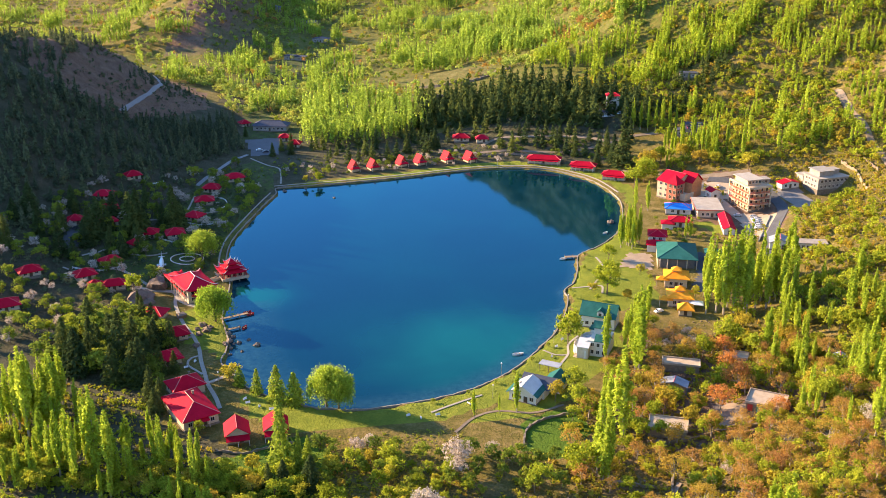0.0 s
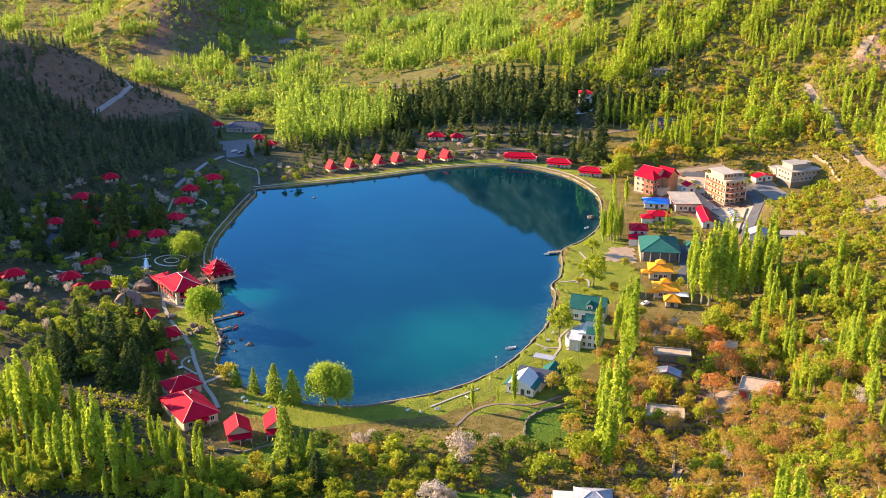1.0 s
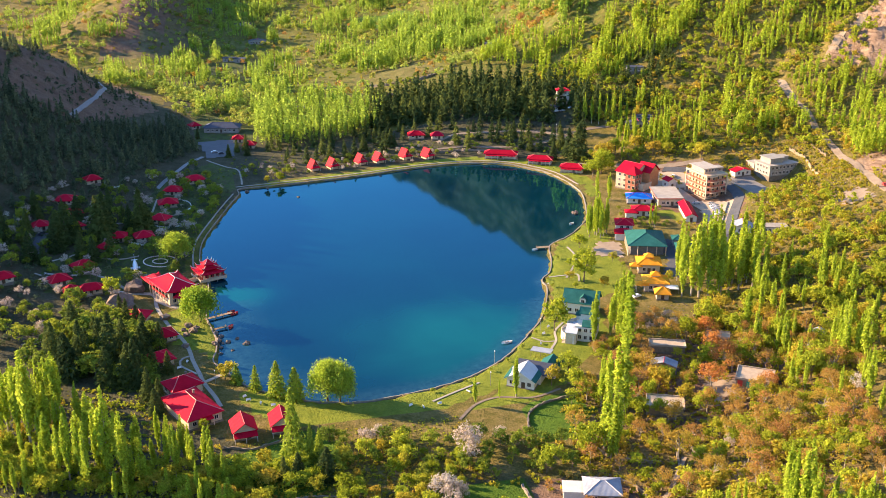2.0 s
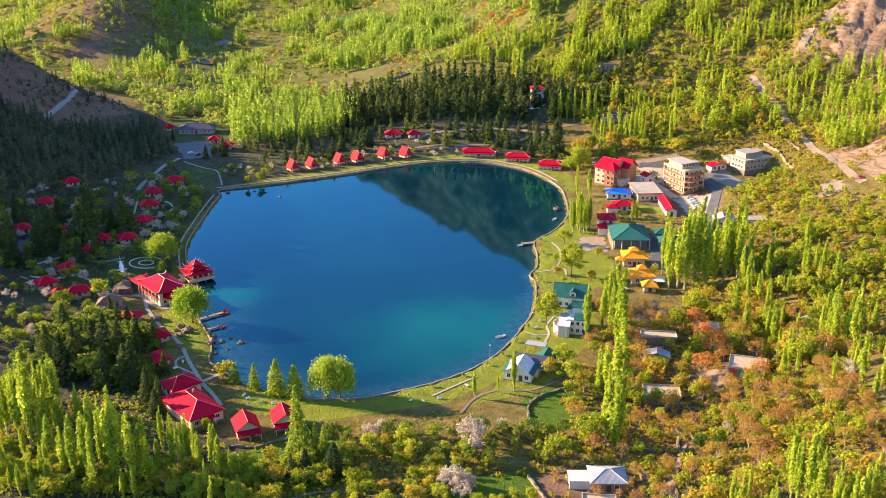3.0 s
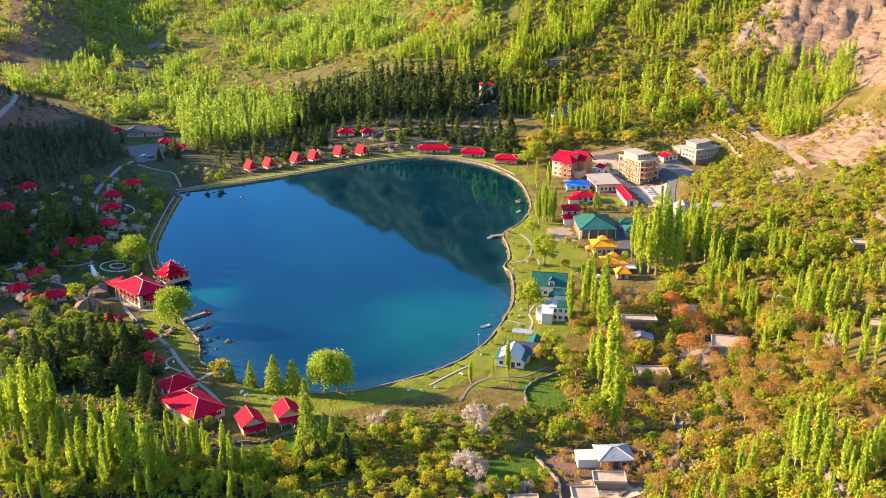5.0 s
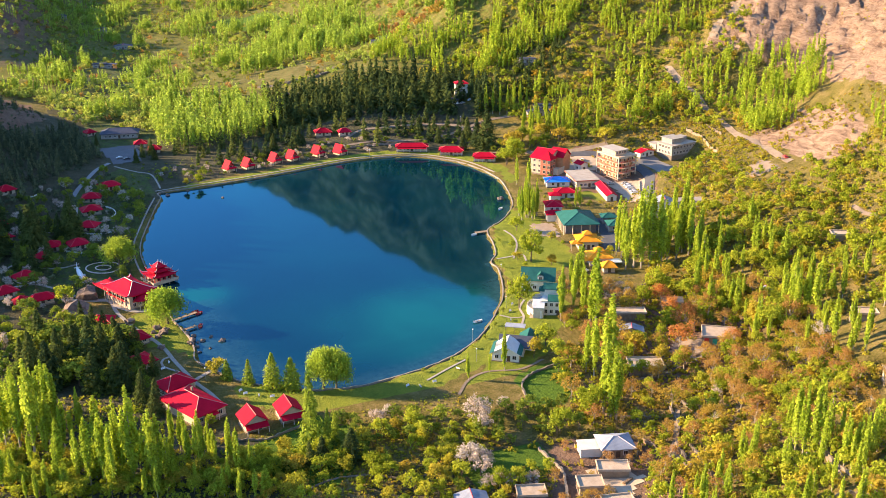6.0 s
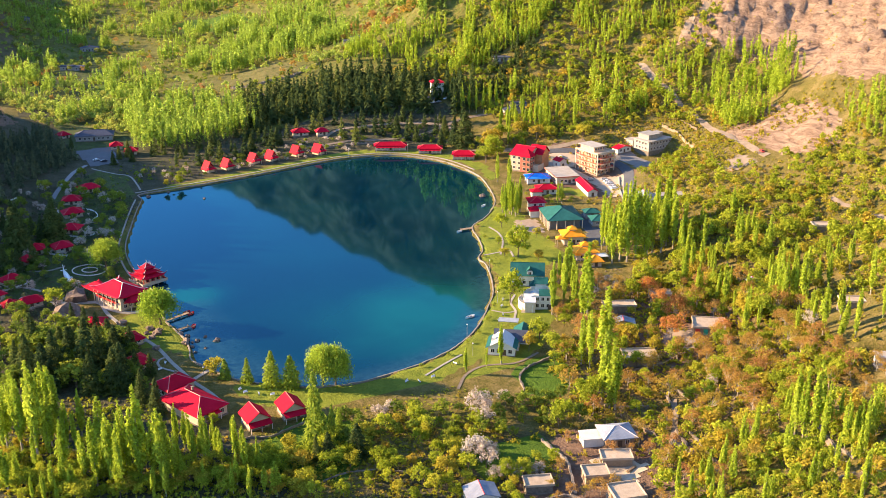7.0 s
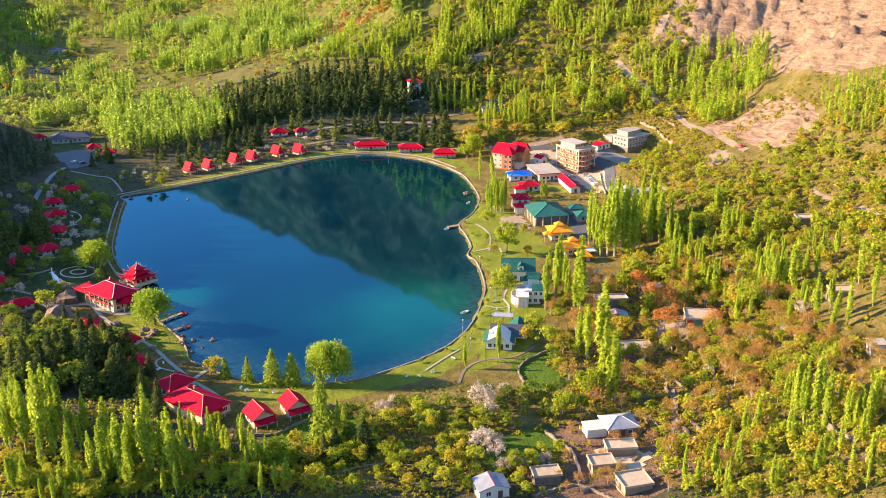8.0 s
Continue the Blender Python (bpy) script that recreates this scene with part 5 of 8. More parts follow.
tagged(piece("shore_wall", loop_wall("shore_wall", SHORE, 0.5, -2.5, 1.1, PALE_STONE, 0.18)), "low stone wall round the lake shore", "wall", kind="structure")


def offset_line(a, b, out):
    """A stretch of the shore between two of its outline's places, moved outwards."""
    loop = np.array(OUTLINE, float)
    n = len(loop)
    pick = [i % n for i in range(a, (b if b > a else b + n) + 1)]
    mid = loop.mean(0)
    res = []
    for i in pick:
        t = loop[(i + 1) % n] - loop[i - 1]
        s = np.array([-t[1], t[0]]) / np.linalg.norm(t)
        s = s if np.dot(s, loop[i] - mid) > 0 else -s
        res.append(tuple(loop[i] + s * out))
    return res


WAYS = []


def way(name, label, line, width, mat, lift=0.14):
    tagged(piece(name, ribbon(name, line, width, mat, lift)), label, name.replace("_", " "), kind="structure")
    WAYS.append((np.array(line, float), width))


way("footpath", "pale paved path along the lake shore", offset_line(0, 11, 3.4), 0.9, PALE_PATH, 0.2)
way("footpath", "pale path along the shaded west shore", offset_line(42, 47, 3.2), 0.8, PALE_PATH, 0.2)
way("footpath", "winding pale path from the restaurant to the lodge", [(-62, 307.5), (-61.7, 290.6), (-59.6, 279.3), (-56.3, 267), (-52.1, 255.1), (-49.4, 244.6), (-47.9, 232.5), (-46, 221.8), (-44.4, 212.7), (-41.3, 202.2), (-39.5, 194)], 1.5, PALE_PATH, 0.22)
way("footpath", "pale forecourt path before the restaurant", [(-81.5, 310), (-71.4, 305.7), (-63, 303), (-60, 294), (-53.3, 286.3), (-46.4, 286.2)], 2.6, PALE_PATH, 0.25)
way("footpath", "pale diagonal path through the gardens", [(-90, 331.1), (-83.3, 324.4), (-75.7, 313.4), (-71.4, 305.7)], 1.6, PALE_PATH)
way("footpath", "pale steps down to the water", [(-44.2, 214.1), (-36.7, 219.5)], 1.6, PALE_PATH, 0.25)
way("footpath", "thin garden path in a loop by the lodge", [(-46.7, 221.1), (-52.7, 230), (-51.5, 235.8), (-48.1, 237.8)], 0.9, PALE_PATH, 0.2)
way("footpath", "thin garden path to a cottage", [(-52.1, 255.1), (-57.5, 253.9)], 0.9, PALE_PATH, 0.2)
way("footpath", "short garden path to the lodge wing", [(-45.5, 216), (-52, 214.5), (-55, 216)], 0.9, PALE_PATH, 0.2)
way("road", "grey gravel lane between the hillside cottages", [(-62, 462), (-57.6, 477.9), (-48.6, 504), (-42.1, 519.9), (-34, 532)], 2.4, surface("grey_gravel", (0.20, 0.20, 0.21), (0.34, 0.34, 0.35), 0.6, 0.95))
way("footpath", "pale path from the car park to the lake", [(-31.9, 523.5), (-21.7, 506.1), (-14.4, 497), (-13.6, 476.4), (-14, 464)], 1.0, PALE_PATH)
way("road", "pale gravel track up the shaded hill", [(-123, 722), (-118.5, 729), (-113, 731), (-107.9, 722), (-99.1, 673.5), (-101.4, 626.8), (-105.7, 601.8), (-109.1, 580.9), (-112.7, 551.9)], 2.6, surface("hill_gravel", (0.18, 0.17, 0.18), (0.30, 0.29, 0.29), 0.4, 0.95), 0.4)
way("footpath", "pale walk across the east lawn", [(86.2, 208.6), (90.8, 215.6), (93.2, 223.6), (99.2, 230.6)], 0.9, PALE_PATH)
way("footpath", "thin path over the lawn terrace", [(81.2, 222.3), (85.9, 215.8), (90.5, 215.1)], 0.8, PALE_PATH)
way("footpath", "narrow pale path across the south lawn", [(32, 179.5), (42.3, 184.7), (51.7, 188.9)], 0.8, PALE_PATH, 0.2)
way("footpath", "sandy path round the lake house", [(37.8, 164.7), (45.5, 173.5), (54.4, 176.6), (66.3, 173.3), (78.3, 177.1)], 1.1, DIRT)
way("footpath", "pale garden walk by the east shore", [(110.8, 279.6), (118.1, 279.8), (124.4, 279.5), (122.1, 271.1)], 0.9, PALE_PATH)
way("footpath", "pale walk between lawns to the pavilion", [(118.1, 276.7), (128, 292), (132.5, 304.1), (132.9, 314.9)], 0.9, PALE_PATH)
way("road", "pale dirt road climbing the eastern slope", [(330, 460), (328, 438), (326, 414), (322, 398), (316.1, 379), (311, 360), (304.5, 342.2), (299, 322.7), (288, 297), (284, 280)], 3.6, DIRT, 0.35)
way("footpath", "dusty path across the scrub slope", [(256, 208), (252.9, 199.3), (252.9, 191), (249, 178), (239.1, 156)], 1.8, DIRT, 0.3)
way("road", "dark asphalt road past the apartment block", [(205, 285), (218.1, 309.8), (232.3, 331.8), (247.5, 353.9), (252.1, 372), (254, 388), (246, 404), (232, 416)], 5.5, ASPHALT, 0.3)
way("road", "grey road behind the hotel", [(256, 412), (241, 416), (226, 424), (205, 440), (190, 452)], 4.5, DIRT, 0.25)
way("road", "dirt lane through the dark terrace gardens", [(115, 507.5), (133, 506), (150, 500), (172, 497), (191, 499), (211, 501), (237, 496)], 3.0, DIRT, 0.25)
way("road", "dirt lane under the conifers", [(118, 520), (132.1, 528), (151.3, 526), (173.1, 521), (192, 510), (204.3, 492)], 2.6, DIRT, 0.25)
way("road", "village lane with dry edges", [(-111, 258.4), (-99.5, 268.4), (-84.8, 279.9), (-80.3, 290)], 3.0, PALE_PATH)
way("footpath", "dry path down the scrub slope", [(98.3, 121.1), (85.8, 105.1), (80.3, 98.8), (77, 80), (75, 69)], 1.6, DIRT, 0.25)
way("footpath", "dry path between slope terraces", [(103.7, 62.2), (96.3, 50.8), (91.6, 43)], 1.4, DIRT, 0.25)

way("footpath", "bare stepped gully on the upper eastern slope", [(392, 462), (384, 456), (374, 452), (366, 450), (358, 446)], 5.0, DIRT, 0.5)


def yard(name, label, loop, mat, lift=0.16, cell=2.0):
    """A paved area on the ground, with an edge."""
    lp = np.array(loop, float)
    bm = bmesh.new()
    xs, ys = np.arange(lp[:, 0].min(), lp[:, 0].max() + cell, cell), np.arange(lp[:, 1].min(), lp[:, 1].max() + cell, cell)
    grid = {}
    for i in range(len(xs) - 1):
        for j in range(len(ys) - 1):
            if inside_of(lp, np.array([xs[i] + cell / 2]), np.array([ys[j] + cell / 2]))[0]:
                ring = []
                for a, b in ((i, j), (i + 1, j), (i + 1, j + 1), (i, j + 1)):
                    if (a, b) not in grid:
                        grid[a, b] = bm.verts.new((xs[a], ys[b], on_ground(xs[a], ys[b]) + lift))
                    ring.append(grid[a, b])
                bm.faces.new(ring)
    skirt = bmesh.ops.extrude_edge_only(bm, edges=[e for e in bm.edges if e.is_boundary])["geom"]
    for v in skirt:
        if isinstance(v, bmesh.types.BMVert):
            v.co.z -= 0.6
    me = bpy.data.meshes.new(name)
    bm.to_mesh(me)
    bm.free()
    me.materials.append(mat)
    tagged(piece(name, me), label, name.replace("_", " "), kind="structure")
    KEEP_OUT.append((lp[:, 0].mean(), lp[:, 1].mean(), 0.4 * np.ptp(lp, axis=0).min()))


yard("courtyard", "dusty pale yard round the apartment block", [(222, 415), (240, 410), (246, 396), (227, 384), (229, 362), (246, 352), (238, 340), (222, 318), (214, 322), (221, 345), (222, 372), (214, 390)], PAVED)
yard("courtyard", "grey building yard beside the concrete shell", [(257, 392), (272, 386), (268, 352), (254, 352), (257, 372)], surface("grey_yard_grit", (0.13, 0.125, 0.125), (0.24, 0.23, 0.225), 0.3, 0.9))
yard("courtyard", "grey paved court behind the pavilion", [(178, 312), (190, 306), (178, 274), (168, 262), (160, 266), (172, 284)], ASPHALT)
yard("courtyard", "sandy court before the pavilion", [(140, 301), (154, 294), (160, 314), (150, 318)], PAVED)
# paving tone made dark and bluish to hold part of the hill's shade
yard("car_park", "blue-grey car park under the shaded hill", [(-36, 572), (-10, 574), (-14, 532), (-31, 528)], surface("car_park_paving", (0.07, 0.075, 0.09), (0.125, 0.13, 0.145), 0.3, 0.9))
yard("car_park", "grey lane and parking among the hillside cottages", [(-118, 380), (-111, 380), (-109, 356), (-113, 352), (-119, 356)], ASPHALT)
yard("road", "dusty lay-by on the eastern slope", [(268, 300), (281, 298), (276, 278), (264, 284)], DIRT)
yard("terrace", "dry terrace beside the mud farmhouse", [(124, 160), (134, 170), (138, 160), (130, 148), (118, 148)], DIRT)
yard("terrace", "bare earth yard beside the farmhouse", [(52, 104), (60, 103), (66, 92), (56, 86), (50, 92)], MUD_ROOF)


def stone_wall(label, line, h=1.1, w=0.6, mat=None, step=0.9):
    p = smooth_line(line, step)
    rng = np.random.default_rng(len(line) * 7)
    t = np.gradient(p, axis=0)
    t = t / np.linalg.norm(t, axis=1)[:, None]
    verts, faces = [], []
    for i in range(len(p)):
        s = np.array([-t[i][1], t[i][0]]) * w / 2 * rng.uniform(0.6, 1.35)
        z = on_ground(*p[i])
        hh = h * rng.uniform(0.55, 1.15)
        a, b = p[i] + s, p[i] - s
        verts += [(a[0], a[1], z - 1.5), (a[0], a[1], z + hh), (b[0], b[1], z + hh), (b[0], b[1], z - 1.5)]
    for i in range(len(p) - 1):
        faces += [(4 * i + k, 4 * i + 4 + k, 4 * i + 5 + k, 4 * i + k + 1) for k in range(3)]
    e = 4 * (len(p) - 1)
    faces += [(0, 1, 2, 3), (e + 3, e + 2, e + 1, e)]
    tagged(piece("stone_wall", mesh_of("stone_wall", verts, faces, mat or STONE)), label, "wall", kind="structure")


stone_wall("dark dry-stone wall round a green plot", [(58.1, 153), (62, 163), (70.5, 168.5), (83, 171), (88, 174)], 1.0, 0.6)
stone_wall("dry-stone wall along a village plot", [(45.4, 121), (45.5, 107.1), (43, 100.6), (38, 90)])
stone_wall("dry-stone wall beside a lane", [(98, 126), (92, 112), (84, 102), (80, 92)])
stone_wall("dry-stone wall on the slope", [(86, 98), (81, 84), (76, 70)])
stone_wall("crumbling stone wall on the terraces", [(106, 66), (98, 52), (94, 42)])
stone_wall("pale retaining wall above the shell", [(298, 388), (299.5, 375), (297, 362), (293, 350)], 1.8, 0.5, MUD_WALL)
stone_wall("pale retaining wall by the slope road", [(306, 380), (306, 364)], 1.6, 0.5, MUD_WALL)
stone_wall("pale road wall beside the asphalt", [(214, 312), (228, 334), (240, 352)], 1.2, 0.4, CONCRETE)
stone_wall("dark channel bank in the orchard", [(-32, 128), (-19.6, 132), (-9.2, 130), (0, 124), (12, 122)], 0.5, 0.5)
stone_wall("garden wall behind the cottages", [(-40, 166), (-31, 163), (-24, 165), (-15, 167)], 0.9, 0.3)
stone_wall("field wall on the far slope", [(96, 690), (112, 668), (136, 655), (150, 660), (172, 672)], 2.0, 1.5)
stone_wall("field wall beside far terraces", [(104, 640), (120, 628), (136, 622)], 1.6, 1.2)
stone_wall("retaining wall under the conifer lane", [(112, 501), (133, 499), (146, 494)], 1.6, 0.5)
stone_wall("mud wall at the slope's edge", [(78, 40), (86, 36), (92, 28)], 2.2, 0.5, MUD_WALL)


for k in range(7):
    u = k / 6
    x, y = 390 - 30 * u, 460 - 13 * u
    stone_wall("low stone step across the bare gully", [(x - 1.6, y + 3.4), (x, y), (x + 1.6, y - 3.4)], 1.2, 0.8, MUD_WALL)

# landing stages, boats, rocks
def stage(label, x, y, yaw, length, width, z=0.75):
    top = new("landing_stage")
    top.matrix_basis = pose(x, y, 0, 0, 0, yaw)
    tagged(top, label, "landing stage")
    n = int(length / 0.5)
    plank = mesh_of("plank", *box_data(0.44, width, 0.1), WOOD)
    for i in range(n):
        piece("plank", plank, top, pose(-length / 2 + (i + 0.5) * length / n, 0, z))
    for sx in np.linspace(-length / 2 + 0.4, length / 2 - 0.4, max(2, int(length / 3))):
        for sy in (-1, 1):
            piece("pile", mesh_of("pile", *tube_data([(0, 0, -3), (0, 0, z + 0.5)], [0.14, 0.12], 6), WOOD), top, pose(sx, sy * width / 2, 0))


stage("long timber landing stage with red boats moored", -36.5, 274.2, 22, 12.0, 1.6)
stage("short timber landing stage", -36.5, 261.9, 20, 6.0, 1.6)
stage("grey concrete jetty at the east shore", 126.5, 318.5, -3, 16.0, 2.4)


def boat(label, x, y, yaw, mat, length=3.6):
    top = new("boat")
    top.matrix_basis = pose(x, y, 0.02, 0, 0, yaw)
    tagged(top, label, "boat", "rowing boats")
    verts, faces, n = [], [], 9
    for i in range(n):
        u = i / (n - 1) * 2 - 1
        w = 0.75 * (1 - abs(u) ** 2.6) + 0.06
        for sx, z in ((-1, 0.55 + 0.2 * u * u), (-0.75, -0.12), (0.75, -0.12), (1, 0.55 + 0.2 * u * u)):
            verts.append((u * length / 2, sx * w, z))
    for i in range(n - 1):
        faces += [(4 * i + k, 4 * i + 4 + k, 4 * i + 5 + k, 4 * i + 1 + k) for k in range(3)]
    piece("hull", mesh_of("hull", verts, faces, mat), top)
    for u in (-0.25, 0.3):
        piece("thwart", mesh_of("thwart", *box_data(0.3, 1.2, 0.06), WOOD), top, pose(u * length / 2, 0, 0.32))


boat("small red rowing boat at the landing stage", -30.0, 276.2, 30, RED_PAINT)
boat("small red rowing boat tied to the planks", -31.3, 278.3, 25, RED_PAINT)
boat("small red rowing boat by the short stage", -32.2, 263.0, 60, RED_PAINT)
boat("pale grey rowing boat at the east wall", 72.2, 220.6, 8, WHITE_PAINT, 4.6)
boat("white rowing boat near the jetty", 149.0, 350.5, 30, WHITE_PAINT)
boat("white rowing boat by the jetty's end", 117.5, 318.0, 10, WHITE_PAINT)


def rock_data(seed, r):
    bm = bmesh.new()
    bmesh.ops.create_icosphere(bm, subdivisions=2, radius=1.0)
    for v in bm.verts:
        n = noise.noise(v.co * 1.1 + Vector((seed * 3.1, seed * 1.7, 0))) + 0.5 * noise.noise(v.co * 2.7 + Vector((seed, 0, seed)))
        cut = 0.16 * noise.cell(v.co * 1.6 + Vector((seed, seed * 2.3, 0)))
        v.co *= r * (1 + 0.60 * n + cut)
        v.co.z *= 0.85
    me = bpy.data.meshes.new("boulder")
    bm.to_mesh(me)
    bm.free()
    me.materials.append(ROCK)
    return me


ROCKS = [rock_data(s, 1.0) for s in range(6)]
for i, (x, y, r) in enumerate([(-75.6, 293.5, 5.2), (-70.6, 309.5, 4.6), (-79.0, 290, 2.6), (-58, 275.5, 2.2), (-48.8, 265.3, 1.6), (-47.1, 260.2, 1.7), (-49.6, 256.8, 1.4), (-46, 262.5, 1.2), (-51, 262, 1.0), (-50.5, 246, 1.5), (-57, 262, 1.9),
                               (-34.3, 248.9, 1.0), (-27.1, 246, 1.2), (-30.4, 251.2, 0.8), (-38, 250.5, 1.3), (-36.6, 254.6, 1.1), (-37.2, 244.5, 0.9), (-36.3, 248.2, 0.7), (-33, 241, 0.7), (-39.2, 246.5, 1.3), (-38.5, 258, 1.0), (15.6, 434.4, 0.9), (156.8, 366.5, 1.7), (-12, 452, 1.2), (0, 456, 0.9), (-37.5, 239, 0.8)]):
    under = on_ground(x, y)
    ob = piece("boulder", ROCKS[i % 6], None, pose(x, y, max(under, -0.2) + r * 0.18, 0, 0, 71 * i) @ Matrix.Diagonal((r, r, r, 1)))
    tagged(ob, "dark weathered boulder by the water" if y < 262 and x > -45 or y > 360 else "large weathered brown boulder on the grass", "boulder", "boulders")

# the old aeroplane hull in the garden
plane = new("aeroplane")
plane.matrix_basis = pose(-71.2, 335.5, on_ground(-71.2, 335.5) + 1.4, 0, 0, 4) @ Matrix.Scale(0.85, 4)
tagged(plane, "white wingless aeroplane hull parked on the garden lawn", "aeroplane")
piece("fuselage", mesh_of("fuselage", *tube_data([(0, -7.5, -0.2), (0, -7.0, 0), (0, -5.5, 0.1), (0, -2, 0.2), (0, 2, 0.3), (0, 5, 0.5), (0, 8, 0.9)], [0.2, 0.8, 1.2, 1.35, 1.25, 0.85, 0.3], 14), WHITE_PAINT, smooth=True), plane)
piece("fin", mesh_of("fin", [(-0.1, 5.2, 0.8), (0.1, 5.2, 0.8), (0.1, 8.2, 1.0), (-0.1, 8.2, 1.0), (-0.06, 7.4, 3.8), (0.06, 7.4, 3.8), (0.06, 8.6, 3.8), (-0.06, 8.6, 3.8)], [(0, 3, 2, 1), (4, 5, 6, 7), (0, 1, 5, 4), (1, 2, 6, 5), (2, 3, 7, 6), (3, 0, 4, 7)], WHITE_PAINT), plane)
piece("tailplane", mesh_of("tailplane", *box_data(3.2, 0.8, 0.12, 0, 7.4, 0.9), WHITE_PAINT), plane)
for sx in (-1, 1):
    piece("wing_stub", mesh_of("wing_stub", *box_data(1.6, 2.6, 0.35), STEEL), plane, pose(1.7 * sx, -2.0, -0.6))
    piece("cabin_window", mesh_of("cabin_window", *box_data(0.3, 1.2, 0.4), GLASS), plane, pose(0.75 * sx, -6.0, 0.45))
for sx, sy in ((-0.9, -3), (0.9, -3), (0, 5)):
    piece("stand", mesh_of("stand", *box_data(0.4, 0.4, 1.7, 0, 0, -1.8), CONCRETE), plane, pose(sx, sy, 0.2))


def ring_kerb(label, x, y, r, width=0.5, pieces=40):
    """A ring of white kerb stones with small gaps."""
    top = new("ring_kerb")
    z = on_ground(x, y)
    top.matrix_basis = pose(x, y, z)
    tagged(top, label, "kerb")
    stone = mesh_of("kerb_stone", *box_data(2 * math.pi * r / pieces * 0.86, width, 0.55), RIDGE_WHITE)
    for k in range(pieces):
        a = 2 * math.pi * k / pieces
        px, py = r * math.cos(a), r * math.sin(a)
        piece("kerb_stone", stone, top, pose(px, py, on_ground(x + px, y + py) - z - 0.25, 0, 0, math.degrees(a) + 90))


ring_kerb("wide ring of white kerb stones on the garden lawn", -60.2, 344, 7.6, 0.5, 44)
ring_kerb("inner ring of white kerb stones", -60.2, 344, 3.4, 0.45, 24)
ring_kerb("small ring of pale kerb stones in the garden", -90, 317, 2.8, 0.5, 20)


def car(label, x, y, yaw, mat, group="parked cars"):
    top = new("car")
    top.matrix_basis = pose(x, y, on_ground(x, y) + 0.2, 0, 0, yaw)
    tagged(top, label, "car", group)
    side = [(-2.1, 0.35), (-2.1, 0.85), (-1.25, 0.95), (-0.7, 1.45), (0.95, 1.45), (1.6, 0.95), (2.1, 0.8), (2.1, 0.35)]
    n = len(side)
    verts = [(px, sy * (0.84 if pz < 1.2 else 0.68), pz) for sy in (-1, 1) for px, pz in side]
    faces = [tuple(range(n - 1, -1, -1)), tuple(range(n, 2 * n))] + [(i, (i + 1) % n, n + (i + 1) % n, n + i) for i in range(n)]
    piece("body", mesh_of("body", verts, faces, mat), top)
    piece("windscreen", mesh_of("windscreen", [(1.02, -0.64, 1.40), (1.02, 0.64, 1.40), (1.60, 0.76, 0.99), (1.60, -0.76, 0.99)], [(3, 2, 1, 0)], GLASS), top)
    piece("rear_window", mesh_of("rear_window", [(-0.76, -0.64, 1.40), (-0.76, 0.64, 1.40), (-1.24, 0.76, 1.0), (-1.24, -0.76, 1.0)], [(0, 1, 2, 3)], GLASS), top)
    for sy in (-1, 1):
        piece("side_window", mesh_of("side_window", [(-0.95, sy * 0.81, 1.0), (1.3, sy * 0.81, 1.0), (0.85, sy * 0.71, 1.38), (-0.6, sy * 0.71, 1.38)], [(0, 1, 2, 3)], GLASS), top)
        for px in (-1.3, 1.3):
            wheel = piece("wheel", mesh_of("wheel", *tube_data([(0, -0.12, 0), (0, 0.12, 0)], [0.33, 0.33], 12), TYRE), top, pose(px, sy * 0.78, 0.3))
            piece("rim", mesh_of("rim", *tube_data([(0, -0.13, 0), (0, 0.13, 0)], [0.19, 0.19], 8), STEEL), wheel)


SILVER = surface("silver_car_paint", (0.42, 0.44, 0.47), (0.56, 0.57, 0.60), 1.0, 0.3, 0.4, 0)
DARK_CAR = surface("dark_car_paint", (0.03, 0.035, 0.05), (0.05, 0.055, 0.08), 1.0, 0.3, 0.2, 0)
for i, (x, y) in enumerate(((231.6, 354.5), (230.6, 350.8), (229.6, 347.2), (228.4, 343.6), (227.2, 340.0), (225.8, 336.5), (224.6, 358.6))):
    car("white parked car in the dusty yard" if i % 3 else "silver parked car in the dusty yard", x, y, -8 + 5 * (i % 2), WHITE_PAINT if i % 3 else SILVER)
car("white car parked behind the hotel", 233, 404, 30, WHITE_PAINT)
car("dark car in the shaded car park", -22.5, 537, 10, DARK_CAR)
car("silver car in the shaded car park", -26.5, 541, 14, SILVER)
car("dark car between the hillside cottages", -115, 374, 70, DARK_CAR)
car("silver car between the hillside cottages", -113.5, 362, 40, SILVER)
car("red car on the slope road", 286.5, 287, 70, RED_PAINT)
for i, (x, y) in enumerate(((206, 532), (210, 530), (216, 531), (220, 533))):
    car("silver car beside the white house", x, y, 20 * i, SILVER if i % 2 else WHITE_PAINT)
car("white car beside the tea houses", 139, 247, 20, WHITE_PAINT)


def lamp_post(x, y, h=5.0):
    top = new("lamp_post")
    top.matrix_basis = pose(x, y, on_ground(x, y))
    tagged(top, "thin grey lamp post beside a path", "lamp post", "lamp posts")
    piece("pole", mesh_of("pole", *tube_data([(0, 0, -0.5), (0, 0, h)], [0.10, 0.06], 6), STEEL), top)
    piece("head", mesh_of("head", *tube_data([(0, 0, h), (0, 0, h + 0.15), (0, 0, h + 0.5)], [0.10, 0.26, 0.16], 8), WHITE_PAINT), top)


for x, y in ((62, 204), (198, 508), (158, 470), (120, 478), (-40.5, 212), (55, 186), (88, 226), (104, 262)):
    lamp_post(x, y)


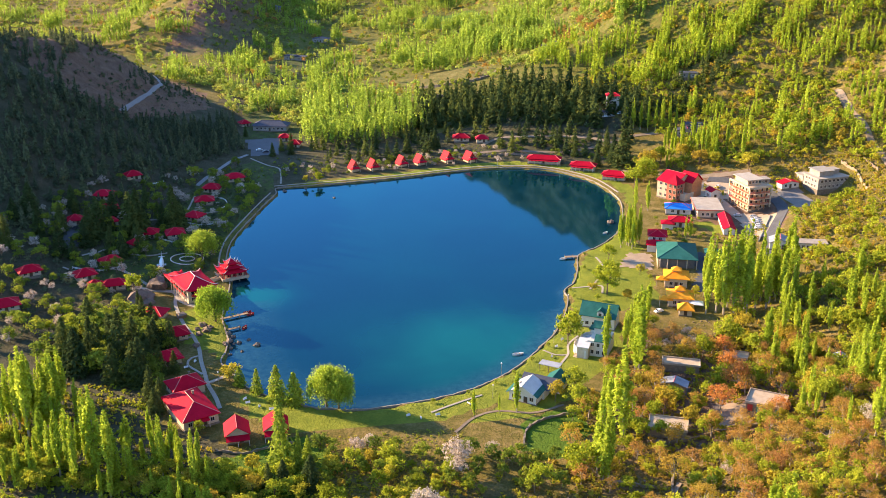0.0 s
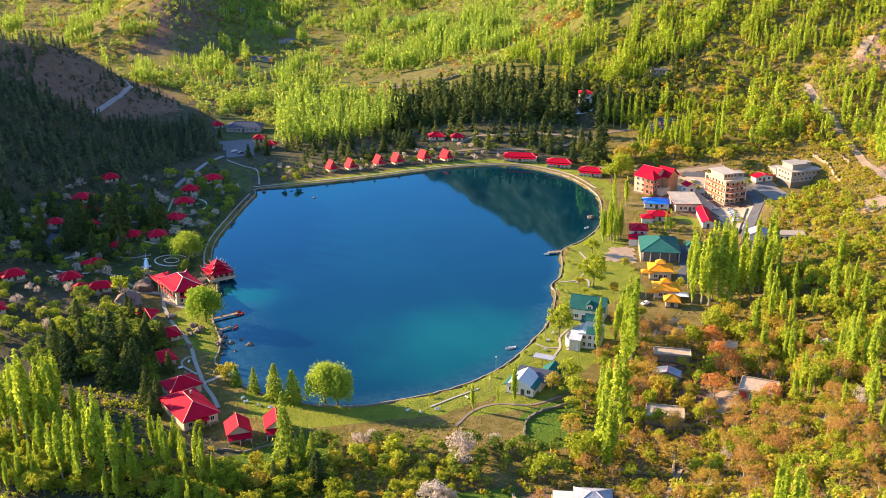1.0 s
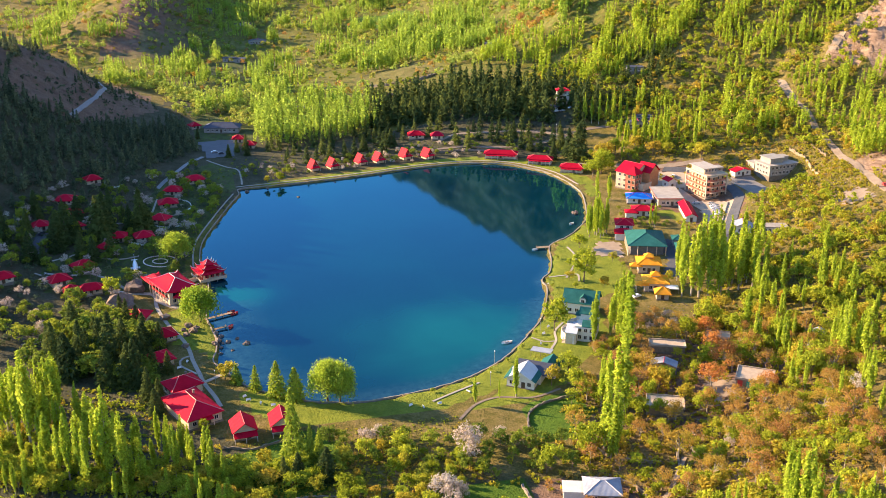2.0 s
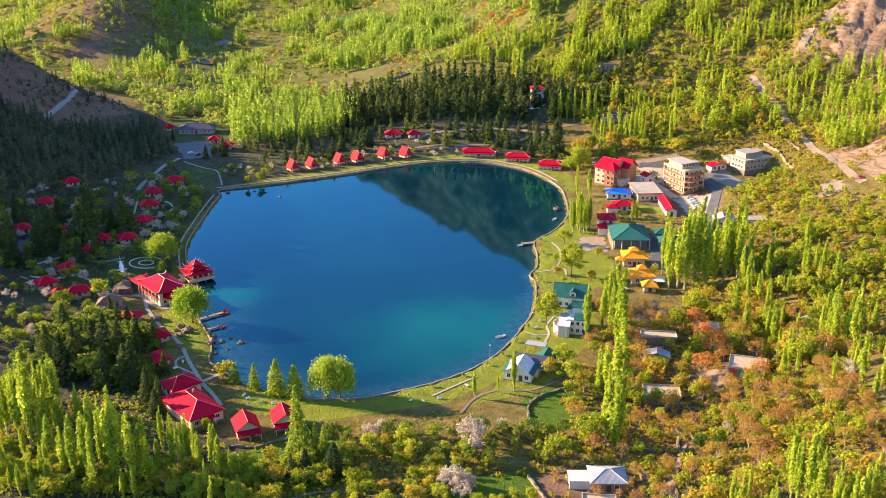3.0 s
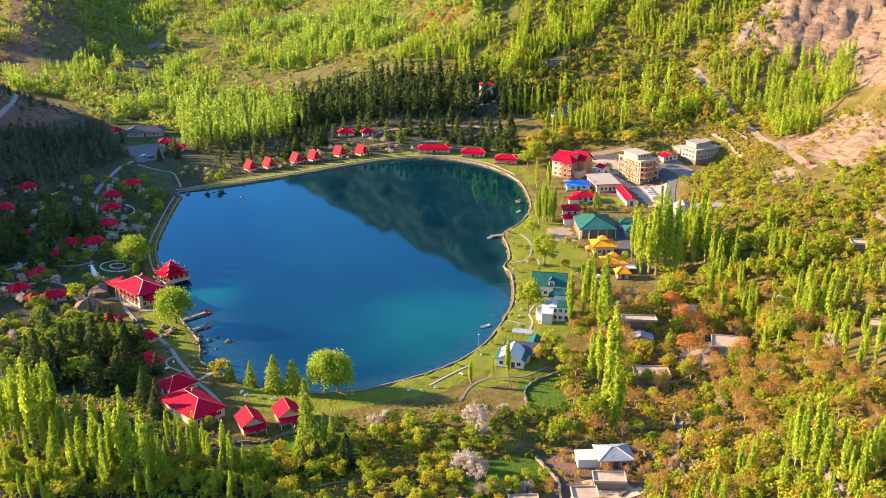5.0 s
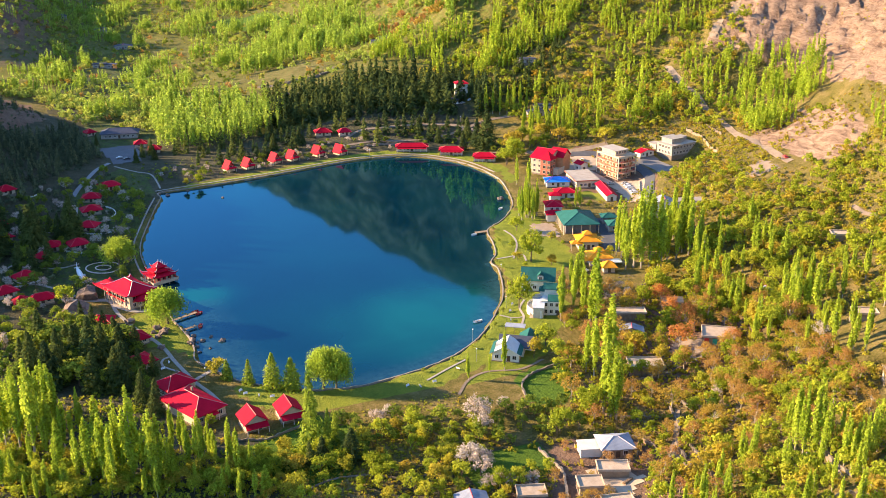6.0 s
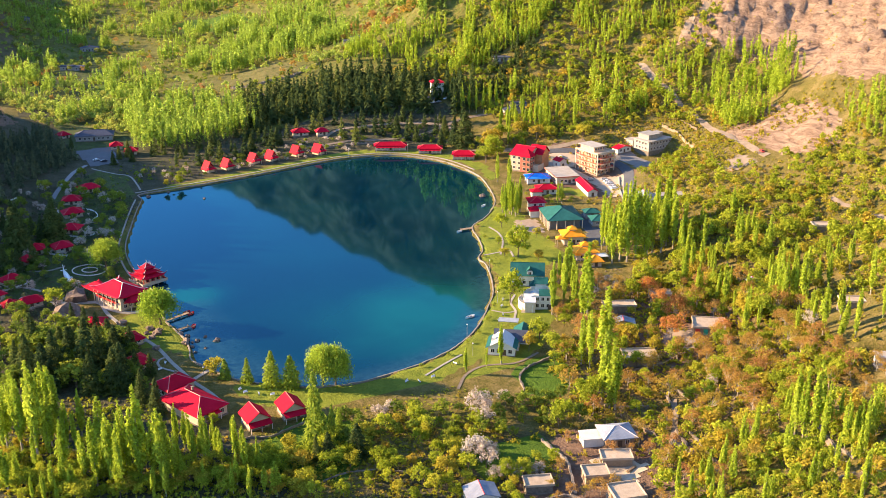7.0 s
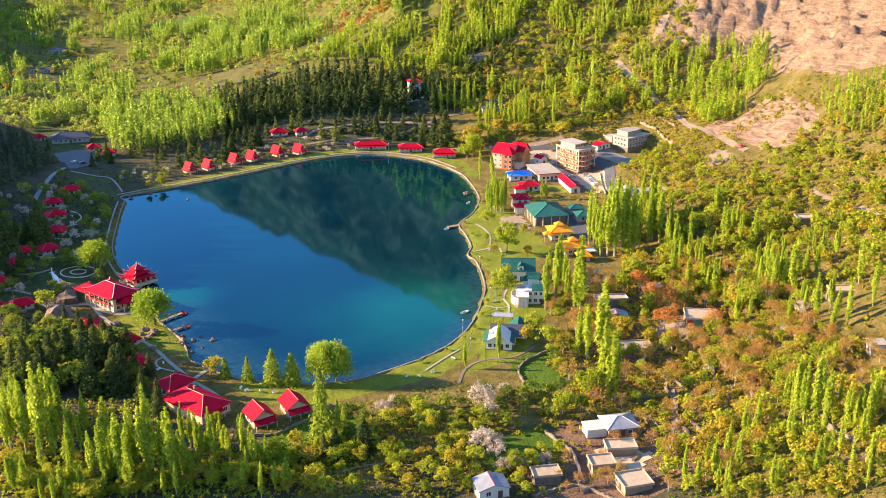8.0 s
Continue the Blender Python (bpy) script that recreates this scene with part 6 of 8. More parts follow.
# benches and tables on the lawns
def bench(x, y, yaw):
    top = new("garden_bench")
    top.matrix_basis = pose(x, y, on_ground(x, y), 0, 0, yaw)
    tagged(top, "white garden bench on the lakeside lawn", "bench", "garden benches")
    piece("seat", mesh_of("seat", *box_data(1.6, 0.5, 0.08, 0, 0, 0.42), WHITE_PAINT), top)
    piece("backrest", mesh_of("backrest", *box_data(1.6, 0.06, 0.5, 0, 0.24, 0.5), WHITE_PAINT), top)
    for sx in (-0.7, 0.7):
        piece("leg", mesh_of("leg", *box_data(0.08, 0.45, 0.44), STEEL), top, pose(sx, 0, 0))


for x, y, yaw in ((88, 222, 30), (92, 228, 40), (84, 214, 60), (80, 210, 20), (-30, 196, 10), (-26, 193, 80), (-31, 199, 40), (-22, 190, 0), (-53, 227, 20), (-50, 232, 70), (24, 178, 30), (28, 176, 90), (34, 177, 10), (46, 183, 120)):
    bench(x, y, yaw)


# white picket fences and low terraces among the hillside cottages
def fence(label, line, h=0.9, step=1.5):
    p = smooth_line(line, step)
    top = new("fence")
    z0 = on_ground(*p[0])
    top.matrix_basis = pose(p[0][0], p[0][1], z0)
    tagged(top, label, "fence", "garden fences")
    post = mesh_of("post", *box_data(0.14, 0.14, h + 0.5, 0, 0, -0.5), WHITE_PAINT)
    for i in range(len(p)):
        piece("post", post, top, pose(p[i][0] - p[0][0], p[i][1] - p[0][1], on_ground(*p[i]) - z0))
    for i in range(len(p) - 1):
        a, b = [(q[0] - p[0][0], q[1] - p[0][1], on_ground(*q) - z0 + h) for q in (p[i], p[i + 1])]
        piece("rail", mesh_of("rail", *joined(bar_data(a, b), bar_data((a[0], a[1], a[2] - 0.4), (b[0], b[1], b[2] - 0.4))), WHITE_PAINT), top)


fence("white rail fence below a hillside cottage", [(-90, 447), (-84, 452), (-80, 458)])
fence("white rail fence round a cottage garden", [(-54, 440), (-46, 436), (-44, 424), (-48, 416)])
fence("white rail fence along the garden terrace", [(-66, 398), (-56, 392), (-44, 398)])
fence("white rail fence beside the lower cottages", [(-110, 330), (-98, 328), (-88, 334)])
fence("white rail fence round the lawn cottage", [(-74, 370), (-66, 366), (-60, 372)])
stone_wall("low pale terrace wall in the cottage gardens", [(-84, 398), (-70, 404), (-52, 412), (-46, 414)], 0.7, 0.35, CONCRETE)
stone_wall("low pale terrace wall under the cottages", [(-92, 352), (-80, 348), (-70, 352)], 0.7, 0.35, CONCRETE)
way("footpath", "thin pale path between hillside cottages", [(-108, 344), (-100, 352), (-92, 368), (-84, 380), (-74, 388), (-66, 410), (-62, 440)], 0.9, PALE_PATH, 0.22)
way("footpath", "thin pale path to the west gardens", [(-90, 331), (-98, 330), (-106, 327), (-114, 330)], 0.9, PALE_PATH, 0.22)
stone_wall("brown dry-stone wall between orchard plots", [(94.5, 100.8), (100, 113), (103, 125.9), (104.4, 134.9)], 0.9, 0.5)
stone_wall("mud garden wall under orchard trees", [(74.2, 138.7), (78.2, 128.7), (92.1, 120.3)], 1.2, 0.45, MUD_WALL)
stone_wall("mud yard wall before the farmhouse", [(97.6, 147.0), (108.4, 144.5), (123.0, 147.8)], 1.2, 0.45, MUD_WALL)
stone_wall("crumbling mud wall of a farm yard", [(128, 146), (134.6, 146), (141.6, 141.3), (152, 146)], 1.3, 0.45, MUD_WALL)
stone_wall("mud yard wall beside the pale farmhouse", [(56, 117), (72, 117), (78, 108), (76, 98)], 1.3, 0.4, MUD_WALL)
stone_wall("low stone wall at the village edge", [(22, 92), (36, 90), (40, 76)], 1.0, 0.5)


def wood_pile(x, y, yaw):
    """Cut poles stacked against a yard wall."""
    top = new("wood_pile")
    top.matrix_basis = pose(x, y, on_ground(x, y), 0, 0, yaw)
    tagged(top, "stack of brown cut poles in a mud yard", "wood pile", "wood piles")
    pole = mesh_of("pole", *tube_data([(-2.0, 0, 0), (2.0, 0, 0)], [0.16, 0.12], 6), WOOD)
    for row in range(3):
        for k in range(5 - row):
            piece("pole", pole, top, pose(random.uniform(-0.3, 0.3), (k - (4 - row) / 2) * 0.3, 0.12 + 0.27 * row))


for x, y, yaw in ((60, 93, 20), (72, 101, -40), (53, 88, 70), (130, 152, 10), (112, 146, -25), (122, 188, 35), (37, 87, 5)):
    wood_pile(x, y, yaw)


# ---- trees ----
def leaf_quads(at, size, rng, lean, out, slim=0.7, loose=0.55):
    """Flat leaf sprays at the places, whose long side follows lean and whose face looks outwards, more or less."""
    n = len(at)
    face = out / (np.linalg.norm(out, axis=1)[:, None] + 1e-6) + loose * rng.normal(size=(n, 3))
    face = face / np.linalg.norm(face, axis=1)[:, None]
    a = lean / (np.linalg.norm(lean, axis=1)[:, None] + 1e-6) + 0.45 * rng.normal(size=(n, 3))
    a = a - face * np.sum(a * face, 1)[:, None]
    a = a / (np.linalg.norm(a, axis=1)[:, None] + 1e-6)
    b = np.cross(face, a)
    a, b = a * size[:, None], b * size[:, None] * slim
    v = np.stack([at - a * 0.9 + b, at - a * 0.9 - b, at + a * 1.25], 1).reshape(-1, 3)
    return v, np.arange(3 * n).reshape(n, 3)


def poplar_crown(rng, n, size, h=20.0, plumes=10):
    """Upright feathery plumes round a leader, with gaps between them."""
    at, up, out = [], [], []
    for k in range(plumes):
        a = rng.uniform(0, 2 * math.pi)
        z0, z1 = rng.uniform(0.06, 0.42) * h, rng.uniform(0.50, 0.93) * h
        if k == 0:
            z0, z1 = 0.12 * h, h
        z1 = max(z1, z0 + 0.25 * h)
        reach = 0 if k == 0 else rng.uniform(0.5, 1.5)
        m = int(n / plumes * (z1 - z0) / (0.42 * h))
        u = rng.uniform(0, 1, m) ** 0.9
        z = z0 + (z1 - z0) * u
        r = (0.05 + 0.62 * np.sin(math.pi * np.clip(u * 0.80 + 0.19, 0, 1)) ** 0.9) * rng.uniform(0.65, 1.2)
        r = r * (0.8 + 0.3 * np.sin(u * rng.uniform(12, 26) + a))
        off = reach * np.minimum(1, u * 2.6) * (1 - 0.35 * u)
        t = rng.uniform(0, 2 * math.pi, m)
        q = np.sqrt(rng.uniform(0.05, 1, m)) * r
        at.append(np.stack([off * math.cos(a) + q * np.cos(t), off * math.sin(a) + q * np.sin(t), z], 1))
        up.append(np.stack([0.4 * np.cos(t), 0.4 * np.sin(t), np.ones(m)], 1))
        out.append(np.stack([q * np.cos(t) + 0.5 * off * math.cos(a), q * np.sin(t) + 0.5 * off * math.sin(a), 0.12 + 0.3 * u], 1))
    at, up, out = np.vstack(at), np.vstack(up), np.vstack(out)
    return leaf_quads(at, rng.uniform(0.6, 1.4, len(at)) * size, rng, up, out, 0.55)


def conifer_crown(rng, n, size, h=15.0):
    tiers = 13
    u = rng.uniform(0, 1, n) ** 1.2
    tier = np.floor(u * tiers) / tiers + rng.uniform(0, 0.06, n)
    lop = rng.uniform(0.65, 1.15, (tiers + 2, 9))
    arm = rng.integers(0, 9, n)
    r_max = 3.7 * np.clip(1 - tier, 0, 1) ** 0.75 * lop[np.floor(u * tiers).astype(int), arm] + 0.1
    arms = arm * (2 * math.pi / 9) + np.floor(u * tiers) * 0.7 + rng.normal(0, 0.2, n)
    f = np.sqrt(rng.uniform(0.05, 1, n))
    r = f * r_max
    z = h * (0.06 + 0.94 * tier) - 0.35 * r + 0.35 * f + rng.normal(0, 0.2, n)
    at = np.stack([r * np.cos(arms), r * np.sin(arms), z], 1)
    lean = np.stack([np.cos(arms), np.sin(arms), np.full(n, -0.2)], 1)
    out = np.stack([np.cos(arms), np.sin(arms), np.full(n, 0.75)], 1)
    return leaf_quads(at, rng.uniform(0.7, 1.3, n) * size * (0.6 + 0.5 * (1 - u)), rng, lean, out, 0.5)


def round_crown(rng, n, size, h=8.0, clumps=18, hang=0.0, thin=1.0):
    at, lean, out, tips = [], [], [], []
    for k in range(clumps):
        a, e = rng.uniform(0, 2 * math.pi), rng.uniform(-0.15, 1.0)
        rr = h * 0.38 * math.sqrt(max(0.05, 1 - 0.8 * e * e)) * rng.uniform(0.35, 1.12)
        c = np.array([rr * math.cos(a), rr * math.sin(a), h * (0.46 + 0.40 * e)])
        tips.append(c)
        m = n // clumps
        d = rng.normal(size=(m, 3))
        d = d / np.linalg.norm(d, axis=1)[:, None]
        q = rng.uniform(0.1, 1.0, m)[:, None] ** 0.6 * h * rng.uniform(0.09, 0.20)
        p = c + d * q * np.array([1.1, 1.1, 0.8])
        if hang:
            p[:, 2] -= hang * rng.uniform(0, 1, m) ** 1.6 * h * np.clip(np.hypot(p[:, 0], p[:, 1]) / (0.4 * h), 0, 1)
            lean.append(np.stack([0.2 * d[:, 0], 0.2 * d[:, 1], -np.ones(m)], 1))
        else:
            lean.append(d + np.array([0, 0, 0.3]))
        at.append(p)
        out.append(d + 0.5 * (p - np.array([0, 0, 0.45 * h])) / (0.4 * h))
    at, lean, out = np.vstack(at), np.vstack(lean), np.vstack(out)
    at[:, 2] = np.maximum(at[:, 2], 0.12 * h)
    v, q = leaf_quads(at, rng.uniform(0.7, 1.3, len(at)) * size, rng, lean if hang else lean + np.array([0, 0, 0.6]), out)
    return v, q, tips


def limbs(rng, h, tips, base=0.16, fork=0.28):
    """A trunk with limbs that reach the clumps."""
    bits = [tube_data([(0, 0, -1.0), (0.05, 0, h * 0.12), (0.0, 0.08, h * fork), (0.1, 0.05, h * 0.6)], [base * 1.3, base, base * 0.85, base * 0.35], 6)]
    for t in tips[::2]:
        a = np.array([0, 0, h * fork * rng.uniform(0.8, 1.5)])
        mid = a * 0.45 + np.array(t) * 0.55 + np.array([0, 0, -0.05 * h])
        bits.append(tube_data([a, mid, t], [base * 0.5, base * 0.32, base * 0.1], 3))
    return joined(*bits)


def crown_mesh(name, data, mat):
    return fast_mesh(name, data[0], data[1], mat)


KINDS = {}
rng = np.random.default_rng(11)
KINDS["poplar"] = (20.0, [(mesh_of("trunk", *tube_data([(0, 0, -1.0), (0, 0, 4), (0.1, 0, 10), (0, 0, 17)], [0.26, 0.2, 0.13, 0.04], 6), PALE_BARK), crown_mesh("crown", poplar_crown(rng, 960, 0.38), POPLAR_LEAF)) for _ in range(7)])
KINDS["conifer"] = (15.0, [(mesh_of("trunk", *tube_data([(0, 0, -1.0), (0, 0, 5), (0, 0, 14)], [0.26, 0.2, 0.04], 6), BARK), crown_mesh("crown", conifer_crown(rng, 1100, 0.60), CONIFER_LEAF)) for _ in range(4)])
KINDS["larch"] = (15.0, [(mesh_of("trunk", *tube_data([(0, 0, -1.0), (0, 0, 5), (0, 0, 14)], [0.24, 0.18, 0.04], 6), BARK), crown_mesh("crown", conifer_crown(rng, 1100, 0.58), SUNLIT_LEAF)) for _ in range(3)])
for kind, mat, n, size, hang in (("broadleaf", BROAD_LEAF, 920, 0.29, 0.0), ("dark_broadleaf", DARK_LEAF, 520, 0.38, 0.0), ("budding", AUTUMN_LEAF, 1000, 0.16, 0.0), ("rust", RUST_LEAF, 1100, 0.20, 0.0), ("blossom", BLOSSOM, 800, 0.22, 0.0)):
    made = []
    for _ in range(4):
        v, q, tips = round_crown(rng, n, size, 8.0, 24)
        made.append((mesh_of("trunk", *limbs(rng, 8.0, tips), PALE_BARK if kind in ("budding", "rust") else BARK), crown_mesh("crown", (v, q), mat)))
    KINDS[kind] = (8.0, made)
made, WILLOW_LIMBS = [], []
for _ in range(2):
    v, q, tips = round_crown(rng, 9000, 0.30, 16.0, 70, 0.26)
    made.append((mesh_of("trunk", *tube_data([(0, 0, -1), (0.1, 0, 2), (0, 0.1, 4), (0.3, 0.2, 9)], [0.5, 0.38, 0.32, 0.12], 8), BARK), crown_mesh("crown", (v, q), WILLOW_LEAF)))
    WILLOW_LIMBS.append([mesh_of("limb", *tube_data([(0, 0, 3.0 + 0.2 * i), np.array(t) * 0.55 + np.array([0, 0, 1.0]), t], [0.2, 0.14, 0.04], 5), BARK) for i, t in enumerate(tips[:9])])
KINDS["willow"] = (16.0, made)

KINDS["bush"] = KINDS["broadleaf"]
SAYS = {"bush": ("rounded green bush below the poplars", "bush"), "poplar": ("tall slender poplar in bright spring leaf", "poplar"), "conifer": ("dark green conifer with drooping boughs", "conifer"), "broadleaf": ("rounded yellow-green broadleaf tree", "tree"), "dark_broadleaf": ("rounded dark green garden tree", "garden tree"),
        "budding": ("brownish tree with thin spring buds", "orchard tree"), "rust": ("orange-leaved tree beside the mud houses", "tree"), "blossom": ("fruit tree covered in white blossom", "blossom tree"), "larch": ("yellow-green spruce on the lakeside lawn, sunlight put into its colour", "spruce"), "willow": ("large drooping yellow-green willow by the water", "willow")}
NAMES = {"bush": "bush", "larch": "spruce", "poplar": "poplar", "conifer": "conifer", "broadleaf": "tree", "dark_broadleaf": "garden_tree", "budding": "orchard_tree", "rust": "orange_tree", "blossom": "blossom_tree", "willow": "willow"}
PLANTED = []


def plant(kind, x, y, h, fat=1.0):
    """One tree as a thing of its own."""
    tall, made = KINDS[kind]
    pick = random.randrange(len(made))
    trunk, crown = made[pick]
    s = h / tall
    wide = s * fat * random.uniform(0.8, 1.25) * (1.1 if kind == "poplar" else 1.0)
    top = new(NAMES[kind])
    top.matrix_basis = pose(x, y, on_ground(x, y) - 0.15, random.uniform(-1.5, 1.5), random.uniform(-1.5, 1.5), random.uniform(0, 360)) @ Matrix.Diagonal((wide, wide, s, 1))
    tagged(top, SAYS[kind][0], SAYS[kind][1], kind.replace("_", " ") + " trees")
    piece("trunk", trunk, top)
    piece("crown", crown, top)
    for limb in WILLOW_LIMBS[pick] if kind == "willow" else ():
        piece("limb", limb, top)
    PLANTED.append((x, y))


def free(x, y, wide=0.0):
    """Whether a place is clear of water, houses and ways."""
    for a, b, r in KEEP_OUT:
        if (x - a) ** 2 + (y - b) ** 2 < (r + wide) ** 2:
            return False
    for line, w in WAYS:
        for p, q in zip(line[:-1], line[1:]):
            d = q - p
            u = min(1, max(0, ((x - p[0]) * d[0] + (y - p[1]) * d[1]) / (d @ d)))
            if (x - p[0] - u * d[0]) ** 2 + (y - p[1] - u * d[1]) ** 2 < (w / 2 + 0.6 + wide) ** 2:
                return False
    return True


def spots(loop, count, gap, wide=0.0, clump=None, seed=1):
    """Scattered places inside a loop, at least gap apart, gathered by a slow pattern."""
    r = np.random.default_rng(seed)
    lp = np.array(loop, float)
    lo, hi = lp.min(0), lp.max(0)
    cells, out, tries = {}, [], 0
    while len(out) < count and tries < count * 40:
        tries += 1
        x, y = r.uniform(lo[0], hi[0]), r.uniform(lo[1], hi[1])
        if clump is not None and noise.noise(Vector((x / clump, y / clump, seed * 3.7))) < (r.uniform(-0.25, 0.3) if clump > 40 else r.uniform(-0.5, 0.25)):
            continue
        if not inside_of(lp, np.array([x]), np.array([y]))[0] or SHORE_NEAR(x, y) or not free(x, y, wide):
            continue
        c = (int(x // gap), int(y // gap))
        if any((x - a) ** 2 + (y - b) ** 2 < gap * gap for i in (-1, 0, 1) for j in (-1, 0, 1) for a, b in cells.get((c[0] + i, c[1] + j), ())):
            continue
        cells.setdefault(c, []).append((x, y))
        out.append((x, y))
    return out


def SHORE_NEAR(x, y, reach=4.0):
    if not (-50 < x < 182 and 178 < y < 486):
        return False
    return bool(inside_of(SHORE, np.array([x]), np.array([y]))[0]) or float(away_from(SHORE[::2], np.array([x]), np.array([y]))[0]) < reach


# trees that stand out
for x, y, h in [(-82, 156, 25), (-86, 158, 23), (-89, 161, 18), (-74, 153, 33), (-77, 160, 26), (-80, 152, 23), (-69, 147, 28), (-70, 155, 21), (-71, 162, 16), (-60, 169, 17), (-57, 165, 15), (-54, 161, 12), (-52, 161, 10), (-66, 160, 19), (-44, 149, 15), (-41, 144, 13), (-48, 129, 13), (-100, 183, 34), (-104, 189, 28), (-103, 195, 23), (-94, 213, 12), (-97, 190, 18), (-108, 193, 23), (-109, 190, 20), (-91, 183, 18), (-104, 158, 9), (-101, 154, 12), (-98, 152, 10), (-65, 149, 17), (-93, 196, 25)]:
    plant("poplar", x, y, h)
for x, y, h in [(102, 205, 24), (123, 233, 15), (111, 193, 34), (90, 149, 35), (87, 161, 20), (88, 157, 23), (76, 132, 29), (77, 129, 26), (78, 127, 22), (61, 175, 16), (55, 175, 8), (46, 174, 11), (171, 151, 24), (171, 155, 18), (170, 147, 22), (174, 141, 24), (174, 145, 18), (184, 144, 15), (163, 171, 18), (163, 176, 15), (165, 184, 8), (100, 61, 25), (98, 64, 23), (99, 68, 22), (100, 58, 19), (86, 71, 16), (88, 60, 14), (98, 49, 17), (102, 45, 16), (107, 47, 16)]:
    plant("poplar", x, y, h)
for x, y, h in [(87, 76, 13), (96, 45, 13), (96, 41, 18), (91, 75, 13), (160, 247, 26), (164, 239, 38), (168, 238, 37), (172, 237, 34), (162, 242, 31), (187, 235, 26), (187, 240, 23), (190, 231, 24), (182, 243, 23), (181, 236, 27), (200, 205, 22), (200, 207, 17), (206, 208, 18), (153, 329, 18), (151, 333, 16), (156, 331, 18), (156, 325, 15), (149, 326, 17), (184, 330, 13), (186, 329, 13), (215, 439, 14), (177, 385, 19), (182, 379, 17)]:
    plant("poplar", x, y, h)
for x, y, h in [(-33, 211, 8), (-27, 204, 10), (-20, 197, 14), (-14, 194, 13)]:
    plant("larch", x, y, h, 1.3)
for x, y, h in [(-19, 153, 25), (-14, 153, 13), (-11, 154, 10)]:
    plant("larch", x, y, h, 0.85)
for x, y, h in [(195, 461, 23), (193, 471, 18), (193, 486, 15), (181, 467, 13), (173, 489, 11), (169, 512, 12), (69, 522, 11), (88, 527, 12), (-68, 216, 19), (-71, 217, 17), (-88, 237, 19), (-97, 235, 20), (-92, 229, 18), (-77, 233, 23), (-73, 237, 18), (-100, 245, 14), (-82, 245, 16), (-104, 371, 20), (-107, 363, 18), (-86, 380, 23), (-88, 372, 24), (-69, 388, 24)]:
    plant("conifer", x, y, h, 1.3)
for x, y, h in [(-60, 245, 12), (-63, 247, 10), (-62, 223, 12), (-57, 224, 9), (-66, 226, 13), (-69, 267, 11), (-73, 269, 13), (-67, 240, 13), (-76, 283, 10), (-66, 256, 12), (-60, 200, 11), (-64, 205, 13), (-61, 194, 10)]:
    plant("conifer", x, y, h, 1.25)
for x, y, h in [(214, 511, 19), (218, 508, 22), (222, 506, 20), (226, 503, 23), (230, 500, 21), (233, 497, 24), (238, 496, 22), (241, 492, 18), (240, 447, 24), (240, 441, 25), (245, 442, 26), (245, 437, 20), (247, 449, 23), (223, 464, 15), (228, 459, 16), (256, 424, 24), (264, 434, 25), (259, 429, 19)]:
    plant("poplar", x, y, h, 0.8)
for x, y, h in [(-12, 542, 9), (-6, 545, 11), (-6, 532, 8), (-18, 528, 9), (-36, 582, 8)]:
    plant("conifer", x, y, h, 1.1)
for x, y, h in [(-92, 153, 7), (-79, 150, 6), (-92, 166, 6), (-52, 144, 6), (-40, 142, 5), (-99, 160, 7), (-72, 148, 6), (-28, 141, 6), (-105, 168, 7), (-66, 144, 5), (-53, 136, 6), (-84, 161, 5), (-33, 126, 5)]:
    plant("bush", x, y, h, 1.2)
for x, y, h in [(-98, 159, 12), (-95, 161, 14), (-93, 156, 11), (-49, 139, 13), (-51, 136, 11), (-40, 129, 12), (-43, 131, 10), (-81, 154, 13), (-69, 143, 12), (-110, 168, 14), (-107, 170, 12), (-72, 145, 10)]:
    plant("poplar", x, y, h, 1.3)
for x, y, h in [(134, 213, 6), (133, 221, 5), (143, 217, 6), (137, 205, 5), (128, 207, 6), (146, 211, 5)]:
    plant("budding", x, y, h, 1.1)
for x, y, h in [(139, 213, 5), (130, 214, 4), (142, 223, 4)]:
    plant("blossom", x, y, h, 1.1)
for x, y, h in [(228, 445, 12), (234, 435, 10), (241, 429, 9), (200, 434, 14), (206, 436, 10), (-87, 275, 7), (-102, 272, 6), (-108, 263, 7), (-93, 259, 8), (-99, 262, 7), (-104, 280, 6)]:
    plant("broadleaf", x, y, h)
for x, y, h, fat in [(-3, 191, 18, 0.72), (1, 189, 17, 0.66), (-44, 269, 17, 0.95), (-53, 343, 16, 0.95)]:
    plant("willow", x, y, h, fat)
for x, y, h in [(197, 427, 15), (190, 423, 12), (255, 413, 12), (254, 381, 7), (160, 259, 6), (-37, 215, 8), (8, 463, 7), (1, 462, 6), (124, 270, 17), (138, 311, 9), (146, 290, 6), (93, 224, 16), (71, 134, 13), (57, 128, 11), (110, 164, 11), (103, 149, 8), (216, 451, 13), (206, 443, 15), (220, 440, 7), (-80, 303, 10), (-46, 179, 5), (85, 187, 9), (82, 173, 10), (84, 167, 9), (76, 180, 9), (139, 201, 11), (152, 211, 13), (154, 253, 6), (146, 175, 10), (156, 144, 13)]:
    plant("broadleaf", x, y, h)
for x, y, h in [(157, 152, 12)]:
    plant("broadleaf", x, y, h)
for x, y, h in [(77, 122, 6), (52, 116, 5), (59, 103, 6), (84, 107, 8), (43, 89, 5), (33, 96, 4), (121, 212, 10), (134, 219, 9), (106, 143, 9), (164, 186, 10)]:
    plant("budding", x, y, h)
for x, y, h in [(142, 186, 11), (140, 173, 13), (129, 162, 11), (145, 151, 8), (147, 200, 10)]:
    plant("rust", x, y, h)
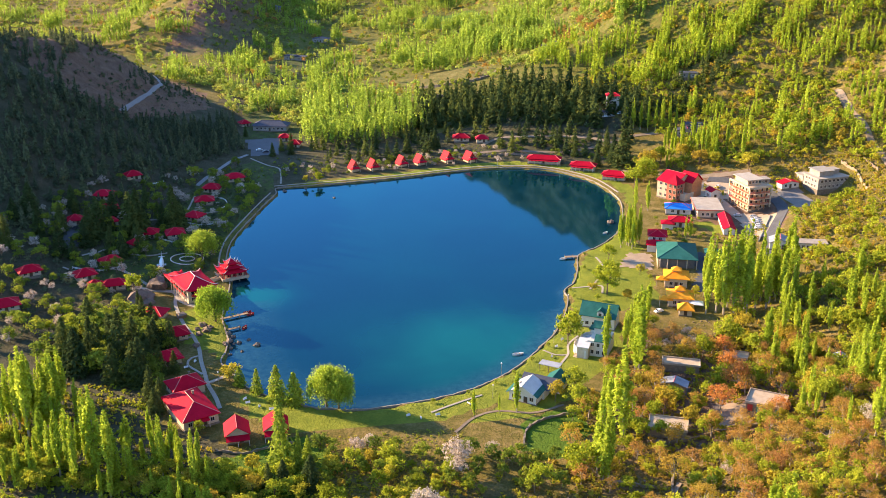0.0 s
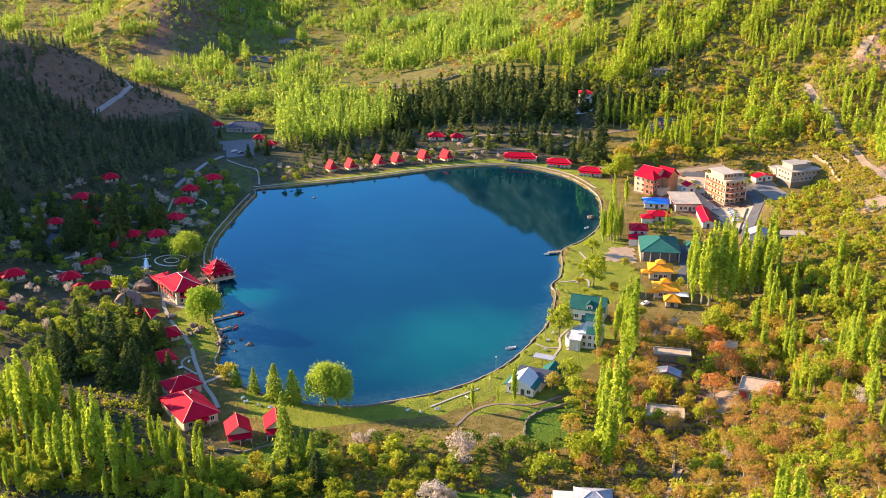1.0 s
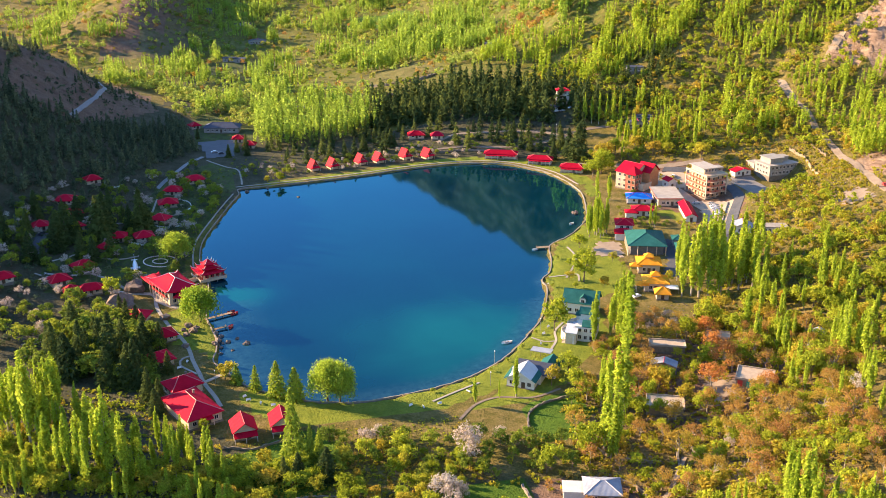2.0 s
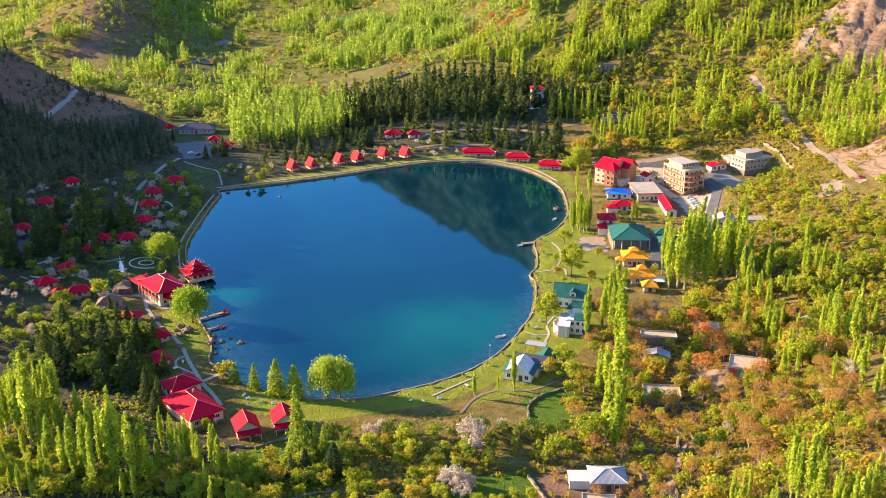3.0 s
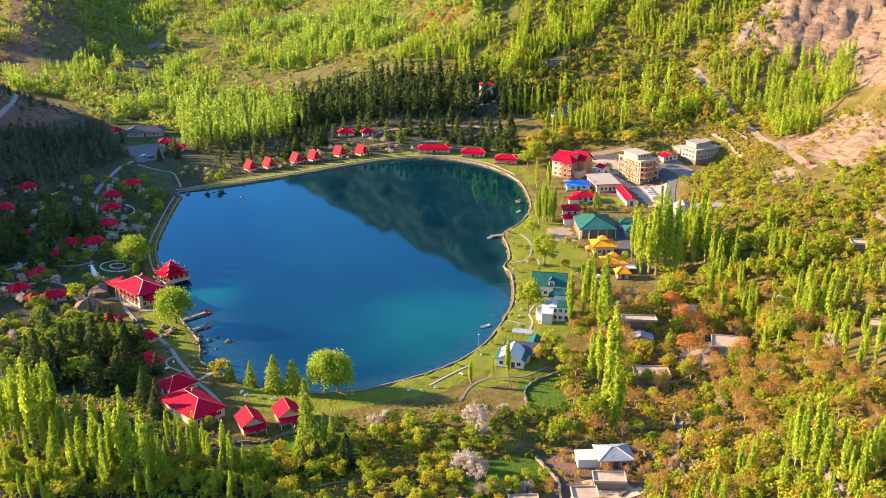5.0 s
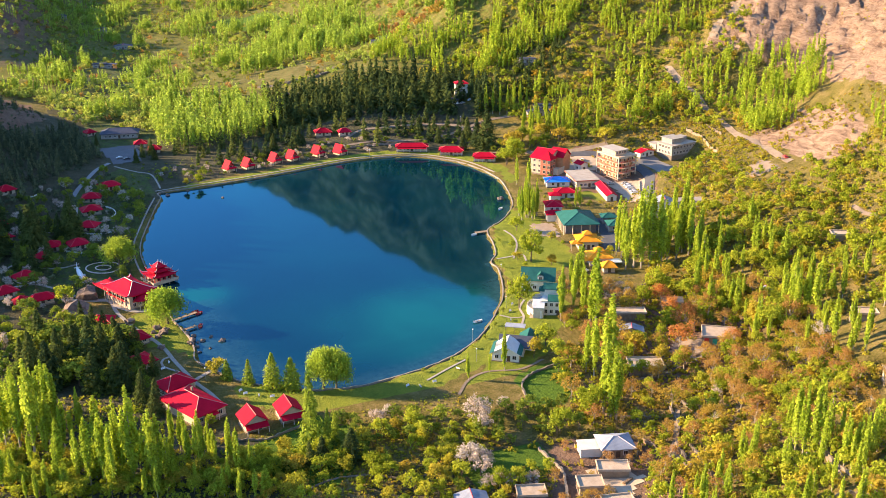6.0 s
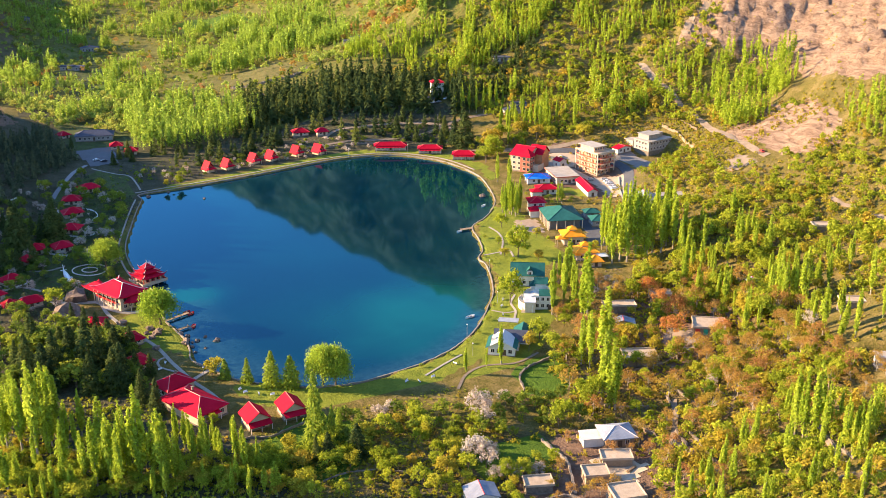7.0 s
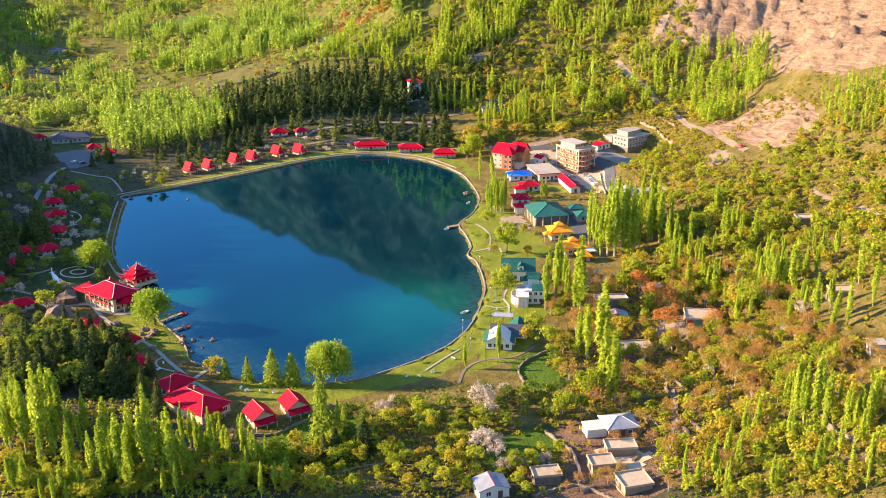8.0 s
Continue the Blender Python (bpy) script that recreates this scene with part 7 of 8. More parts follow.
for x, y, h in [(24, 108, 5), (26, 107, 5), (28, 107, 4), (31, 106, 4), (33, 105, 4), (21, 108, 5), (25, 122, 6), (26, 119, 6), (35, 144, 11), (34, 138, 10), (21, 120, 9), (47, 149, 5), (157, 121, 8), (112, 118, 5), (22, 115, 9), (26, 109, 5), (34, 104, 5), (8, 158, 7), (4, 157, 6)]:
    plant("blossom", x, y, h)

# garden trees before the hillside cottages
for i, (x, y, yaw, w, d) in enumerate(HILL_COTTAGES):
    for k, reach in ((-1, 0.5), (1, 0.45), (0, 0.75)):
        px, py = x + k * w * 0.75 + 0.8 * math.sin(3.1 * i + k), y - d * reach - 3.2 - 0.7 * math.cos(5.3 * i + k)
        if not SHORE_NEAR(px, py) and (i + k) % 3:
            plant("blossom" if (i + 2 * k) % 4 == 0 else "dark_broadleaf", px, py, random.uniform(2.6, 4.4), 1.1)
# groves near the lake, tree by tree
for x, y in spots([(150, 160), (170, 140), (226, 200), (215, 235), (190, 232), (160, 214)], 44, 5.0, 0.3, None, 96):
    plant("broadleaf", x, y, random.uniform(6, 11), 1.1)
for x, y in spots([(-104, 176), (-82, 149), (-33, 140), (-49, 166), (-74, 182), (-103, 206)], 26, 4.0, 0.3, None, 1):
    plant("poplar", x, y, random.uniform(12, 20), 1.15)
for x, y in spots([(-108, 193), (-93, 189), (-93, 214), (-108, 208)], 11, 3.4, 0.3, None, 2):
    plant("poplar", x, y, random.uniform(14, 24), 1.2)
for x, y in spots([(-81, 156), (-56, 138), (-44, 158), (-59, 170), (-75, 175)], 9, 3.4, 0.3, None, 38):
    plant("poplar", x, y, random.uniform(8, 13), 1.2)
for x, y in spots([(153, 240), (173, 232), (187, 231), (204, 259), (185, 275), (164, 262)], 24, 3.6, 0.3, None, 3):
    plant("poplar", x, y, random.uniform(20, 30), 1.0)
for x, y in spots([(99, 185), (119, 204), (133, 238), (112, 219)], 7, 4, 0.3, None, 4):
    plant("poplar", x, y, random.uniform(16, 26), 1.0)
for x, y in spots([(152, 169), (176, 144), (226, 227), (201, 244), (166, 211)], 22, 5, 0.3, 16, 5):
    plant("poplar", x, y, random.uniform(12, 22), 1.0)
for x, y in spots([(54, 70), (77, 20), (114, 51), (112, 82), (77, 69)], 26, 3.5, 0.3, 14, 6):
    plant("poplar", x, y, random.uniform(9, 16), 1.0)
for x, y in spots([(147, 148), (138, 71), (194, 117), (215, 181), (154, 170)], 24, 5, 0.3, 16, 7):
    plant("poplar", x, y, random.uniform(11, 20), 1.0)
for x, y in spots([(149, 325), (160, 318), (173, 355), (164, 366)], 4, 3, 0.3, None, 8):
    plant("poplar", x, y, random.uniform(12, 17), 1.0)
for x, y in spots([(151, 322), (160, 324), (159, 338), (151, 334)], 8, 2.4, 0.3, None, 30):
    plant("poplar", x, y, random.uniform(16, 21), 1.0)
for x, y in spots([(215, 463), (246, 419), (263, 460), (226, 486)], 18, 4, 0.3, None, 9):
    plant("poplar", x, y, random.uniform(12, 19), 1.0)
for x, y in spots([(-107, 236), (-62, 211), (-60, 244), (-85, 289), (-109, 259)], 14, 6, 0.3, None, 10):
    plant("conifer", x, y, random.uniform(7, 16), 1.35)
for x, y in spots([(-107, 236), (-62, 211), (-60, 244), (-85, 289), (-109, 259)], 52, 3.6, 0.3, None, 22):
    plant("dark_broadleaf", x, y, random.uniform(5, 12), 1.05)
for x, y in spots([(-139, 323), (-81, 343), (-62, 410), (-99, 439), (-148, 371)], 26, 6, 0.3, None, 11):
    plant("conifer", x, y, random.uniform(8, 15), 1.3)
for x, y in spots([(-28, 137), (-5, 136), (-2, 151), (-16, 167)], 3, 4, 0.3, None, 12):
    plant("conifer", x, y, random.uniform(8, 14), 1.3)
for x, y in spots([(-13, 137), (64, 123), (69, 144), (44, 153), (-8, 164)], 44, 3.4, 0.3, None, 13):
    plant("dark_broadleaf", x, y, random.uniform(3, 7), 1.0)
for x, y in spots([(-53, 135), (30, 88), (44, 108), (32, 140), (7, 153), (-24, 147)], 70, 3.8, 0.3, None, 14):
    plant("bush", x, y, random.uniform(3.5, 8), 1.0)
for x, y in spots([(-110, 187), (-109, 160), (-35, 132), (-31, 148), (-39, 155), (-70, 148), (-100, 163)], 46, 3.4, 0.3, None, 25):
    plant("bush", x, y, random.uniform(3, 7), 1.0)
for x, y in spots([(-111, 198), (-114, 167), (-47, 130), (-46, 140), (-77, 153), (-96, 186)], 26, 3.6, 0.3, None, 35):
    plant("bush", x, y, random.uniform(3, 7), 1.0)
for x, y in spots([(-111, 192), (-102, 150), (-16, 136), (-24, 153), (-40, 156), (-84, 156), (-98, 178)], 40, 3.4, 0.3, None, 36):
    plant("bush", x, y, random.uniform(3, 7), 1.0)
for x, y in spots([(65, 123), (134, 78), (188, 163), (162, 224), (120, 199), (75, 164)], 74, 4.2, 0.3, None, 15):
    plant("budding", x, y, random.uniform(6, 11), 1.0)
for x, y in spots([(102, 190), (122, 204), (134, 230), (122, 238), (114, 212), (98, 200)], 12, 3.6, 0.3, None, 91):
    plant("budding", x, y, random.uniform(4, 8), 1.0)
for x, y in spots([(100, 188), (124, 204), (136, 232), (122, 240), (114, 214), (96, 198)], 14, 3.2, 0.3, None, 92):
    plant("bush", x, y, random.uniform(3, 6.5), 1.0)
for x, y in spots([(60, 112), (80, 112), (84, 96), (58, 82), (40, 84), (26, 90), (36, 104)], 14, 3.2, 0.3, None, 93):
    plant("budding", x, y, random.uniform(3.5, 6.5), 1.0)
for x, y in spots([(188, 418), (215, 434), (262, 420), (266, 440), (215, 462), (182, 446)], 12, 5, 0.3, None, 94):
    plant("broadleaf", x, y, random.uniform(5, 9), 1.0)
for x, y in spots([(188, 418), (215, 434), (262, 420), (266, 440), (215, 462), (182, 446)], 12, 5, 0.3, None, 95):
    plant("dark_broadleaf", x, y, random.uniform(3, 6), 1.0)
for x, y in spots([(65, 123), (134, 78), (188, 163), (162, 224), (120, 199), (75, 164)], 104, 3.8, 0.3, None, 16):
    plant("broadleaf", x, y, random.uniform(4, 9), 1.0)
for x, y in spots([(49, 73), (76, 19), (154, 83), (121, 144), (94, 119)], 40, 4.5, 0.3, None, 17):
    plant("budding", x, y, random.uniform(5, 9), 1.0)
for x, y in spots([(-123, 245), (-34, 348), (-20, 438), (-40, 511), (-117, 424), (-147, 362)], 130, 4.2, 0.3, None, 19):
    plant("dark_broadleaf", x, y, random.uniform(4, 8.5), 1.0)
for x, y in spots([(-123, 245), (-34, 348), (-20, 438), (-40, 511), (-117, 424), (-147, 362)], 62, 4.5, 0.3, None, 20):
    plant("blossom", x, y, random.uniform(4, 7), 1.0)
for x, y in spots([(-12, 470), (30, 476), (104, 492), (140, 492), (190, 470), (200, 500), (120, 524), (30, 500), (-14, 500)], 84, 3.4, 0.3, None, 26):
    plant("dark_broadleaf", x, y, random.uniform(2, 5), 1.0)
for x, y in spots([(-12, 470), (30, 474), (104, 486), (140, 488), (120, 520), (30, 496), (-14, 500)], 34, 4, 0.3, None, 27):
    plant("blossom", x, y, random.uniform(2.5, 4.5), 1.0)
for x, y in spots([(112, 246), (140, 250), (150, 285), (128, 300), (116, 280)], 6, 7, 0.3, None, 28):
    plant("bush", x, y, random.uniform(3, 6), 1.0)
for x, y in spots([(176, 320), (205, 330), (200, 385), (178, 380)], 16, 4, 0.3, None, 29):
    plant("dark_broadleaf", x, y, random.uniform(2, 4.5), 1.0)
for x, y in offset_line(19, 28, 2.6) + offset_line(12, 17, 2.8):
    plant("dark_broadleaf", x, y, random.uniform(1.3, 2.2))


# ---- woods and scrub too far off to count ----
def wood(name, label, category, shapes, tall, mat, places):
    """Many small trees in one mesh."""
    r = np.random.default_rng(len(places))
    vs, qs, ts, k = [], [], [], 0
    for x, y, h in places:
        v, q = shapes[r.integers(len(shapes))]
        a, s = r.uniform(0, 2 * math.pi), h / tall
        c, n = math.cos(a), math.sin(a)
        wide = s * r.uniform(0.85, 1.2) * (1.2 if tall == 20.0 else 1.0)
        w = np.stack([(v[:, 0] * c - v[:, 1] * n) * wide + x, (v[:, 0] * n + v[:, 1] * c) * wide + y, v[:, 2] * s - 0.3], 1)
        w[:, 2] += on_ground(x, y)
        vs.append(w)
        qs.append(q + k)
        ts.append(np.full(len(v), r.uniform(0, 1), np.float32))
        k += len(v)
    me = fast_mesh(name, np.vstack(vs), np.vstack(qs), mat)
    me.attributes.new("tree", "FLOAT", "POINT").data.foreach_set("value", np.concatenate(ts))
    tagged(piece(name, me), label, category, kind="stuff")


rng = np.random.default_rng(23)
FAR_POPLAR = [poplar_crown(rng, 84, 0.74, 20.0, 5) for _ in range(7)]
FAR_CONIFER = [conifer_crown(rng, 120, 1.4) for _ in range(5)]
MID_ROUND = [round_crown(rng, 220, 0.50, 8.0, 18)[:2] for _ in range(6)]
FAR_ROUND = [round_crown(rng, 78, 0.76, 8.0, 11)[:2] for _ in range(7)]
BUSH = [round_crown(rng, 34, 0.42, 3.0, 7)[:2] for _ in range(6)]
for v, q in BUSH:
    v[:, 2] -= 0.9


def tall_by(places, lo, hi, seed):
    r = np.random.default_rng(seed)
    return [(x, y, r.uniform(lo, hi)) for x, y in places]


def clear(p, wide=0.3):
    """Which of many places are clear of water, houses and ways."""
    ok = ~inside_of(SHORE, p[:, 0], p[:, 1])
    for a, b, r in KEEP_OUT:
        ok &= (p[:, 0] - a) ** 2 + (p[:, 1] - b) ** 2 > (r + wide) ** 2
    for line, w in WAYS:
        for a, b in zip(line[:-1], line[1:]):
            d = b - a
            u = np.clip(((p - a) @ d) / (d @ d), 0, 1)
            ok &= np.hypot(*(p - a - u[:, None] * d).T) > w / 2 + 0.6 + wide
    return ok


def spread(loop, count, gap, seed, clump=None):
    """As spots, for thousands of places at once."""
    r = np.random.default_rng(seed)
    lp = np.array(loop, float)
    p = r.uniform(lp.min(0), lp.max(0), (count * 9, 2))
    p = p[inside_of(lp, p[:, 0], p[:, 1])]
    if clump:
        pattern = np.array([noise.noise(Vector((x / clump, y / clump, seed * 3.7))) for x, y in p])
        p = p[pattern > r.uniform(-0.3, 0.25, len(p))]
    p = p[clear(p)]
    cells, out = {}, []
    for x, y in p:
        c = (int(x // gap), int(y // gap))
        if any((x - a) ** 2 + (y - b) ** 2 < gap * gap for i in (-1, 0, 1) for j in (-1, 0, 1) for a, b in cells.get((c[0] + i, c[1] + j), ())):
            continue
        cells.setdefault(c, []).append((x, y))
        out.append((x, y))
        if len(out) == count:
            break
    return out


def stands(loop, count, seed, lo=11, hi=18, length=(8, 34), rows=3, gap=3.3):
    """Poplars planted in close rows along field edges: places with a height that each stand shares."""
    r = np.random.default_rng(seed)
    out = []
    for x, y in spread(loop, count, 7.0, seed):
        turn, run, h = r.normal(0.35, 0.7), r.uniform(*length), r.uniform(lo, hi)
        for k in range(r.integers(1, rows + 1)):
            u = np.arange(-run / 2, run / 2, gap) + r.uniform(-0.9, 0.9, len(np.arange(-run / 2, run / 2, gap)))
            v = k * gap + r.uniform(-0.8, 0.8, len(u))
            out += [(x + a * math.cos(turn) - b * math.sin(turn), y + a * math.sin(turn) + b * math.cos(turn), h * r.uniform(0.62, 1.15)) for a, b in zip(u, v)]
    p = np.array([q[:2] for q in out])
    return [q for q, ok in zip(out, clear(p)) if ok]


VALLEY = [(-330, 900), (-150, 790), (-60, 745), (-30, 640), (0, 600), (60, 640), (130, 640), (190, 640), (270, 600), (330, 560), (420, 640), (380, 1000), (300, 1350), (-60, 1400), (-380, 1400)]
wood("poplar_wood", "dense stands of bright green poplars on the eastern slope", "wood", FAR_POPLAR, 20.0, POPLAR_LEAF,
     stands([(185, 628), (230, 576), (268, 545), (310, 520), (340, 520), (300, 580), (262, 620), (205, 668)], 36, 133, 12, 18)
     + stands([(234, 479), (281, 425), (327, 400), (345, 434), (300, 508), (262, 518)], 20, 134, 11, 19, (6, 20), 2)
     + tall_by(spots([(324, 270), (341, 243), (299, 206), (296, 232)], 60, 3.4, 0.3, None, 79), 9, 15, 79)
     + stands([(338, 446), (312, 345), (328, 316), (352, 328), (380, 370), (378, 406), (352, 430)], 40, 136, 12, 19, (8, 22), 2, 3.4)
     + stands([(306, 505), (345, 440), (372, 450), (420, 520), (380, 560), (330, 540)], 34, 137, 11, 18, (8, 26), 2))
wood("valley_poplar_wood", "pale green poplar stands beyond the lake", "wood", FAR_POPLAR, 20.0, FAR_LEAF,
     tall_by(spots([(0, 548), (40, 540), (84, 566), (96, 590), (92, 634), (51, 660), (8, 640)], 300, 2.9, 0.3, None, 31), 13, 22, 31)
     + stands(VALLEY, 180, 232, 13, 22, (8, 40), 3) + stands([(-60, 760), (-20, 690), (20, 660), (60, 680), (60, 800), (10, 1000), (-60, 900)], 12, 233, 14, 20, (6, 16), 3)
     + stands([(100, 830), (180, 740), (260, 620), (300, 640), (250, 800), (200, 960)], 40, 234, 15, 23))
wood("conifer_wood", "dark conifer wood behind the far shore", "wood", FAR_CONIFER, 15.0, CONIFER_LEAF,
     tall_by(spread([(80, 575), (111, 566), (141, 552), (169, 537), (197, 520), (224, 500), (236, 528), (212, 570), (168, 612), (138, 618), (92, 632)], 190, 5.0, 41), 10, 22, 41)
     + tall_by(spread([(10, 498), (60, 506), (110, 530), (108, 556), (80, 570), (40, 540), (6, 544)], 40, 5.0, 44), 7, 14, 44)
     + tall_by(spread([(112, 506), (150, 492), (198, 482), (222, 498), (197, 516), (165, 532), (118, 548)], 22, 8.0, 47), 8, 16, 47)
     + tall_by(spread([(238, 520), (262, 500), (300, 520), (270, 560)], 40, 4.0, 45), 7, 13, 45))
wood("hill_conifer_wood", "grey-green conifers up the shaded hill, shade put into their colour", "wood", FAR_CONIFER, 15.0, SHADED_LEAF,
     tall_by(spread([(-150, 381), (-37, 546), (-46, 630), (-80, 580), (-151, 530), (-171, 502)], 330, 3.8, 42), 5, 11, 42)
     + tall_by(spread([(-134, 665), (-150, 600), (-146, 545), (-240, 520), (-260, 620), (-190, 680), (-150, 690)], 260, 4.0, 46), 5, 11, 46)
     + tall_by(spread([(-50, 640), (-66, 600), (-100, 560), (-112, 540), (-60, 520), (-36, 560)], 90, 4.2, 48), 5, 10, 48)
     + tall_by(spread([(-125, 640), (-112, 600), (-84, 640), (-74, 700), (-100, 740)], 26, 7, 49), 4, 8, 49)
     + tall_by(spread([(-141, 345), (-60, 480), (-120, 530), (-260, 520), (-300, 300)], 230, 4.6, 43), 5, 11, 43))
wood("valley_wood", "pale green trees across the far valley", "wood", FAR_ROUND, 8.0, VALLEY_LEAF,
     tall_by(spread(VALLEY, 2600, 4.2, 51, 50), 4, 9.5, 51) + tall_by(spread([(-25, 690), (0, 600), (10, 560), (30, 640), (40, 720), (10, 730)], 90, 4.5, 57), 6, 10, 57) + tall_by(spread([(-110, 785), (-62, 735), (-50, 650), (-30, 640), (-20, 720), (-60, 790)], 90, 4.0, 58), 5, 9, 58))
wood("brown_valley_wood", "rust and brown budding trees among far fields", "wood", FAR_ROUND, 8.0, AUTUMN_LEAF,
     tall_by(spread(VALLEY, 330, 5.0, 59, 45), 4, 8, 59) + tall_by(spread([(205, 690), (250, 660), (290, 640), (260, 760), (215, 760)], 60, 5, 60), 6, 10, 60))
wood("broadleaf_wood", "mixed yellow-green trees on the eastern slope", "wood", FAR_ROUND, 8.0, BROAD_LEAF,
     tall_by(spread([(226, 520), (200, 600), (270, 600), (360, 560), (440, 540), (385, 440), (335, 400), (330, 300), (300, 400), (240, 430)], 1500, 3.6, 52), 3, 8, 52) + tall_by(spots([(241, 334), (283, 360), (266, 293), (270, 268), (293, 264), (301, 260), (227, 175), (191, 251)], 80, 4, 0.3, 18, 56), 2.5, 6, 56))
wood("slope_undergrowth", "dark green trees between the eastern poplars", "wood", FAR_ROUND, 8.0, DARK_LEAF,
     tall_by(spread([(226, 490), (200, 600), (270, 600), (360, 540), (385, 450), (335, 410), (290, 420)], 240, 4.4, 152, 26), 3, 7, 152) + tall_by(spread(VALLEY, 1500, 4.6, 153, 60), 3, 7.5, 153))
wood("slope_wood", "rounded yellow-green trees crowding the eastern slope", "wood", MID_ROUND, 8.0, BROAD_LEAF,
     tall_by(spots([(241, 334), (283, 360), (266, 293), (270, 268), (293, 264), (301, 260), (227, 175), (191, 251)], 130, 4.2, 0.3, 20, 37), 3, 8, 37) + tall_by(spots([(301, 262), (329, 232), (219, 137), (258, 227)], 80, 4, 0.3, 20, 39), 3, 8, 39) + tall_by(spots([(85, 117), (123, 57), (75, 17), (51, 68)], 120, 3.2, 0.3, 18, 40), 3, 8, 40) + tall_by(spots([(147, 211), (184, 109), (289, 199), (247, 254), (171, 247)], 150, 4.2, 0.3, 26, 21), 4, 9, 21) + tall_by(spots([(49, 73), (76, 19), (154, 83), (121, 144), (94, 119)], 90, 3.6, 0.3, None, 18), 4, 8, 18))
wood("hill_wood", "grey-green scrub on the shaded slope, shade put into its colour", "wood", FAR_ROUND, 8.0, SHADED_LEAF,
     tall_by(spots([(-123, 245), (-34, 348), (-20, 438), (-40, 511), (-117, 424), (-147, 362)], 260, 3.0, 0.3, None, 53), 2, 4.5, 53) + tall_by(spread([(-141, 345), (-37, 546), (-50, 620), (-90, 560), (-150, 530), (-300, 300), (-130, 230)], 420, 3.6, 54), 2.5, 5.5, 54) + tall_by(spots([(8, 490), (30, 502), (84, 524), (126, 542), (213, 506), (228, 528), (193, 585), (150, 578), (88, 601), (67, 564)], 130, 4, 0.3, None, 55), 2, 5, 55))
wood("scrub", "low dry scrub bushes on slopes and plots", "scrub", BUSH, 3.0, SCRUB_LEAF,
     tall_by(spots([(120, 60), (320, 150), (345, 420), (300, 520), (230, 470), (180, 250), (100, 160), (40, 140), (40, 90)], 1500, 2.8, 0.3, 30, 61), 1.5, 4.4, 61) + tall_by(spots(VALLEY, 1500, 5, 0.3, None, 62), 1.8, 4, 62) + tall_by(spots([(65, 123), (134, 78), (188, 163), (162, 224), (120, 199), (75, 164)], 1000, 1.8, 0.3, None, 63), 1.5, 4.2, 63) + tall_by(spots([(-53, 135), (30, 88), (44, 108), (32, 140), (7, 153), (-24, 147)], 420, 2.0, 0.3, None, 72), 1.2, 3.2, 72) + tall_by(spots([(241, 334), (283, 360), (266, 293), (270, 268), (293, 264), (301, 260), (227, 175), (191, 251)], 480, 2.2, 0.3, 16, 73), 1, 3.2, 73) + tall_by(spots([(301, 262), (329, 232), (219, 137), (258, 227)], 320, 2.2, 0.3, 16, 77), 1, 3.4, 77) + tall_by(spots([(147, 211), (184, 109), (289, 199), (247, 254), (171, 247)], 520, 2.6, 0.3, None, 68), 1.5, 3.8, 68) + tall_by(spots([(230, 300), (290, 292), (318, 400), (300, 440), (262, 400), (290, 350), (250, 340)], 600, 2.2, 0.3, None, 69), 1.5, 4, 69) + tall_by(spots([(286, 250), (330, 240), (346, 290), (330, 350), (318, 262), (300, 245)], 120, 3, 0.3, None, 70), 1.5, 3.5, 70) + tall_by(spots([(285, 200), (345, 230), (340, 120), (240, 100), (220, 160)], 300, 3.2, 0.3, None, 71), 1.8, 4.5, 71) + tall_by(spots([(345, 300), (420, 300), (520, 500), (480, 700), (360, 520)], 260, 6, 0.3, 40, 64), 1.2, 3, 64))
wood("hill_scrub", "sparse dark scrub on the bare shaded hill", "scrub", BUSH, 3.0, SHADED_LEAF,
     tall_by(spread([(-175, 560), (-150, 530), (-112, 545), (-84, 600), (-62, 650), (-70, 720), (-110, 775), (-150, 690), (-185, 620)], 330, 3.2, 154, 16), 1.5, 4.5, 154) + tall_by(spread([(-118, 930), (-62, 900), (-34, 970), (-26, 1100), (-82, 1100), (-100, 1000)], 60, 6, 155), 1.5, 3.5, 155))
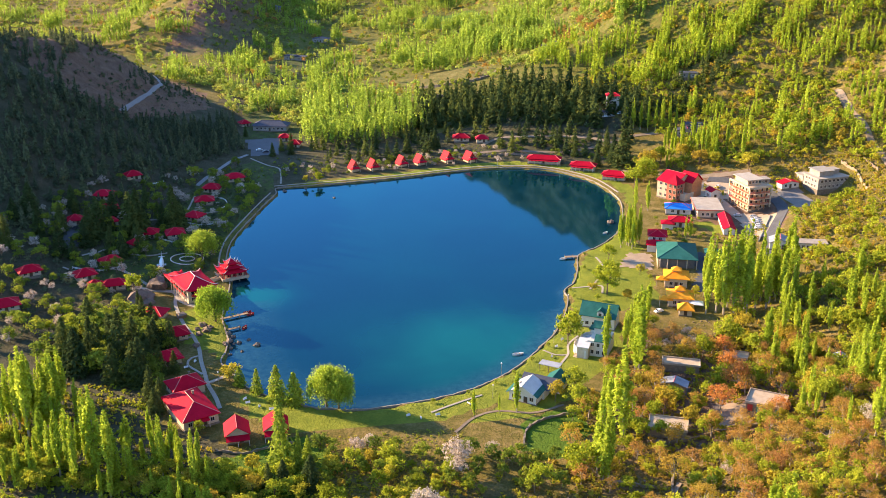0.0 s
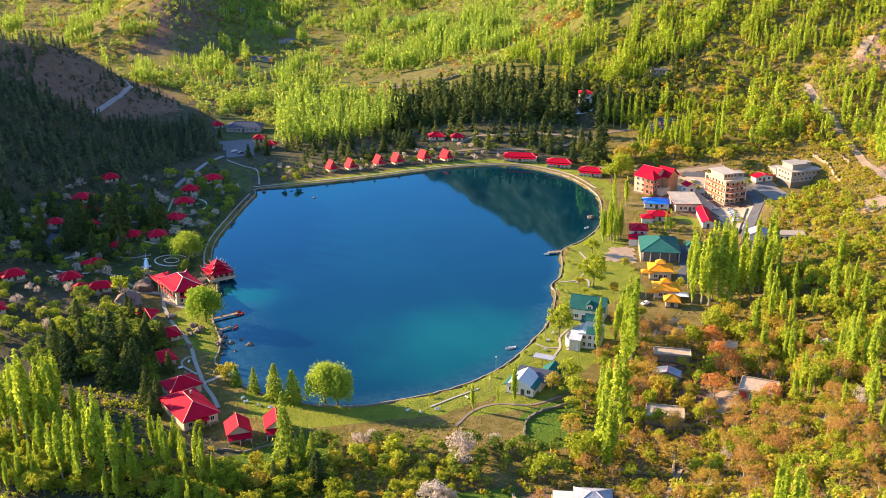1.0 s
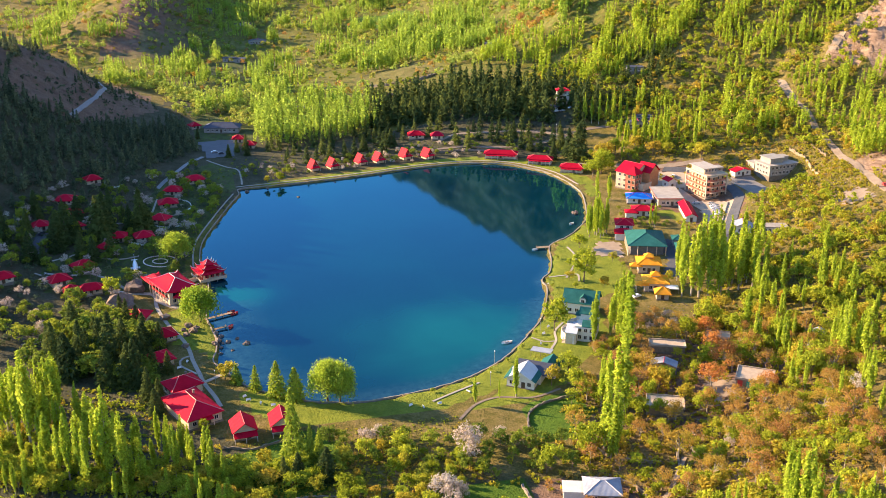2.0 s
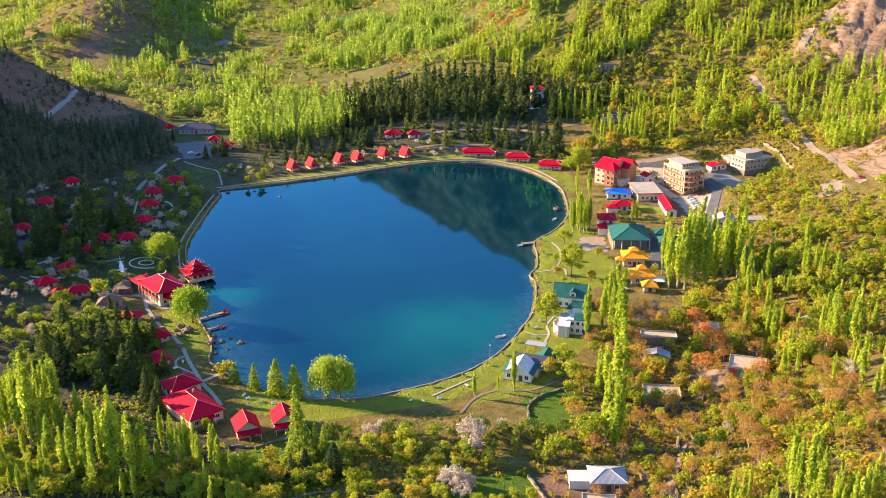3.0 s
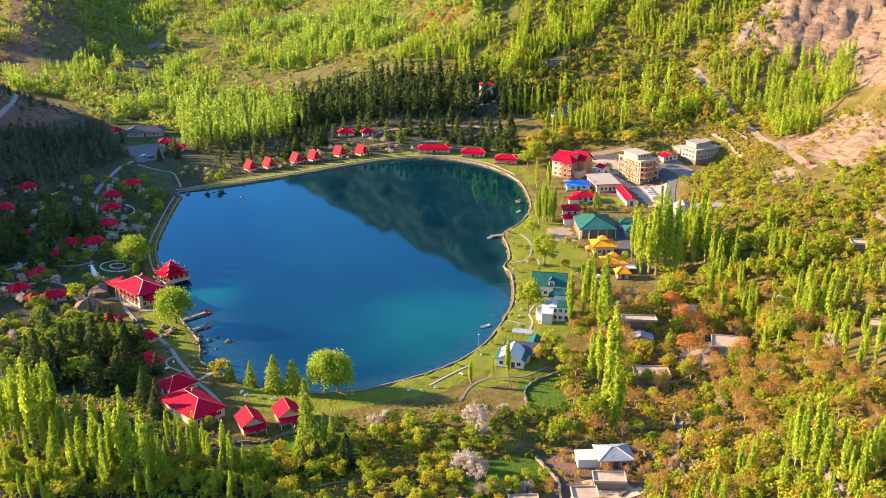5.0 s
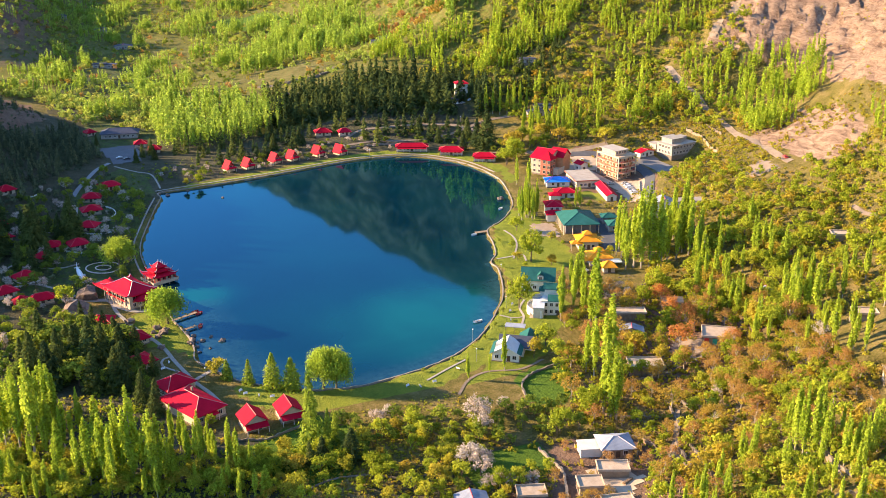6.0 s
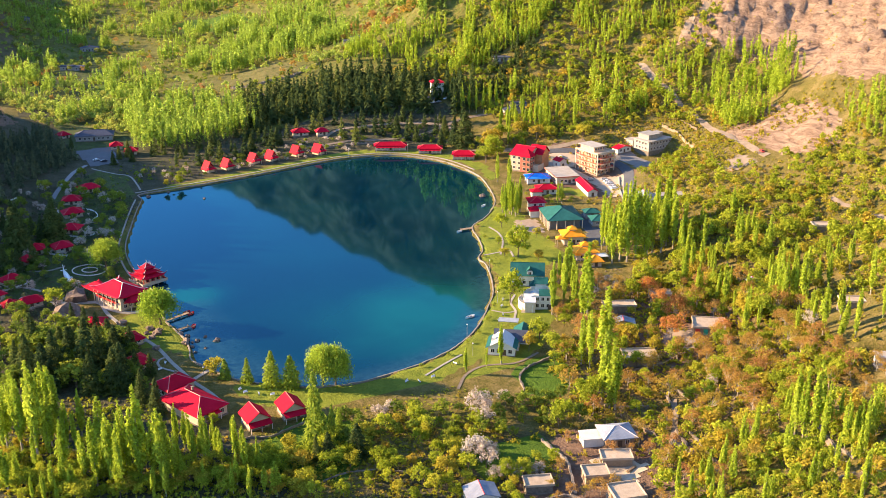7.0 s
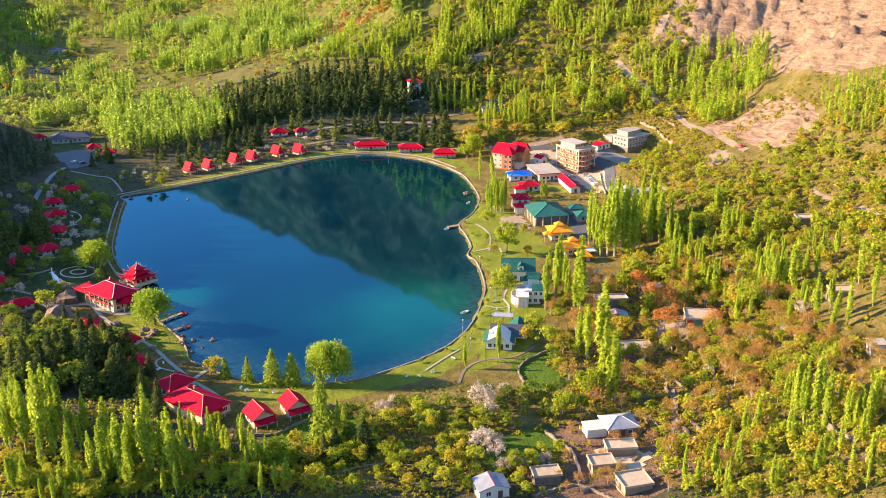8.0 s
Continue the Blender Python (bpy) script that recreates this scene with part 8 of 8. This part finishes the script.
wood("grove_undergrowth", "green bushes below the poplar grove", "scrub", BUSH, 3.0, BROAD_LEAF,
     tall_by(spots([(-40, 165), (-12, 168), (40, 168), (40, 100), (-50, 110)], 1100, 1.4, 0.3, None, 65), 0.6, 1.7, 65) + tall_by(spread([(-62, 212), (-110, 225), (-125, 160), (-60, 160), (-57, 186)], 420, 1.9, 156), 1.0, 3.2, 156) + tall_by(spots([(-110, 215), (-62, 205), (-40, 165), (-30, 130), (-130, 130)], 420, 2.2, 0.3, None, 67), 1.2, 3.5, 67) + tall_by(spots([(-110, 187), (-109, 160), (-35, 132), (-31, 148), (-39, 155), (-70, 148), (-100, 163)], 300, 1.8, 0.3, None, 75), 1.2, 3, 75) + tall_by(spots([(-111, 198), (-114, 167), (-47, 130), (-46, 140), (-77, 153), (-96, 186)], 200, 1.8, 0.3, None, 76), 1.2, 3, 76))
wood("undergrowth", "green orchard undergrowth below the lawn", "scrub", BUSH, 3.0, DARK_LEAF,
     tall_by(spots([(85, 117), (123, 57), (75, 17), (51, 68)], 420, 1.8, 0.3, None, 78), 1, 3, 78) + tall_by(spots([(-34, 478), (30, 478), (110, 500), (190, 480), (200, 520), (100, 530), (-20, 520)], 200, 3.5, 0.3, None, 66), 0.9, 2.4, 66))


# ---- loose stones ----
def stones(name, label, loop, count, lo, hi, mat, seed):
    r = np.random.default_rng(seed)
    base, faces = box_data(1, 1, 0.8)
    base, faces = np.array(base), np.array(faces)
    vs, qs, k = [], [], 0
    for x, y in spots(loop, count, 0.9, 0.0, 9.0, seed):
        s, a = r.uniform(lo, hi), r.uniform(0, 6.3)
        v = base * (s * r.uniform(0.7, 1.3, 3)) + r.uniform(-0.2, 0.2, base.shape) * s
        v = np.stack([v[:, 0] * math.cos(a) - v[:, 1] * math.sin(a) + x, v[:, 0] * math.sin(a) + v[:, 1] * math.cos(a) + y, v[:, 2] + on_ground(x, y) - 0.25 * s], 1)
        vs.append(v)
        qs.append(faces + k)
        k += len(v)
    tagged(piece(name, fast_mesh(name, np.vstack(vs), np.vstack(qs), mat)), label, "stones", kind="stuff")


stones("rubble", "grey building rubble beside the tea houses", [(120, 214), (128, 236), (152, 240), (162, 226), (140, 204)], 140, 0.2, 0.6, STONE, 81)
stones("slope_stones", "loose stones on the dry eastern slope", [(236, 300), (285, 298), (300, 345), (292, 400), (262, 352), (244, 338)], 240, 0.2, 0.7, STONE, 82)
stones("village_stones", "loose stones between village plots", [(60, 70), (110, 60), (170, 130), (120, 150), (80, 120)], 240, 0.2, 0.6, STONE, 83)
